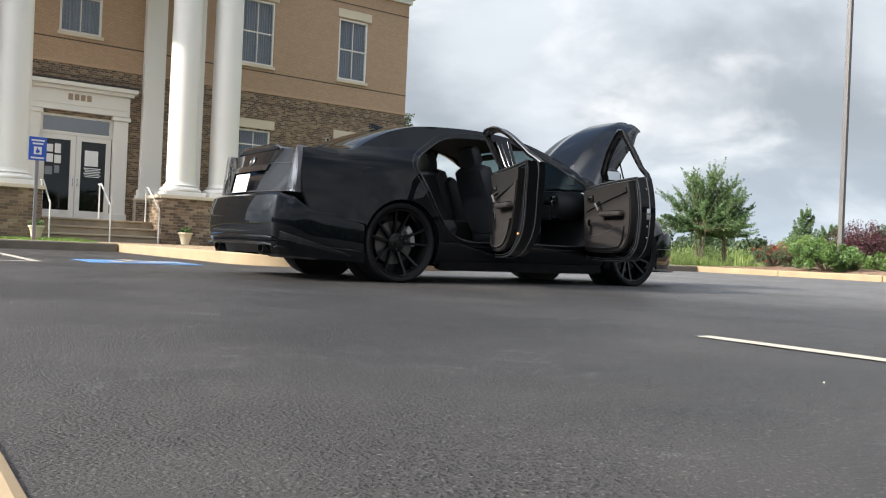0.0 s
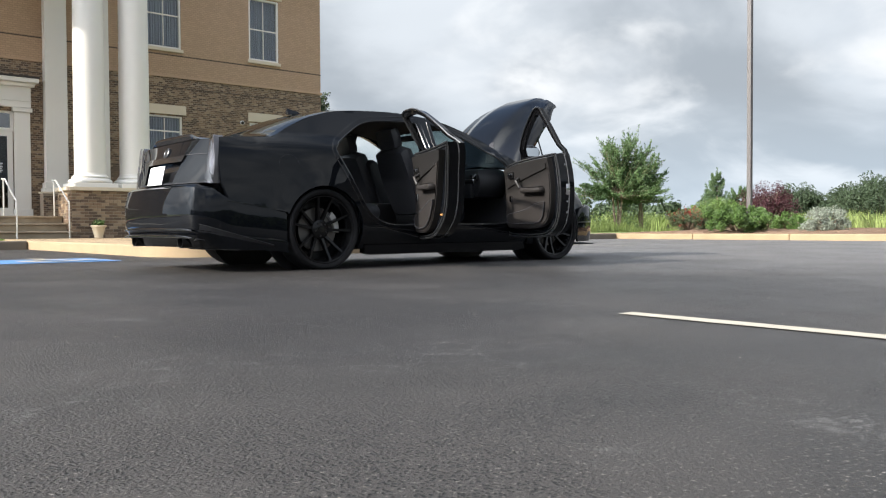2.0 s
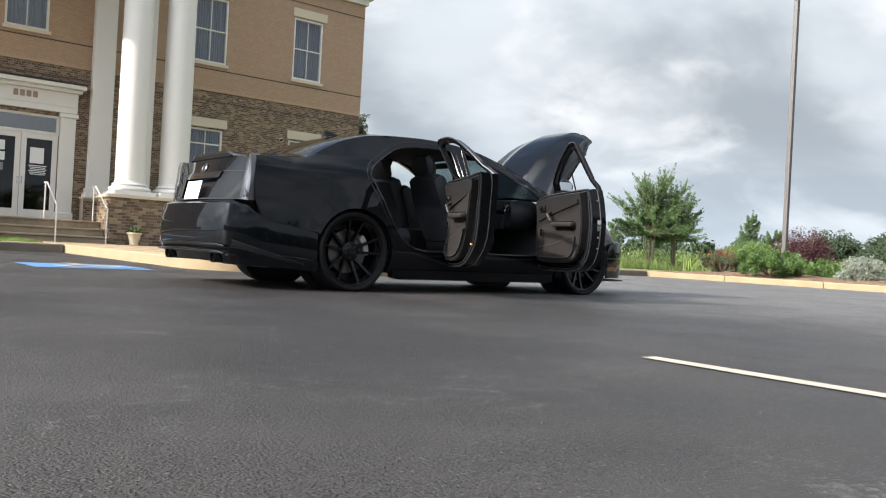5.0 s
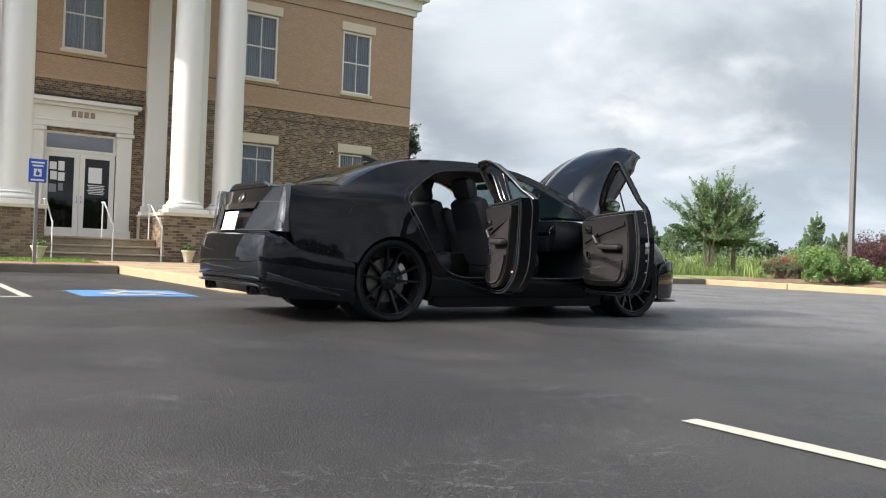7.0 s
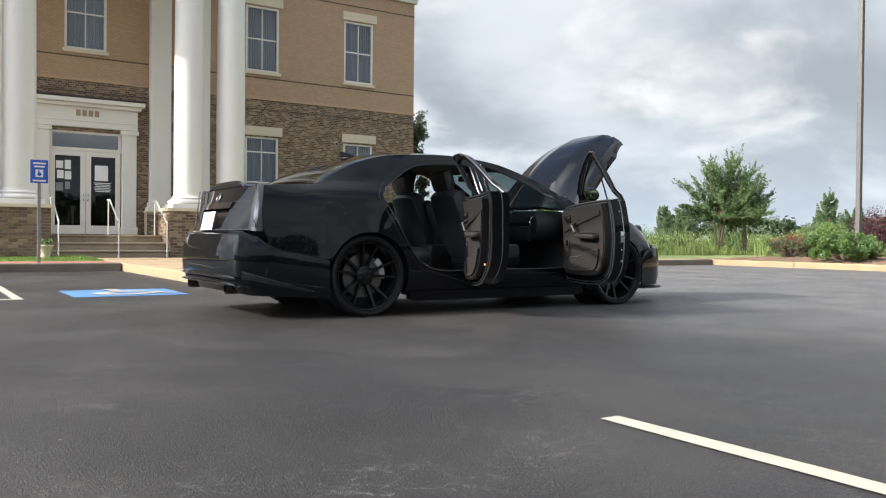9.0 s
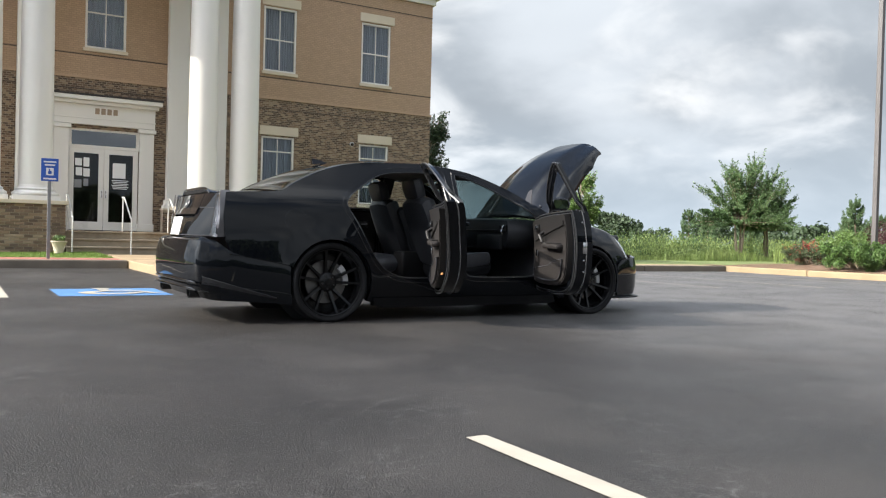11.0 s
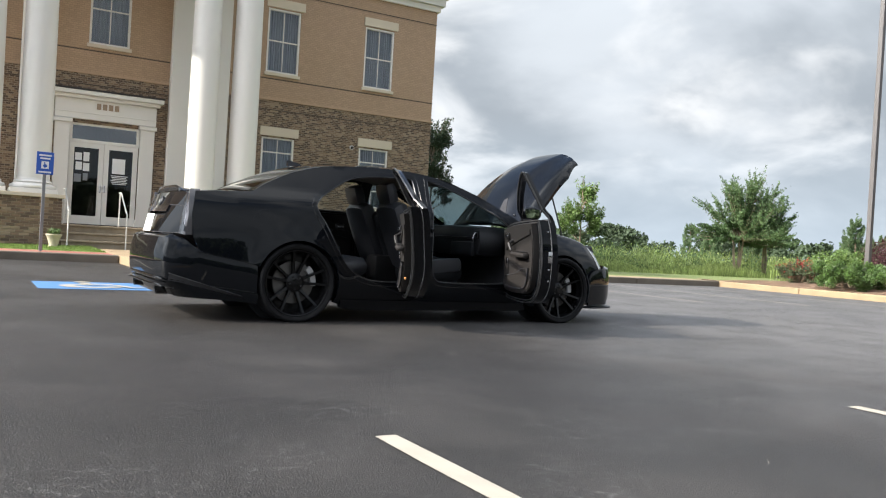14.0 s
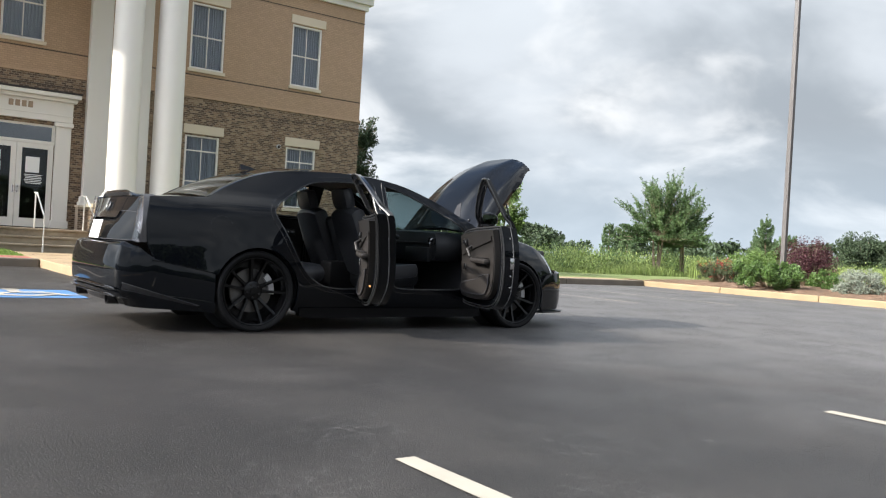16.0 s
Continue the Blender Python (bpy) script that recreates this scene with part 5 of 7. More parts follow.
def panel(poly, outer, inner, holes=(), step=0.05):
    """A curved sheet with thickness: a flat outline with holes, carried into space by outer(u, v), and by inner(u, v) for its back."""
    loops = [resample(poly, step)] + [resample(h, step) for h in holes]
    pts, edges = [], []
    for loop in loops:
        n = len(pts)
        pts += [Vector((p[0], p[1])) for p in loop]
        edges += [(n + i, n + (i + 1) % len(loop)) for i in range(len(loop))]
    us, vs = [p[0] for p in poly], [p[1] for p in poly]
    u = min(us) + step / 2
    while u < max(us):
        v = min(vs) + step / 2
        while v < max(vs):
            q = (u, v)
            if inside(q, poly) and not any(inside(q, h) for h in holes) and not any(near_line(q, l, step * 0.45) for l in (poly, *holes)):
                pts.append(Vector(q))
            v += step
        u += step
    co, _, tris, _, _, _ = delaunay_2d_cdt(pts, edges, [], 0, 1e-6)
    keep = []
    for t in tris:
        c = sum((co[i] for i in t), Vector((0, 0))) / len(t)
        if inside(c, poly) and not any(inside(c, h) for h in holes):
            keep.append(t)
    bm = bmesh.new()
    a = [bm.verts.new(outer(p.x, p.y)) for p in co]
    b = [bm.verts.new(inner(p.x, p.y)) for p in co]
    count = {}
    for t in keep:
        bm.faces.new([a[i] for i in t])
        bm.faces.new([b[i] for i in reversed(t)])
        for i, j in zip(t, (*t[1:], t[0])):
            count[(i, j)] = 1
    for (i, j) in count:
        if (j, i) not in count:
            bm.faces.new((a[j], a[i], b[i], b[j]))
    bmesh.ops.delete(bm, geom=[v for v in bm.verts if not v.link_faces], context="VERTS")
    bmesh.ops.recalc_face_normals(bm, faces=bm.faces)
    return bm


def loop_tube(poly, fmap, r, n=6):
    pts = [Vector(fmap(*p)) for p in resample(poly, 0.05)]
    bm = bmesh.new()
    rings = []
    m = len(pts)
    for i, p in enumerate(pts):
        d = (pts[(i + 1) % m] - pts[i - 1]).normalized()
        q = d.to_track_quat("Z", "Y")
        rings.append([bm.verts.new(p + q @ Vector((r * math.cos(2 * math.pi * k / n), r * math.sin(2 * math.pi * k / n), 0))) for k in range(n)])
    for i in range(m):
        a, b = rings[i - 1], rings[i]
        # match the rings, whose turn may differ by a step
        off = min(range(n), key=lambda o: sum((a[k].co - b[(k + o) % n].co).length for k in range(n)))
        for k in range(n):
            bm.faces.new((a[k], a[(k + 1) % n], b[(k + 1 + off) % n], b[(k + off) % n]))
    bmesh.ops.recalc_face_normals(bm, faces=bm.faces)
    return bm


def side_map(sign, depth=0.0, shift=(0, 0, 0)):
    return lambda x, z: (x - shift[0], sign * (half_width(x, z) - depth) - shift[1], z - shift[2])


def arch(cx, r, a0, a1, n=20, cz=0.335):
    return [(cx + r * math.cos(radians(a0 + (a1 - a0) * k / n)), cz + r * math.sin(radians(a0 + (a1 - a0) * k / n))) for k in range(n + 1)]


car = thing("car", "black four-door sedan with open passenger doors and raised hood", "car")
ROOF = ((-1.86, 1.10), (-1.66, 1.215), (-1.40, 1.325), (-1.13, 1.39), (-0.88, 1.415), (-0.50, 1.43), (-0.26, 1.42), (0.02, 1.385), (0.39, 1.27), (0.67, 1.135), (0.90, 1.0), (1.0, 0.95))


def roof_edge(x):
    return lerp_table(x, ROOF)


REAR_HOLE = smooth_poly([(-1.31, 1.05), (-1.10, 1.195), (-0.92, 1.305), (-0.70, 1.345), (-0.30, 1.36), (-0.24, 1.34), (-0.25, 0.95), (-0.30, 0.43), (-0.38, 0.372), (-0.74, 0.362), (-0.91, 0.42), (-1.03, 0.53), (-1.125, 0.70), (-1.20, 0.84), (-1.285, 0.97)], 2, 75)
FRONT_HOLE = smooth_poly([(-0.10, 1.35), (0.03, 1.335), (0.36, 1.205), (0.64, 1.055), (0.77, 0.95), (0.80, 0.86), (0.79, 0.52), (0.74, 0.40), (0.64, 0.375), (0.00, 0.37), (-0.10, 0.40), (-0.14, 0.52), (-0.13, 1.0)], 2, 75)
SIDE = ([(-2.33, 0.70), (-2.345, 0.88), (-2.32, 1.07), (-2.15, 1.085), (-1.95, 1.095)] + list(ROOF) + [(0.99, 0.80), (1.0, 0.30), (0.98, 0.20), (0.90, 0.155), (-0.95, 0.145), (-1.04, 0.16)]
        + arch(-1.44, 0.372, -25, 160) + [(-1.80, 0.48), (-2.0, 0.515), (-2.27, 0.57)])

for sign in (-1, 1):
    part("side_frame", panel(SIDE, side_map(sign), side_map(sign, 0.045), [REAR_HOLE, FRONT_HOLE]), M["car_paint"], car, smooth=True)
    part("rocker_skirt", panel([(-1.02, 0.13), (-1.04, 0.20), (0.95, 0.20), (1.0, 0.13), (0.9, 0.115), (-0.95, 0.11)], side_map(sign, -0.012), side_map(sign, 0.06)), M["car_gloss"], car, smooth=True)
    # fender
    FENDER = [(1.008, 0.93), (1.12, 0.93), (1.31, 0.912), (1.61, 0.873), (1.82, 0.825), (1.875, 0.80), (1.95, 0.68), (2.02, 0.545), (1.86, 0.48)] + arch(1.44, 0.372, 12, 205) + [(1.05, 0.17), (1.008, 0.19)]
    part("fender", panel(FENDER, side_map(sign), side_map(sign, 0.03)), M["car_paint"], car, smooth=True)
    # the fender's shoulder rolls inwards to the hood opening
    bm = bmesh.new()
    rows = []
    for i in range(15):
        x = 1.01 + 0.84 * i / 14
        z = lerp_table(x, ((1.0, 0.93), (1.12, 0.93), (1.31, 0.912), (1.61, 0.873), (1.82, 0.825), (1.86, 0.80)))
        w = half_width(x, z)
        rows.append([bm.verts.new((x, sign * (w - d), z + h)) for d, h in ((0.0, -0.004), (0.012, 0.010), (0.035, 0.021), (0.075, 0.030), (0.13, 0.034), (0.17, 0.034))])
    for p, q in zip(rows, rows[1:]):
        for k in range(5):
            bm.faces.new((p[k], p[k + 1], q[k + 1], q[k]))
    bmesh.ops.recalc_face_normals(bm, faces=bm.faces)
    bmesh.ops.solidify(bm, geom=bm.faces[:], thickness=0.008)
    part("fender_shoulder", bm, M["car_paint"], car, smooth=True)
    # arch lining and inner well
    for cx in (-1.44, 1.44):
        bm = bmesh.new()
        m = Matrix.Translation((cx, sign * 0.70, 0.335)) @ Matrix.Rotation(radians(90), 4, "X")
        bmesh.ops.create_cone(bm, cap_ends=False, segments=40, radius1=0.385, radius2=0.385, depth=0.34, matrix=m)
        bmesh.ops.delete(bm, geom=[v for v in bm.verts if v.co.z < 0.19], context="VERTS")
        bmesh.ops.solidify(bm, geom=bm.faces[:], thickness=0.006)
        part("well_wall", rod((cx, sign * 0.535, 0.335), (cx, sign * 0.545, 0.335), 0.383, n=40), M["car_trim"], car)
        part("arch_liner", bm, M["car_trim"], car, smooth=True)

# underside, bulkheads and floor
part("underbody", box(-2.05, 2.05, -0.52, 0.52, 0.16, 0.24, 0.02), M["car_trim"], car)
part("floor_pan", box(-1.05, 0.85, -0.84, 0.84, 0.20, 0.30, 0.02), M["carpet"], car)
part("firewall", box(0.86, 0.92, -0.82, 0.82, 0.24, 0.93, 0.01), M["car_trim"], car)
part("engine_cover", box(1.0, 1.75, -0.45, 0.45, 0.25, 0.80, 0.05), M["car_trim"], car)
part("inner_fender", box(1.0, 2.0, -0.68, -0.56, 0.62, 0.82, 0.02), M["car_trim"], car)
part("inner_fender", box(1.0, 2.0, 0.56, 0.68, 0.62, 0.82, 0.02), M["car_trim"], car)
part("trunk_floor", box(-2.2, -1.45, -0.50, 0.50, 0.30, 0.9, 0.02), M["car_trim"], car)


def loft_top(x0, x1, margin, lift, n=16, m=16, thick=0.012, drop=0.0, m0=None):
    """The upper skin between the two roof edges from x0 to x1."""
    bm = bmesh.new()
    rows = []
    for i in range(n + 1):
        x = x0 + (x1 - x0) * i / n
        z = roof_edge(x)
        w = half_width(x, z) - (margin if m0 is None else m0 + (margin - m0) * i / n)
        row = []
        for j in range(m + 1):
            t = -1 + 2 * j / m
            full = half_width(x, z)
            row.append(bm.verts.new((x, w * t, z - drop + lift * (1 - (w * t / full) ** 2) ** 0.8)))
        rows.append(row)
    for a, b in zip(rows, rows[1:]):
        for j in range(m):
            bm.faces.new((a[j], a[j + 1], b[j + 1], b[j]))
    bmesh.ops.recalc_face_normals(bm, faces=bm.faces)
    bmesh.ops.solidify(bm, geom=bm.faces[:], thickness=thick)
    return bm


part("roof", loft_top(-1.02, 0.06, 0.0, 0.045), M["car_paint"], car, smooth=True)
part("headliner", loft_top(-1.15, 0.15, 0.06, 0.04, drop=0.05), M["headliner"], car, "grey fabric headliner", smooth=True)
for a, b in ((-1.90, -1.015), (0.055, 1.0)):
    bm = loft_top(a, b, 0.075, 0.045, drop=0.004)
    part("rear_window" if a < -1 else "windshield", bm, M["car_glass"] if a < -1 else M["screen_glass"], car, "dark tinted rear glass" if a < -1 else "clear windshield glass", smooth=True)
for sign in (-1, 1):
    for a, b in ((-1.88, -1.02), (0.06, 1.0)):
        bm = bmesh.new()
        rows = []
        for i in range(17):
            x = a + (b - a) * i / 16
            z = roof_edge(x)
            w = half_width(x, z)
            rows.append([bm.verts.new((x, sign * (w - 0.085 * k), z + 0.045 * (1 - ((w - 0.085 * k) / w) ** 2) ** 0.8 * (k > 0))) for k in (0, 0.5, 1)])
        for p, q in zip(rows, rows[1:]):
            for k in range(2):
                bm.faces.new((p[k], p[k + 1], q[k + 1], q[k]))
        bmesh.ops.recalc_face_normals(bm, faces=bm.faces)
        bmesh.ops.solidify(bm, geom=bm.faces[:], thickness=0.01)
        part("pillar_cover", bm, M["car_paint"], car, smooth=True)
fin = bmesh.new()
prof = [(-1.29, -0.02), (-1.18, -0.01), (-1.12, -0.005), (-1.20, 0.030), (-1.27, 0.050), (-1.295, 0.048)]
for s, rows in ((1, []),):
    lo = [fin.verts.new((x, -0.018 * (1 - z / 0.07), 1.428 + 0.75 * z)) for x, z in prof]
    hi = [fin.verts.new((x, 0.018 * (1 - z / 0.07), 1.428 + 0.75 * z)) for x, z in prof]
    fin.faces.new(lo)
    fin.faces.new(list(reversed(hi)))
    for i in range(len(prof)):
        j = (i + 1) % len(prof)
        fin.faces.new((lo[j], lo[i], hi[i], hi[j]))
bmesh.ops.recalc_face_normals(fin, faces=fin.faces)
part("antenna_fin", fin, M["car_gloss"], car, "black shark-fin antenna")


# rear: deck lid, rear face, lamps, bumper
def rear_x(y, z):
    return -2.54 + 0.15 * max(0.0, (z - 0.70) / 0.38) ** 1.25 * (1 - 0.85 * min(1.0, abs(y) / 0.84) ** 2) + 0.16 * (abs(y) / 0.8) ** 2.2


def deck_z(x, y):
    return 1.118 - 0.05 * ((-1.84 - x) / 0.55) ** 2 - 0.035 * (y / 0.75) ** 4


part("deck_lid", panel([(-1.84, -0.76), (-2.20, -0.755), (-2.335, -0.72), (-2.37, -0.50), (-2.385, 0.0), (-2.37, 0.50), (-2.335, 0.72), (-2.20, 0.755), (-1.84, 0.76)],
                       lambda u, v: (u, v, deck_z(u, v)), lambda u, v: (u, v, deck_z(u, v) - 0.03), step=0.06), M["car_paint"], car, smooth=True)
TRUNK_FACE = [(-0.705, 0.715), (0.705, 0.715), (0.714, 0.78), (0.730, 0.92), (0.742, 1.045), (0.60, 1.062), (-0.60, 1.062), (-0.742, 1.045), (-0.730, 0.92), (-0.714, 0.78)]
PLATE_WELL = [(-0.30, 0.725), (0.30, 0.725), (0.37, 0.90), (-0.37, 0.90)]
part("trunk_face", panel(TRUNK_FACE, lambda y, z: (rear_x(y, z), y, z), lambda y, z: (rear_x(y, z) + 0.03, y, z), [PLATE_WELL], 0.05), M["car_paint"], car, smooth=True)
part("plate_recess", panel(PLATE_WELL, lambda y, z: (rear_x(y, z) + 0.035, y, z), lambda y, z: (rear_x(y, z) + 0.045, y, z)), M["car_gloss"], car)
part("chrome_bar", panel([(-0.372, 0.893), (0.372, 0.893), (0.39, 0.945), (-0.39, 0.945)], lambda y, z: (rear_x(y, z) - 0.012, y, z), lambda y, z: (rear_x(y, z) + 0.01, y, z)), M["car_gloss"], car, "gloss black trunk bar")
part("emblem", turned([(0.048, 0), (0.048, 0.008), (0.036, 0.014), (0.030, 0.010), (0.0001, 0.010)], 28), M["dark_chrome"], car, "round dark emblem").matrix_local = Matrix.Translation((rear_x(0, 0.985) - 0.0, 0, 0.985)) @ Matrix.Rotation(radians(-70), 4, "Y")
lic = part("licence_plate", box(-0.006, 0.0, -0.154, 0.154, -0.079, 0.079, 0.002), M["plate"], car, "white number plate with grey bars")
lic.matrix_local = Matrix.Translation((-2.530, 0.0, 0.790)) @ Matrix.Rotation(radians(12), 4, "Y")
for z0, z1, w in ((0.05, 0.062, 0.09), (-0.062, -0.052, 0.06)):
    part("plate_bar", box(-0.0085, -0.0065, -w, w, z0, z1), M["print_grey"], lic)

LAMP = [(-0.792, 0.705), (-0.712, 0.712), (-0.718, 0.78), (-0.726, 0.88), (-0.730, 0.98), (-0.733, 1.05), (-0.740, 1.080), (-0.752, 1.086), (-0.765, 1.065), (-0.782, 1.0), (-0.794, 0.92), (-0.798, 0.82)]
for sign in (-1, 1):
    def lamp_out(y, z, sign=sign):
        t = (abs(y) - 0.69) / 0.16
        x = rear_x(y, z) - 0.03 * math.sin(math.pi * max(0, min(1, t))) + max(0, t - 0.55) ** 2 * 0.25
        return (x - 0.004, sign * abs(y), z)
    lamp = part("tail_lamp", panel(LAMP, lambda y, z, sign=sign: (lamp_out(y, z)[0] + 0.022, sign * (abs(y) - 0.012), z), lambda y, z, sign=sign: (rear_x(y, z) + 0.07, sign * (abs(y) - 0.012), z), step=0.035), M["lamp_lens"], car, "tall clear-lensed tail lamp", smooth=True)
    part("lamp_cover", panel(LAMP, lamp_out, lambda y, z, sign=sign: (lamp_out(y, z)[0] + 0.008, sign * (abs(y) - 0.004), z), step=0.03), M["lamp_cover"], lamp, "clear curved lens", smooth=True)
    part("lamp_reflector", panel([(-0.722, 0.73), (-0.785, 0.73), (-0.778, 0.77), (-0.745, 0.80), (-0.733, 0.86)], lambda y, z: (lamp_out(y, z)[0] + 0.014, lamp_out(y, z)[1], z), lambda y, z: (lamp_out(y, z)[0] + 0.03, lamp_out(y, z)[1], z)), M["dark_chrome"], lamp, "dark lamp reflector")
# spoiler
bm = bmesh.new()
rows = []
for i in range(25):
    y = -0.47 + 0.94 * i / 24
    xb = rear_x(y, 1.06) + 0.02
    e = 0.75 * (1 - (abs(y) / 0.47) ** 8)
    sec = [(xb + 0.12, deck_z(-2.25, y) + 0.002), (xb + 0.02, 1.075 + 0.05 * e), (xb - 0.012, 1.08 + 0.062 * e), (xb - 0.016, 1.065 + 0.055 * e), (xb + 0.01, 1.058)]
    rows.append([bm.verts.new((x, y, z)) for x, z in sec])
for a, b in zip(rows, rows[1:]):
    for k in range(5):
        bm.faces.new((a[k], b[k], b[(k + 1) % 5], a[(k + 1) % 5]))
bm.faces.new(rows[0])
bm.faces.new(list(reversed(rows[-1])))
bmesh.ops.recalc_face_normals(bm, faces=bm.faces)
part("spoiler", bm, M["car_gloss"], car, "gloss black trunk spoiler", smooth=True)


def bumper(path, top, bottom, insets, name, mat):
    """A bumper cover round a line of (x, y) from one wheel arch to the other; top and bottom heights along it, insets by height."""
    line = [Vector(p) for p in path]
    for _ in range(3):
        line = [line[0]] + [q for a, b in zip(line, line[1:]) for q in (a.lerp(b, 0.25), a.lerp(b, 0.75))] + [line[-1]]
    pts = line
    bm = bmesh.new()
    rows = []
    n = len(pts)
    for i, p in enumerate(pts):
        d = (pts[min(i + 1, n - 1)] - pts[max(i - 1, 0)]).normalized()
        out = Vector((d.y, -d.x))
        if out.dot(p) < 0:
            out = -out
        s = abs(2 * i / (n - 1) - 1)
        zt, zb = lerp_table(s, top), lerp_table(s, bottom)
        row = []
        for k, (f, inset) in enumerate(insets):
            side = min(1.0, max(0.0, (s - 0.58) / 0.16))
            q = p - out * inset * (1 - 0.92 * side)
            row.append(bm.verts.new((q.x, q.y, zt + (zb - zt) * f)))
        rows.append(row)
    for a, b in zip(rows, rows[1:]):
        for k in range(len(insets) - 1):
            bm.faces.new((a[k], b[k], b[k + 1], a[k + 1]))
    bmesh.ops.recalc_face_normals(bm, faces=bm.faces)
    bmesh.ops.solidify(bm, geom=bm.faces[:], thickness=0.02)
    return part(name, bm, mat, car, smooth=True)


def both(path):
    return [(x, -y) for x, y in reversed(path)] + [(x, y) for x, y in path[1:]] if path[0][1] == 0 else path


RB = [(-2.615, 0.0), (-2.612, 0.30), (-2.59, 0.58), (-2.562, 0.69), (-2.545, 0.735), (-2.515, 0.765), (-2.45, 0.798), (-2.30, 0.834), (-2.05, 0.866), (-1.80, 0.890)]
bumper(both(RB), ((0, 0.705), (0.45, 0.70), (0.66, 0.675), (0.76, 0.575), (1.0, 0.482)), ((0, 0.36), (0.6, 0.33), (1.0, 0.24)),
       ((0, 0.10), (0.02, 0.06), (0.08, 0.03), (0.4, 0.002), (0.7, 0.0), (0.95, 0.006), (1.0, 0.012)), "rear_bumper", M["car_paint"])
bumper(both([(x + 0.015, y - (0.01 if y > 0.6 else 0)) for x, y in RB]), ((0, 0.355), (0.6, 0.325), (1.0, 0.235)), ((0, 0.205), (0.3, 0.20), (0.75, 0.185), (1.0, 0.15)),
       ((0, 0.012), (0.06, 0.0), (0.4, 0.02), (0.6, 0.055), (1.0, 0.12)), "rear_valance", M["car_paint"])
for dz, top in ((0.0, 0.352), (-0.055, 0.295)):
    bumper(both([(x - 0.004, y) for x, y in RB[:5]]), ((0, top), (1.0, top - 0.012)), ((0, top - 0.014), (1.0, top - 0.026)), ((0, 0.01), (0.3, 0.0), (0.7, 0.0), (1.0, 0.01)), "bumper_strip", M["car_gloss"])
for sign in (-1, 1):
    tip = part("exhaust_tip", turned([(0.048, 0), (0.055, 0.0), (0.055, 0.16), (0.049, 0.16), (0.046, 0.02), (0.0001, 0.02)], 28), M["dark_chrome"], car, "round dark exhaust tip", smooth=True)
    tip.matrix_local = Matrix.Translation((-2.385, sign * 0.51, 0.25)) @ Matrix.Rotation(radians(-90), 4, "Y")
    part("side_crease", panel([(-2.30, 0.565), (-1.82, 0.490), (-1.82, 0.496), (-2.30, 0.573)], side_map(sign, -0.003), side_map(sign, 0.01)), M["car_gloss"], car)
    # the skirt tucks under below a sharp edge that falls towards the wheel
    bm = bmesh.new()
    rows = []
    for i in range(13):
        t = i / 12
        x = -2.50 + 0.585 * t
        y = lerp_table(x, ((-2.50, 0.775), (-2.45, 0.798), (-2.30, 0.834), (-2.05, 0.866), (-1.80, 0.890))) + 0.010
        z = 0.382 - 0.170 * t
        low = 0.105 * (1 - t) + 0.012
        rows.append([bm.verts.new((x, sign * yy, zz)) for yy, zz in ((y - 0.02, z + 0.006), (y, z), (y - 0.035 - 0.03 * (1 - t), z - low), (y - 0.12, z - low - 0.01))])
    for p, q in zip(rows, rows[1:]):
        for k in range(3):
            bm.faces.new((p[k], p[k + 1], q[k + 1], q[k]))
    bmesh.ops.recalc_face_normals(bm, faces=bm.faces)
    bmesh.ops.solidify(bm, geom=bm.faces[:], thickness=0.006)
    part("skirt_edge", bm, M["car_trim"], car, "satin black skirt under the bumper edge")
    # shut lines round the trunk lid and the lamp
    for pts in ([(0.708, 0.72), (0.712, 0.80), (0.722, 0.92), (0.732, 1.05)], [(0.70, 0.714), (0.50, 0.712), (0.30, 0.712), (0.0, 0.712)], [(0.716, 0.938), (0.55, 0.944), (0.395, 0.948)]):
        line = [Vector(p) for p in pts]
        line = [a.lerp(b, j / 4) for a, b in zip(line, line[1:]) for j in range(4)] + [line[-1]]
        part("shut_line", tube([(rear_x(p.x, p.y) - 0.001, sign * p.x, p.y) for p in line], 0.0035, 6), M["room_dark"], car, "dark shut line")
# fuel flap and its joint
part("fuel_flap_joint", loop_tube([(-1.76 + 0.093 * math.cos(2 * math.pi * k / 36), 0.86 + 0.093 * math.sin(2 * math.pi * k / 36)) for k in range(36)], side_map(-1, 0.0016), 0.0018, 5), M["room_dark"], car, "round fuel flap joint")

# front
FB = [(2.43, 0.0), (2.42, 0.25), (2.37, 0.48), (2.28, 0.66), (2.16, 0.775), (2.0, 0.83), (1.82, 0.868)]
bumper(both(FB), ((0, 0.62), (0.6, 0.60), (0.85, 0.56), (1.0, 0.47)), ((0, 0.20), (0.8, 0.19), (1.0, 0.185)),
       ((0, 0.06), (0.04, 0.02), (0.3, 0.0), (0.8, 0.002), (1.0, 0.02)), "front_bumper", M["car_paint"])
bumper(both([(x + 0.004, y + 0.003 * (y > 0)) for x, y in FB]), ((0, 0.412), (0.8, 0.408), (1.0, 0.402)), ((0, 0.402), (0.8, 0.398), (1.0, 0.396)), ((0, 0.008), (0.3, 0.0), (0.7, 0.0), (1.0, 0.008)), "bumper_line", M["dark_chrome"])
bm = bmesh.new()
edge = resample(both([(x + 0.015, y + (0.02 if y > 0.3 else 0)) for x, y in FB]), 0.06, closed=False)
hi = [bm.verts.new((p.x, p.y, 0.168)) for p in edge]
lo = [bm.verts.new((p.x, p.y, 0.155)) for p in edge]
hb = [bm.verts.new((p.x - 0.22, p.y * 0.85, 0.168)) for p in edge]
lb = [bm.verts.new((p.x - 0.22, p.y * 0.85, 0.155)) for p in edge]
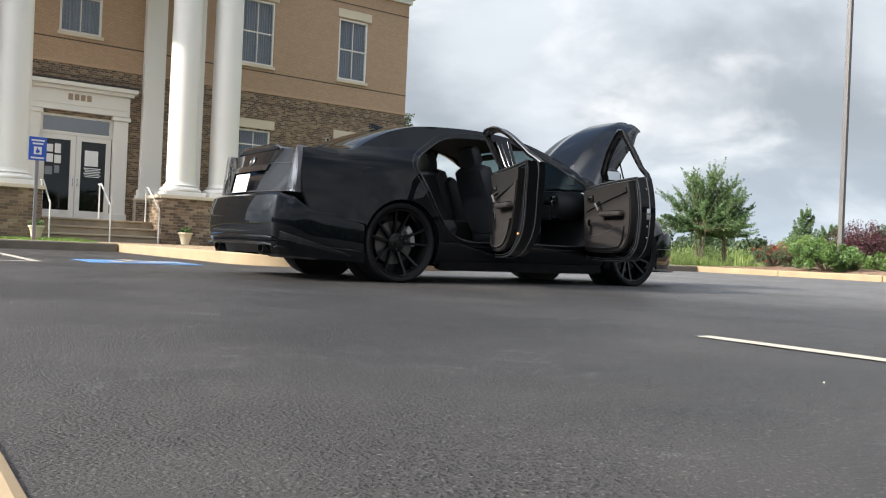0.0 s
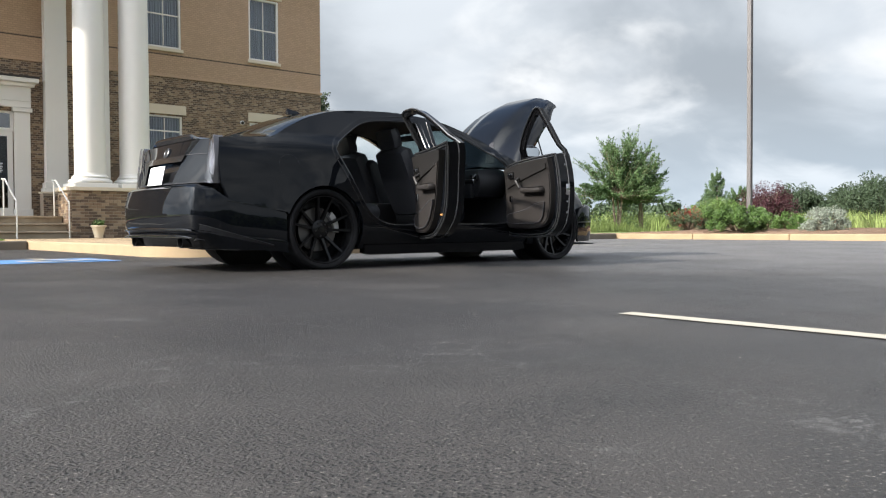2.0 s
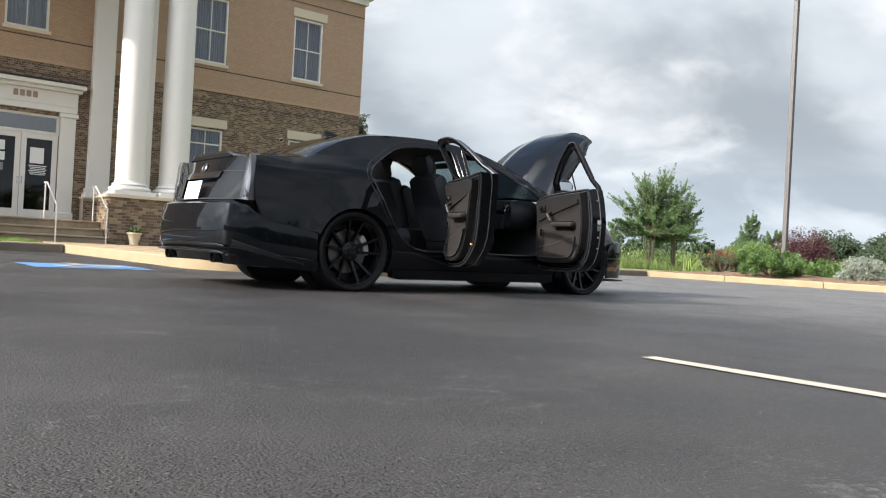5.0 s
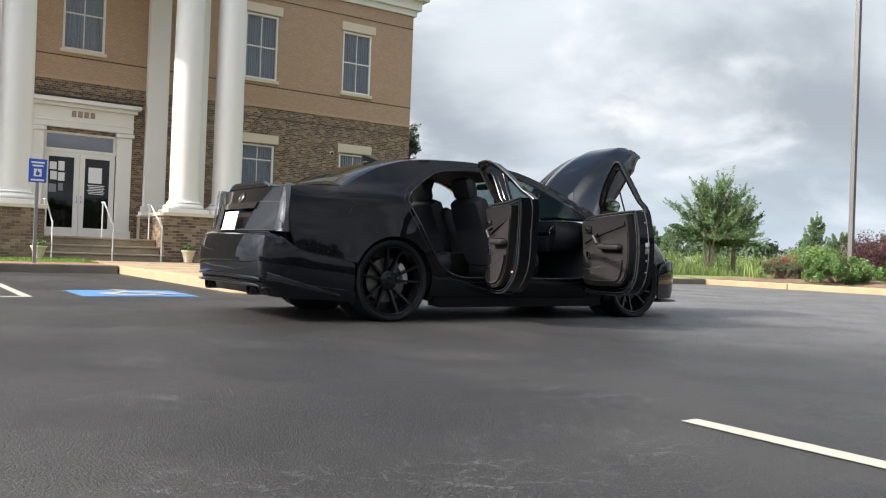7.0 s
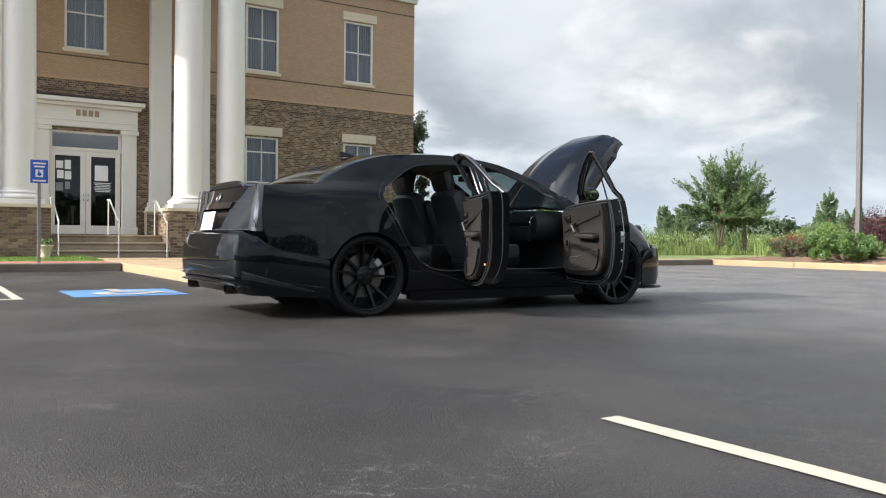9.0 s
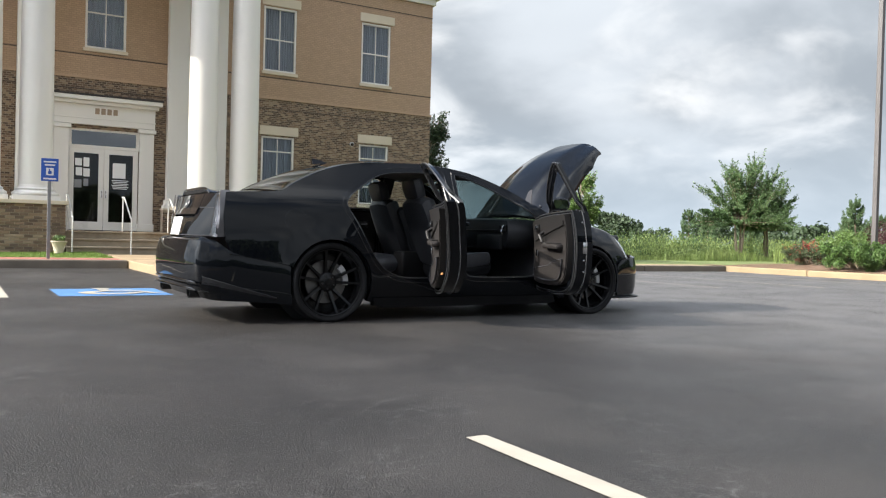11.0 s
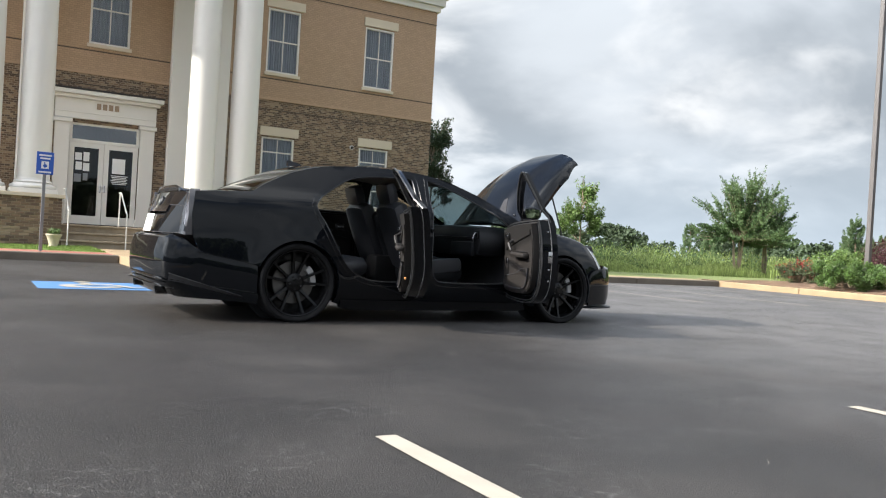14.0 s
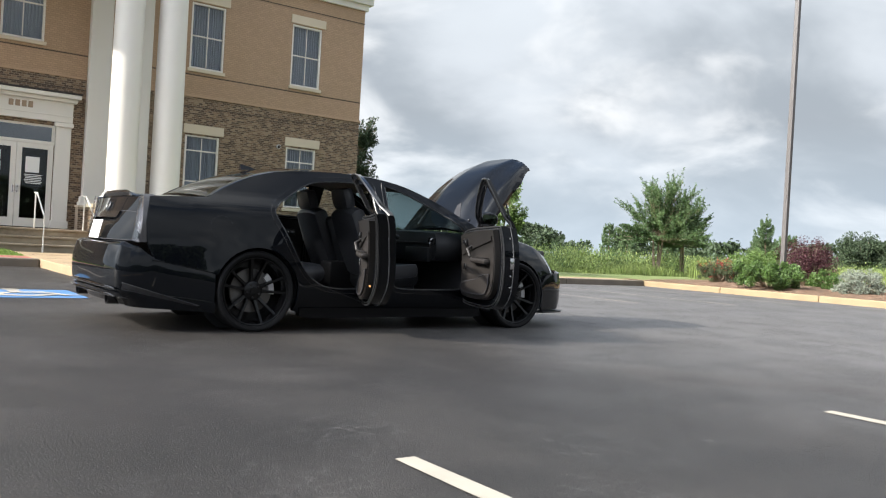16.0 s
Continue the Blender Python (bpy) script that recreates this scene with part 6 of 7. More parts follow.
for i in range(len(edge) - 1):
    for a, b in ((hi, hb), (lb, lo), (lo, hi), (hb, lb)):
        bm.faces.new((a[i], a[i + 1], b[i + 1], b[i]))
bmesh.ops.recalc_face_normals(bm, faces=bm.faces)
part("front_splitter", bm, M["car_trim"], car, "black front splitter lip")
part("grille", box(2.20, 2.24, -0.42, 0.42, 0.36, 0.78, 0.02), M["car_trim"], car)
for sign in (-1, 1):
    def hl(u, v, d=0.0, sign=sign):
        edge = 1.882 + (0.80 - v) * 0.565
        return (edge + u - d * 0.7, sign * (half_width(edge, v) - 0.004 - 0.55 * u - 2.2 * u * u - d * 0.7), v)
    lamp = part("headlamp", panel([(0.0, 0.802), (0.05, 0.800), (0.10, 0.70), (0.13, 0.56), (0.0, 0.545)], hl, lambda u, v: hl(u, v, 0.06), step=0.04), M["head_lens"], car, "pale upright headlamp", smooth=True)
    part("lamp_bezel", panel([(0.132, 0.56), (0.102, 0.70), (0.052, 0.80), (0.20, 0.78), (0.24, 0.56)], hl, lambda u, v: hl(u, v, 0.06), step=0.05), M["car_trim"], lamp, "black lamp bezel", smooth=True)

# hood, raised on its rear hinges
hood_poly = [(1.03, -0.70), (1.10, -0.735), (1.50, -0.70), (1.85, -0.655), (2.10, -0.56), (2.20, -0.36), (2.24, 0.0), (2.20, 0.36), (2.10, 0.56), (1.85, 0.655), (1.50, 0.70), (1.10, 0.735), (1.03, 0.70), (0.99, 0.0)]


def hood_z(x, y):
    d = (x - 1.0) / 1.22
    ridge = 0.045 * math.exp(-(max(0.0, abs(y) - 0.22) / 0.12) ** 2)
    edge = lerp_table(x, ((0.99, 0.69), (1.10, 0.735), (1.50, 0.70), (1.85, 0.655), (2.02, 0.61), (2.12, 0.55), (2.20, 0.38), (2.24, 0.05)))
    roll = 0.06 * max(0.0, (min(1.0, abs(y) / edge) - 0.90) / 0.10) ** 1.4 * min(1.0, max(0.0, (x - 1.0) / 0.3))
    return 0.955 - 0.075 * d - 0.10 * d ** 3 + 0.08 * 4 * d * (1 - d) * (1 - 0.6 * (abs(y) / 0.74) ** 2) + ridge * (1 - 0.3 * d) - 0.05 * (abs(y) / 0.72) ** 3 - roll


hinge = Vector((0.955, 0.0, 0.985))
hood = part("hood", panel(hood_poly, lambda x, y: (x - 1.0, y, hood_z(x, y) - 0.965), lambda x, y: (x - 1.0, y * 0.985, hood_z(x, y) - 1.0), step=0.035), M["car_paint"], car, "raised gloss black hood", smooth=True)
HOOD_UP = 51.5
hood_up = Matrix.Translation(hinge) @ Matrix.Rotation(radians(-HOOD_UP), 4, "Y")
hood.matrix_local = hood_up
part("hood_liner", panel([(1.12, -0.58), (1.8, -0.52), (2.02, -0.40), (2.08, 0.0), (2.02, 0.40), (1.8, 0.52), (1.12, 0.58)], lambda x, y: (x - 1.0, y, hood_z(x, y) - 1.003), lambda x, y: (x - 1.0, y, hood_z(x, y) - 1.02), step=0.1), M["car_trim"], hood, "black hood insulation")
for sign in (-1, 1):
    part("hood_scoop", panel([(1.05, 0.30), (1.30, 0.24), (1.34, 0.27), (1.08, 0.40)], lambda x, y, s=sign: (x - 1.0, s * y, hood_z(x, y) - 0.965 + 0.004), lambda x, y, s=sign: (x - 1.0, s * y, hood_z(x, y) - 0.98)), M["room_dark"], hood, "black hood vent")
    part("washer_nozzle", box(0.14, 0.16, sign * 0.5 - 0.012, sign * 0.5 + 0.012, hood_z(1.15, 0.5) - 0.97, hood_z(1.15, 0.5) - 0.952, 0.003), M["car_trim"], hood)
    s_top = hood_up @ Vector((0.62, sign * 0.62, hood_z(1.62, 0.62) - 1.0))
    part("hood_strut", rod((1.62, sign * 0.66, 0.80), s_top, 0.008), M["car_trim"], car, "thin black gas strut")
part("cowl", box(0.90, 1.06, -0.72, 0.72, 0.86, 0.93, 0.015), M["car_trim"], car)


# doors
def shrink(poly, d):
    """An outline moved inwards by d."""
    pts = [Vector(p) for p in poly]
    area = sum(a.x * b.y - b.x * a.y for a, b in zip(pts, pts[1:] + pts[:1]))
    out = []
    for i, p in enumerate(pts):
        e = (pts[(i + 1) % len(pts)] - pts[i - 1]).normalized()
        nrm = Vector((-e.y, e.x)) * (1 if area > 0 else -1)
        out.append(tuple(p + nrm * d))
    return out


FRONT_DOOR = dict(
    hinge=(0.905, 0.86), open=71,
    body=smooth_poly([(0.905, 0.94), (0.76, 0.985), (0.30, 1.015), (-0.17, 1.03), (-0.195, 0.78), (-0.185, 0.60), (-0.155, 0.45), (-0.09, 0.345), (0.03, 0.290), (0.25, 0.268), (0.78, 0.262), (0.87, 0.30), (0.905, 0.40)], 2, 60),
    frame=smooth_poly([(0.80, 0.97), (0.66, 1.075), (0.39, 1.25), (0.05, 1.405), (-0.07, 1.445), (-0.135, 1.435), (-0.165, 1.22), (-0.17, 1.02), (0.30, 1.005)], 1, 60),
    window=smooth_poly([(0.70, 0.995), (0.60, 1.075), (0.37, 1.22), (0.05, 1.367), (-0.05, 1.397), (-0.09, 1.36), (-0.12, 1.12), (-0.128, 1.045), (0.30, 1.03)], 1, 60),
    trim=smooth_poly([(0.83, 0.925), (0.30, 0.985), (-0.10, 0.995), (-0.115, 0.74), (-0.105, 0.60), (-0.08, 0.49), (-0.02, 0.41), (0.08, 0.365), (0.30, 0.345), (0.72, 0.34), (0.80, 0.375), (0.83, 0.47)], 2, 60),
)
REAR_DOOR = dict(
    hinge=(-0.205, 0.875), open=65,
    body=smooth_poly([(-0.20, 1.03), (-0.60, 1.035), (-1.0, 1.04), (-1.36, 1.055), (-1.33, 0.98), (-1.235, 0.84), (-1.165, 0.70), (-1.07, 0.50), (-0.95, 0.36), (-0.78, 0.275), (-0.30, 0.245), (-0.22, 0.29), (-0.20, 0.42)], 2, 60),
    frame=smooth_poly([(-0.20, 1.02), (-0.21, 1.36), (-0.25, 1.405), (-0.50, 1.405), (-0.72, 1.39), (-0.92, 1.335), (-1.12, 1.23), (-1.37, 1.05), (-1.0, 1.03)], 1, 60),
    window=smooth_poly([(-0.245, 1.045), (-0.255, 1.33), (-0.29, 1.36), (-0.50, 1.362), (-0.71, 1.345), (-0.89, 1.295), (-1.08, 1.19), (-1.24, 1.075), (-1.0, 1.05)], 1, 60),
    trim=smooth_poly([(-0.27, 0.995), (-0.6, 1.0), (-1.0, 1.005), (-1.25, 1.0), (-1.12, 0.83), (-1.05, 0.70), (-0.96, 0.52), (-0.87, 0.40), (-0.74, 0.32), (-0.36, 0.30), (-0.29, 0.34), (-0.27, 0.45)], 2, 60),
)


def build_door(spec, sign, angle, front):
    hx, hy = spec["hinge"]
    sh = (hx, sign * hy, 0)
    out = lambda d: side_map(sign, d, sh)
    top = max(p[1] for p in spec["body"])
    glassed = lambda d: (lambda x, z: (x - hx, sign * (half_width(x, z) - d) - sign * hy, z))
    ob = part("front_door" if front else "rear_door", panel(spec["body"], out(0.0), out(0.15)), M["car_paint"], car, "gloss black door" if sign > 0 else "opened gloss black door", smooth=True)
    swing = Matrix.Rotation(radians(-sign * angle), 4, "Z")
    carry = swing @ Vector((0, sign * ((-0.025 if front else -0.045) if angle else 0.0), 0))
    ob.matrix_local = Matrix.Translation((hx + carry.x, sign * hy + carry.y, 0.0)) @ swing @ Matrix.Rotation(radians(-1.2 if angle else 0), 4, "Y")
    part("window_frame", panel(spec["frame"], out(0.002), out(0.038), [spec["window"]], 0.04), M["car_gloss"], ob, "black window frame", smooth=True)
    if angle == 0:
        part("window_glass", panel(spec["window"], out(0.02), out(0.026), step=0.08), M["clear_glass"], ob, "clear side glass", smooth=True)
    part("frame_seal", loop_tube(spec["frame"], out(0.040), 0.008), M["seal"], ob)
    part("door_seal", loop_tube(shrink(spec["body"], 0.022), out(0.153), 0.006), M["seal"], ob, "black rubber seal")
    # this loop carries the painted highlight of the edge rubber
    part("edge_seal", loop_tube(shrink(spec["body"], -0.001), out(0.055), 0.005), M["edge_highlight"], ob)
    part("edge_seal", loop_tube(shrink(spec["body"], 0.0), out(0.145), 0.008), M["seal"], ob)
    part("inner_trim", panel(spec["trim"], out(0.200), out(0.145), step=0.05), M["trim_dark"], ob, "dark upper door trim", smooth=True)
    lowtrim = [p for p in shrink(spec["trim"], 0.012) if p[1] < 0.915]
    part("trim_insert", panel(lowtrim, out(0.208), out(0.190), step=0.05), M["trim_brown"], ob, "taupe leather door insert", smooth=True)
    xs = [p[0] for p in spec["trim"]]
    x0, x1 = min(xs), max(xs)
    cx = (x0 + x1) / 2
    iy = lambda x, z, d: sign * (half_width(x, z) - d - hy)

    def pad(name, xa, xb, za, zb, d0, d1, mat, label="", bevel=0.02):
        xm, zm = (xa + xb) / 2, (za + zb) / 2
        if d0 > 0.1:
            d0, d1 = d0 + 0.05, d1 + 0.05
        ya, yb = sorted((iy(xm, zm, d0), iy(xm, zm, d1)))
        return part(name, box(xa - hx, xb - hx, ya, yb, za, zb, bevel), mat, ob, label, smooth=True)

    w = x1 - x0
    a = x0 + (0.10 if front else 0.22) * w
    pad("armrest", a, a + 0.44 * w, 0.685, 0.735, 0.15, 0.225, M["trim_brown"], "taupe padded armrest", 0.022)
    pad("armrest_top", a + 0.02, a + 0.40 * w, 0.7355, 0.742, 0.165, 0.215, M["trim_dark"], "", 0.003)
    h0 = a + 0.43 * w
    part("pull_handle", tube([(h0 - hx, iy(h0, 0.7, 0.21), 0.70), (h0 - hx + 0.02, iy(h0, 0.75, 0.26), 0.74), (h0 - hx + 0.07, iy(h0, 0.8, 0.265), 0.80), (h0 - hx + 0.10, iy(h0, 0.83, 0.205), 0.835)], 0.016), M["trim_dark"], ob, "dark pull handle", smooth=True)
    hb = x1 - (0.18 if front else 0.16) * w
    pad("handle_bezel", hb - 0.05, hb + 0.06, 0.835, 0.90, 0.155, 0.166, M["dark_chrome"], "smoked metal handle bezel", 0.004)
    pad("door_handle", hb - 0.03, hb + 0.045, 0.855, 0.882, 0.166, 0.178, M["chrome"], "chrome inner handle", 0.004)
    sp = x1 - (0.17 if front else 0.15) * w
    grille = part("speaker_grille", turned([(0.075, 0), (0.075, 0.006), (0.066, 0.010), (0.0001, 0.012)], 28), M["trim_dark"], ob, "round speaker grille", smooth=True)
    grille.matrix_local = Matrix.Translation((sp - hx, iy(sp, 0.58, 0.207), 0.58)) @ Matrix.Rotation(radians(-90 * sign), 4, "X")
    pad("lock_switch", sp - 0.02, sp + 0.03, 0.60, 0.66, 0.160, 0.176, M["chrome"], "small bright switch plate", 0.004)
    # a sweeping band under the sill, and a curved pocket with a dark lip
    if front:
        band = [(x1 - 0.06, 0.775), (x1 - 0.34 * w, 0.845), (x0 + 0.30 * w, 0.905), (x0 + 0.05 * w, 0.945), (x0 + 0.05 * w, 0.905), (x0 + 0.30 * w, 0.862), (x1 - 0.34 * w, 0.80), (x1 - 0.06, 0.735)]
        pocket = [(x0 + 0.10 * w, 0.60), (x0 + 0.28 * w, 0.585), (x0 + 0.50 * w, 0.52), (x1 - 0.10 * w, 0.485), (x1 - 0.06 * w, 0.43), (x1 - 0.10 * w, 0.385), (x0 + 0.24 * w, 0.395), (x0 + 0.13 * w, 0.45)]
    else:
        band = [(x1 - 0.04, 0.79), (x1 - 0.34 * w, 0.85), (x0 + 0.22 * w, 0.915), (x0 + 0.16 * w, 0.885), (x1 - 0.34 * w, 0.81), (x1 - 0.04, 0.75)]
        pocket = [(x0 + 0.27 * w, 0.60), (x0 + 0.45 * w, 0.585), (x0 + 0.62 * w, 0.52), (x1 - 0.06 * w, 0.475), (x1 - 0.05 * w, 0.40), (x1 - 0.10 * w, 0.345), (x0 + 0.55 * w, 0.355), (x0 + 0.40 * w, 0.43)]
    part("trim_band", panel(smooth_poly(band, 2, 75), out(0.213), out(0.195), step=0.04), M["trim_dark"], ob, "dark sweeping trim band", smooth=True)
    pocket = smooth_poly(pocket, 2, 80)
    part("map_pocket", panel(pocket, out(0.224), out(0.20), step=0.05), M["trim_brown"], ob, "taupe map pocket", smooth=True)
    part("pocket_lip", loop_tube(pocket, out(0.223), 0.005), M["room_dark"], ob)
    # latch on the free edge, reflector, outer handle
    if front:
        pad("latch", -0.196, -0.186, 0.66, 0.76, 0.05, 0.09, M["chrome"], "steel latch", 0.003)
    else:
        pad("latch", -1.135, -1.125, 0.735, 0.80, 0.04, 0.08, M["chrome"], "steel latch", 0.003)
    if not front:
        pad("door_reflector", x0 + 0.06, x0 + 0.09, 0.465, 0.482, 0.15, 0.166, M["amber"], "amber door reflector", 0.003)
    for bx, bz in ((-0.192, 0.93), (-0.194, 0.60), (-0.190, 0.50)) if front else ((-1.262, 0.95), (-1.168, 0.80), (-1.075, 0.60)):
        pad("edge_bolt", bx - 0.006, bx + 0.004, bz - 0.008, bz + 0.008, 0.075, 0.091, M["chrome"], "small bright bolt", 0.002)
    pad("outer_handle", x0 + 0.04, x0 + 0.26, 0.865, 0.895, -0.035, -0.012, M["car_paint"], "", 0.01)
    if front:
        # wing mirror at the front corner of the window
        mx, my = 0.66, sign * 0.035
        part("mirror_arm", box(mx - hx - 0.03, mx - hx + 0.05, min(my, -sign * 0.05), max(my, -sign * 0.05), 1.02, 1.05, 0.01), M["car_gloss"], ob)
        bm = bmesh.new()
        bmesh.ops.create_uvsphere(bm, u_segments=20, v_segments=12, radius=1.0)
        for v in bm.verts:
            v.co = (v.co.x * 0.070 + (0.02 if v.co.x > 0 else 0.03), v.co.y * 0.108, v.co.z * 0.074)
            if v.co.x < -0.015:
                v.co.x = -0.015
        mirror = part("mirror_housing", bm, M["car_paint"], ob, "gloss black wing mirror", smooth=True)
        mirror.location = (mx - hx, my, 1.10)
        part("mirror_glass", box(-0.022, -0.018, -0.072, 0.072, -0.042, 0.042, 0.0), M["mirror"], ob, "wing mirror glass").matrix_local = Matrix.Translation((mx - hx, my, 1.10)) @ Matrix.Rotation(radians(1.0), 4, "Y")
    return ob


for spec, is_front in ((FRONT_DOOR, True), (REAR_DOOR, False)):
    build_door(spec, -1, spec["open"], is_front)
    build_door(spec, 1, 0, is_front)
for hole in (REAR_HOLE, FRONT_HOLE):
    part("aperture_flange", loop_tube(shrink(hole, -0.034), side_map(-1, 0.001), 0.0045), M["car_gloss"], car, "gloss black flange round the opening", smooth=True)
    part("aperture_seal", loop_tube(shrink(hole, 0.006), side_map(-1, 0.012), 0.009), M["seal"], car, "black rubber door opening seal")
# inner side of the sill and pillars
for sign in (-1, 1):
    part("pillar_trim", panel([(-0.27, 0.30), (-0.10, 0.30), (-0.12, 1.36), (-0.24, 1.36)], side_map(sign, 0.05), side_map(sign, 0.10)), M["trim_dark"], car)
    part("quarter_trim", panel([(-1.75, 0.78), (-1.24, 0.78), (-1.25, 0.88), (-1.39, 1.02), (-1.14, 1.22), (-0.92, 1.33), (-1.3, 1.33), (-1.7, 1.1)], side_map(sign, 0.06), side_map(sign, 0.09)), M["trim_dark"], car)
    part("sill_plate", box(-0.98, -0.28, sign * 0.80 - 0.05, sign * 0.80 + 0.05, 0.335, 0.348, 0.004), M["car_trim"], car)


# seats and cabin
def cushion(sx, sy, sz, bulge=0.06, cuts=5):
    bm = bmesh.new()
    bmesh.ops.create_cube(bm, size=1.0)
    bmesh.ops.subdivide_edges(bm, edges=bm.edges[:], cuts=cuts, use_grid_fill=True)
    for v in bm.verts:
        p = v.co * 2
        q = Vector((p.x * math.sqrt(1 - p.y ** 2 / 2.6 - p.z ** 2 / 2.6 + p.y ** 2 * p.z ** 2 / 5), p.y * math.sqrt(1 - p.x ** 2 / 2.6 - p.z ** 2 / 2.6 + p.x ** 2 * p.z ** 2 / 5), p.z * math.sqrt(1 - p.x ** 2 / 2.6 - p.y ** 2 / 2.6 + p.x ** 2 * p.y ** 2 / 5)))
        q = p.lerp(q, 0.55)
        v.co = (q.x * sx / 2 * 1.1, q.y * sy / 2 * 1.1, q.z * sz / 2 * 1.1)
    return bm


def place(ob, x, y, z, tilt=0.0):
    ob.matrix_local = Matrix.Translation((x, y, z)) @ Matrix.Rotation(radians(tilt), 4, "Y")
    return ob


def front_seat(y):
    seat = part("front_seat", cushion(0.52, 0.50, 0.17), M["cabin_black"], car, "black leather front seat", smooth=True)
    place(seat, 0.12, y, 0.46, -6)
    for dy in (-0.23, 0.23):
        place(part("seat_bolster", cushion(0.46, 0.09, 0.13), M["leather"], seat, smooth=True), 0.0, dy, 0.07)
        place(part("back_bolster", cushion(0.12, 0.10, 0.50), M["leather"], seat, smooth=True), -0.235, dy, 0.36, -16)
    place(part("seat_back", cushion(0.15, 0.46, 0.66), M["leather"], seat, smooth=True), -0.31, 0, 0.38, -16)
    place(part("headrest", cushion(0.10, 0.27, 0.19), M["leather"], seat, smooth=True), -0.43, 0, 0.80, -12)
    for dy in (-0.06, 0.06):
        part("headrest_post", rod((-0.40, dy, 0.64), (-0.43, dy, 0.76), 0.007), M["chrome"], seat)
    place(part("seat_base", box(-0.22, 0.22, -0.22, 0.22, -0.20, -0.05, 0.02), M["cabin_black"], seat), 0, 0, 0)


front_seat(-0.38)
front_seat(0.38)
bench = part("rear_bench", cushion(0.55, 1.26, 0.18), M["leather"], car, "black leather rear bench", smooth=True)
place(bench, -0.93, 0, 0.47, -6)
place(part("bench_back", cushion(0.15, 1.24, 0.62), M["leather"], bench, smooth=True), -0.32, 0, 0.34, -24)
for dy in (-0.36, 0.36):
    place(part("rear_headrest", cushion(0.10, 0.27, 0.17), M["leather"], bench, smooth=True), -0.48, dy, 0.72, -18)
part("parcel_shelf", box(-1.90, -1.42, -0.62, 0.62, 1.0, 1.03, 0.01), M["carpet"], car)
dash = part("dashboard", cushion(0.42, 1.44, 0.30), M["cabin_black"], car, "black moulded dashboard", smooth=True)
place(dash, 0.72, 0, 0.80)
part("glove_box", box(-0.24, -0.18, -0.60, -0.18, -0.16, -0.01, 0.02), M["cabin_black"], dash, smooth=True)
part("dash_strip", box(-0.235, -0.222, -0.66, 0.66, 0.02, 0.04, 0.004), M["dark_chrome"], dash, "bright dash strip")
part("air_vent", box(-0.23, -0.20, -0.68, -0.58, 0.02, 0.09, 0.01), M["car_gloss"], dash)
part("dash_end_trim", tube([(0.47, -0.66, 0.79), (0.452, -0.665, 0.825), (0.46, -0.665, 0.86), (0.485, -0.66, 0.885)], 0.007), M["chrome"], car, "thin chrome arc at the dashboard end", smooth=True)
part("centre_console", box(-0.35, 0.62, -0.12, 0.12, 0.30, 0.60, 0.04), M["trim_dark"], car, smooth=True)
bm = bmesh.new()
wheel_pts = [(0.185 * math.cos(2 * math.pi * k / 28), 0.185 * math.sin(2 * math.pi * k / 28)) for k in range(28)]
steer = part("steering_wheel", loop_tube([(a, b) for a, b in wheel_pts], lambda a, b: (0.0, a, b), 0.016, 8), M["leather"], car, "black leather steering wheel", smooth=True)
place(steer, 0.42, 0.38, 0.85, 24)
part("steering_hub", cushion(0.05, 0.14, 0.12), M["car_trim"], steer, smooth=True)
for a in (0, 180, 270):
    part("steering_spoke", rod((0, 0.05 * math.cos(radians(a)), 0.05 * math.sin(radians(a))), (0, 0.18 * math.cos(radians(a)), 0.18 * math.sin(radians(a))), 0.012), M["car_trim"], steer)
part("rear_view_mirror", box(0.12, 0.15, -0.12, 0.12, 1.25, 1.31, 0.012), M["car_trim"], car)


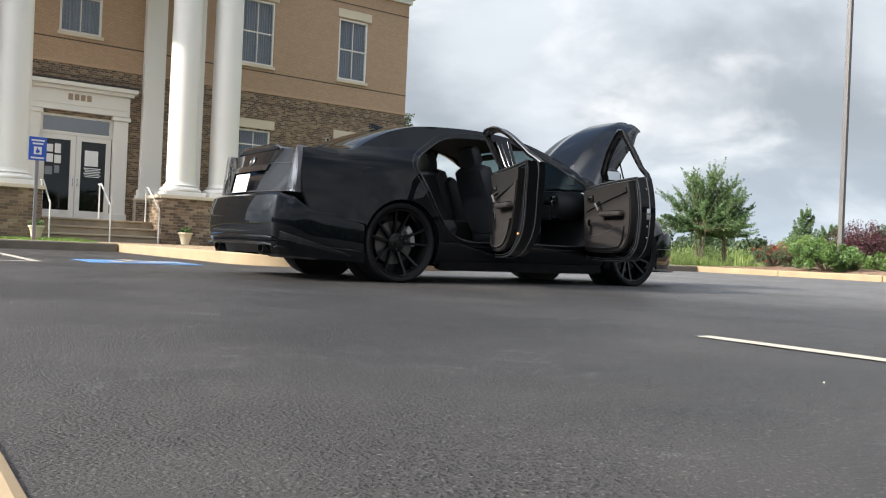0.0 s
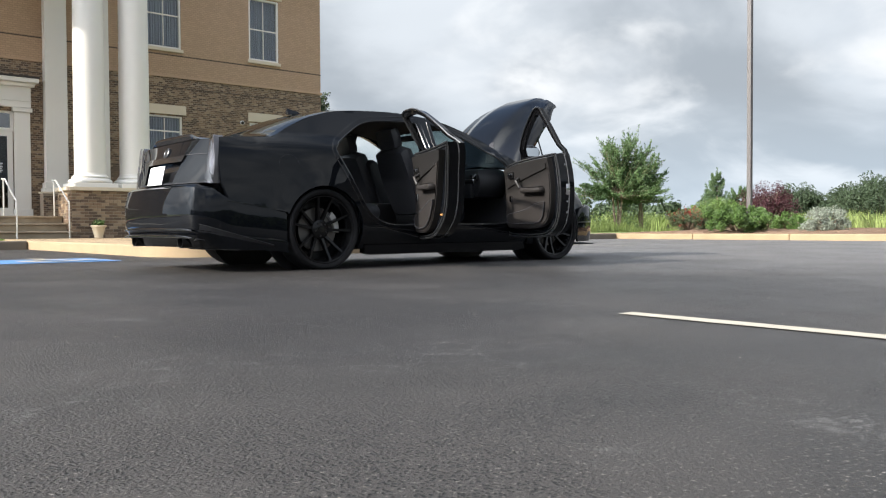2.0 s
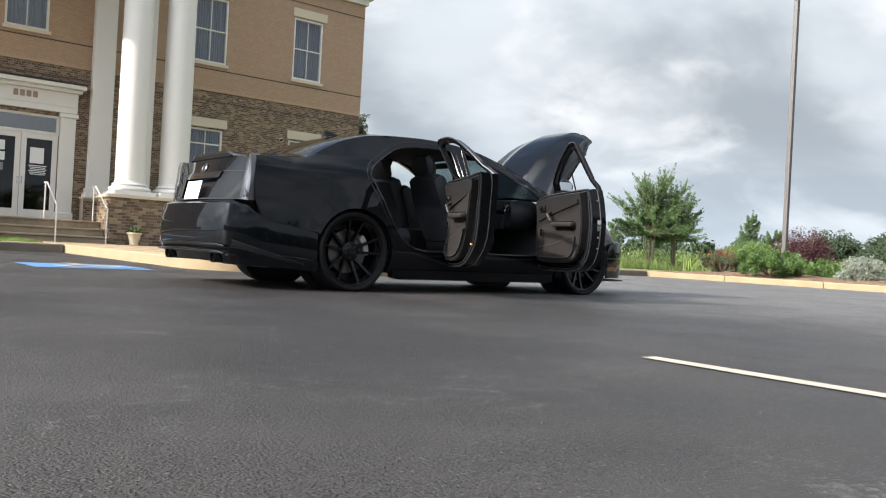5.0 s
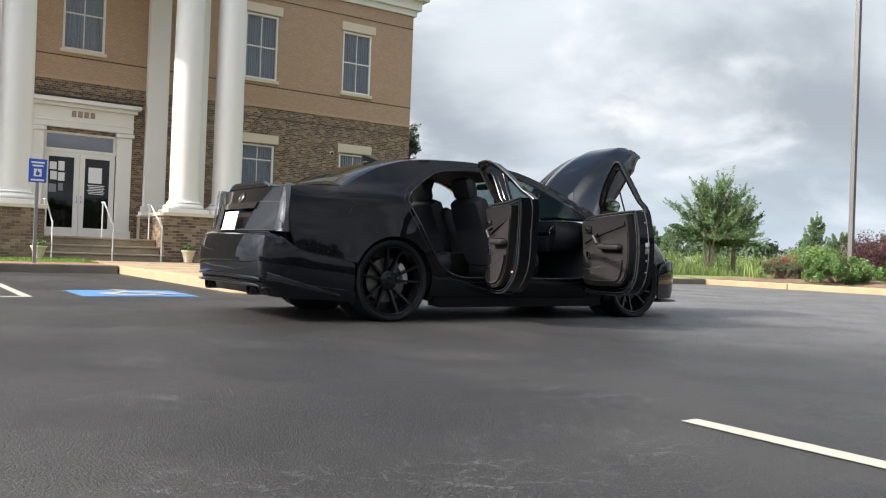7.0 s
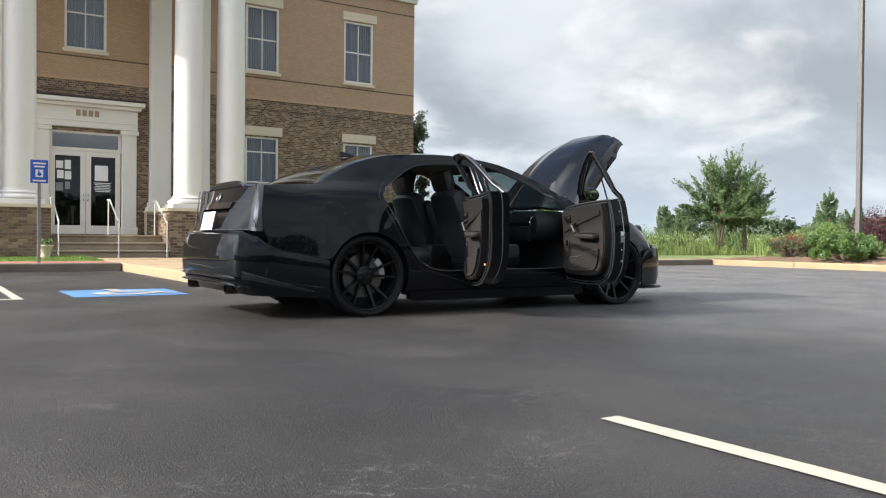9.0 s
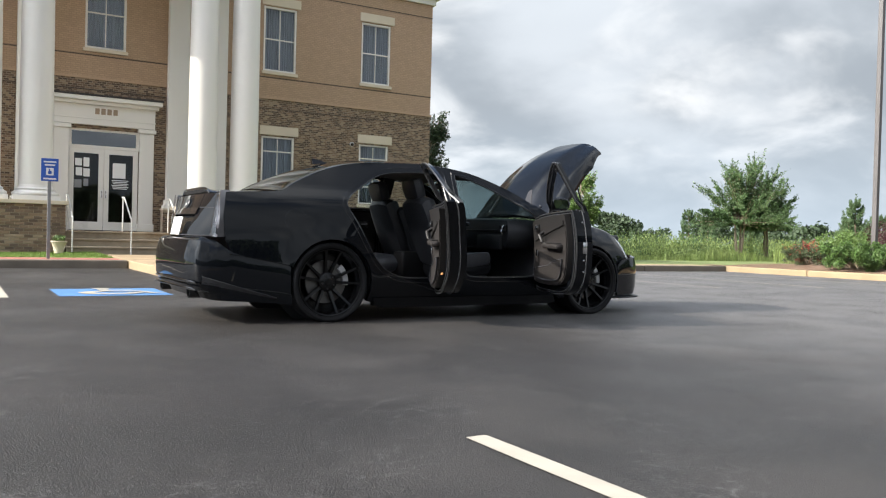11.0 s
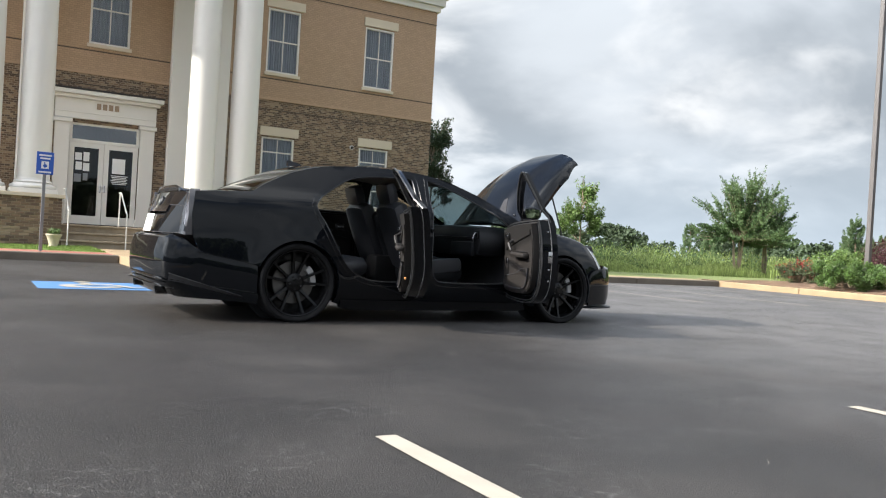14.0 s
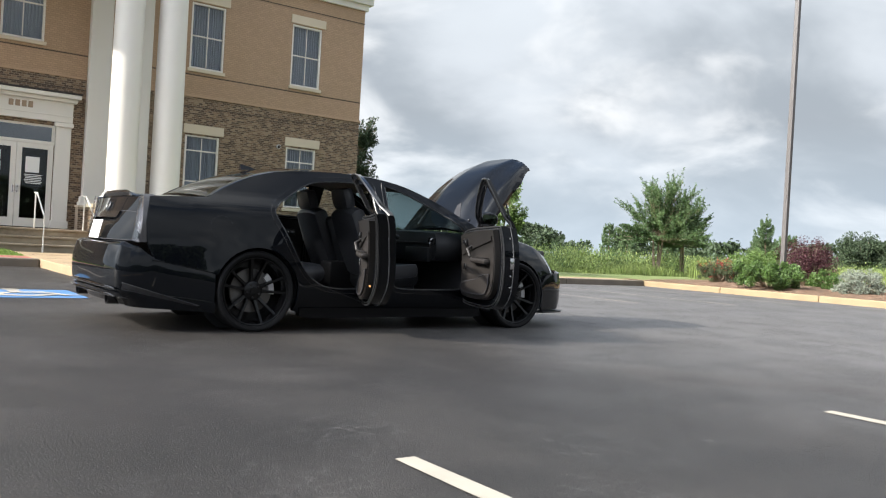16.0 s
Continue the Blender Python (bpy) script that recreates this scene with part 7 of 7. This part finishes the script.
# wheels
def wheel(x, y, sign, turn, steer_angle=0.0):
    w = part("wheel", turned([(0.282, -0.115), (0.282, -0.10), (0.258, -0.08), (0.250, 0.0), (0.258, 0.075), (0.274, 0.098), (0.276, 0.110), (0.286, 0.114), (0.292, 0.106), (0.292, 0.09), (0.266, 0.07), (0.262, 0.0), (0.266, -0.09)], 48), M["rim"], car, "satin black twin-spoke wheel", smooth=True)
    w.matrix_local = Matrix.Translation((x, y, 0.338)) @ Matrix.Rotation(radians(steer_angle), 4, "Z") @ Matrix.Rotation(radians(90 if sign < 0 else -90), 4, "X") @ Matrix.Rotation(radians(turn), 4, "Z")
    prof = [(0.284, -0.115), (0.305, -0.132), (0.322, -0.134), (0.338, -0.122), (0.3445, -0.10), (0.3455, -0.05), (0.3455, 0.05), (0.3445, 0.10), (0.338, 0.122), (0.322, 0.134), (0.308, 0.132), (0.296, 0.124), (0.290, 0.108)]
    bm = bmesh.new()
    n = 64
    rings = [[bm.verts.new((r * math.cos(2 * math.pi * k / n), r * math.sin(2 * math.pi * k / n), z)) for k in range(n)] for r, z in prof]
    for p, q in zip(rings, rings[1:]):
        for k in range(n):
            bm.faces.new((p[k], p[(k + 1) % n], q[(k + 1) % n], q[k]))
    bmesh.ops.recalc_face_normals(bm, faces=bm.faces)
    part("tyre", bm, M["rubber"], w, "low-profile black tyre", smooth=True)
    part("wheel_hub", turned([(0.085, 0.02), (0.08, 0.05), (0.06, 0.062), (0.032, 0.064), (0.028, 0.070), (0.0001, 0.071)], 32), M["rim"], w, smooth=True)
    for k in range(5):
        a = 2 * math.pi * k / 5
        for d in (-1, 1):
            bm = bmesh.new()
            sec = []
            for i, (r, off, z, wd, th) in enumerate(((0.045, 0.010, 0.036, 0.024, 0.034), (0.085, 0.020, 0.046, 0.018, 0.036), (0.12, 0.030, 0.054, 0.0145, 0.036), (0.19, 0.048, 0.070, 0.0135, 0.034), (0.25, 0.064, 0.090, 0.0140, 0.034), (0.282, 0.076, 0.102, 0.019, 0.026))):
                c, s = math.cos(a), math.sin(a)
                ring = []
                for dw, dz in ((-wd, -th), (wd, -th), (wd * 0.75, 0), (-wd * 0.75, 0)):
                    u, v = r, d * off + dw
                    ring.append(bm.verts.new((u * c - v * s, u * s + v * c, z + dz)))
                sec.append(ring)
            for p, q in zip(sec, sec[1:]):
                for j in range(4):
                    bm.faces.new((p[j], p[(j + 1) % 4], q[(j + 1) % 4], q[j]))
            bm.faces.new(sec[0])
            bm.faces.new(list(reversed(sec[-1])))
            bmesh.ops.recalc_face_normals(bm, faces=bm.faces)
            part("spoke", bm, M["rim"], w)
        part("wheel_bolt", rod((0.055 * math.cos(a + 0.6), 0.055 * math.sin(a + 0.6), 0.05), (0.055 * math.cos(a + 0.6), 0.055 * math.sin(a + 0.6), 0.068), 0.009, n=6), M["dark_chrome"], w)
    part("brake_disc", turned([(0.09, 0.0), (0.185, 0.0), (0.187, -0.002), (0.187, -0.028), (0.09, -0.03)], 48), M["disc"], w, "grey steel brake disc", smooth=True)
    cal = bmesh.new()
    sec = []
    for i in range(9):
        a = radians(20 - turn - 28 + 56 * i / 8)
        sec.append([cal.verts.new((r * math.cos(a), r * math.sin(a), z)) for r, z in ((0.145, 0.004), (0.20, 0.004), (0.20, 0.026), (0.15, 0.030))])
    for p, q in zip(sec, sec[1:]):
        for j in range(4):
            cal.faces.new((p[j], p[(j + 1) % 4], q[(j + 1) % 4], q[j]))
    cal.faces.new(sec[0])
    cal.faces.new(list(reversed(sec[-1])))
    bmesh.ops.recalc_face_normals(cal, faces=cal.faces)
    part("brake_caliper", cal, M["caliper"], w, "silver brake caliper")


wheel(-1.44, -0.765, -1, 12)
wheel(1.44, -0.765, -1, 40, 0)
wheel(-1.44, 0.765, 1, 25)
wheel(1.44, 0.765, 1, 50, 0)


# ---- single bricks of the piers ----
lay_bricks(p2, brick_cells(0.62, 2.95, 0.15, 1.27, [], 0.190, 0.070, seed=8), lambda u, v, w: (u, 13.456 + 0.004 - w, v), 0)
lay_bricks(p2, brick_cells(13.46, 14.55, 0.15, 1.27, [], 0.203, 0.075, seed=9), lambda u, v, w: (0.626 + 0.004 - w, u, v), 1)
lay_bricks(p1, brick_cells(-4.3, -2.02, 0.15, 1.27, [], 0.190, 0.070, seed=10), lambda u, v, w: (u, 13.456 + 0.004 - w, v), 0)
lay_bricks(p1, brick_cells(13.46, 14.55, 0.15, 1.27, [], 0.203, 0.075, seed=12), lambda u, v, w: (-2.026 - 0.004 + w, u, v), 1)
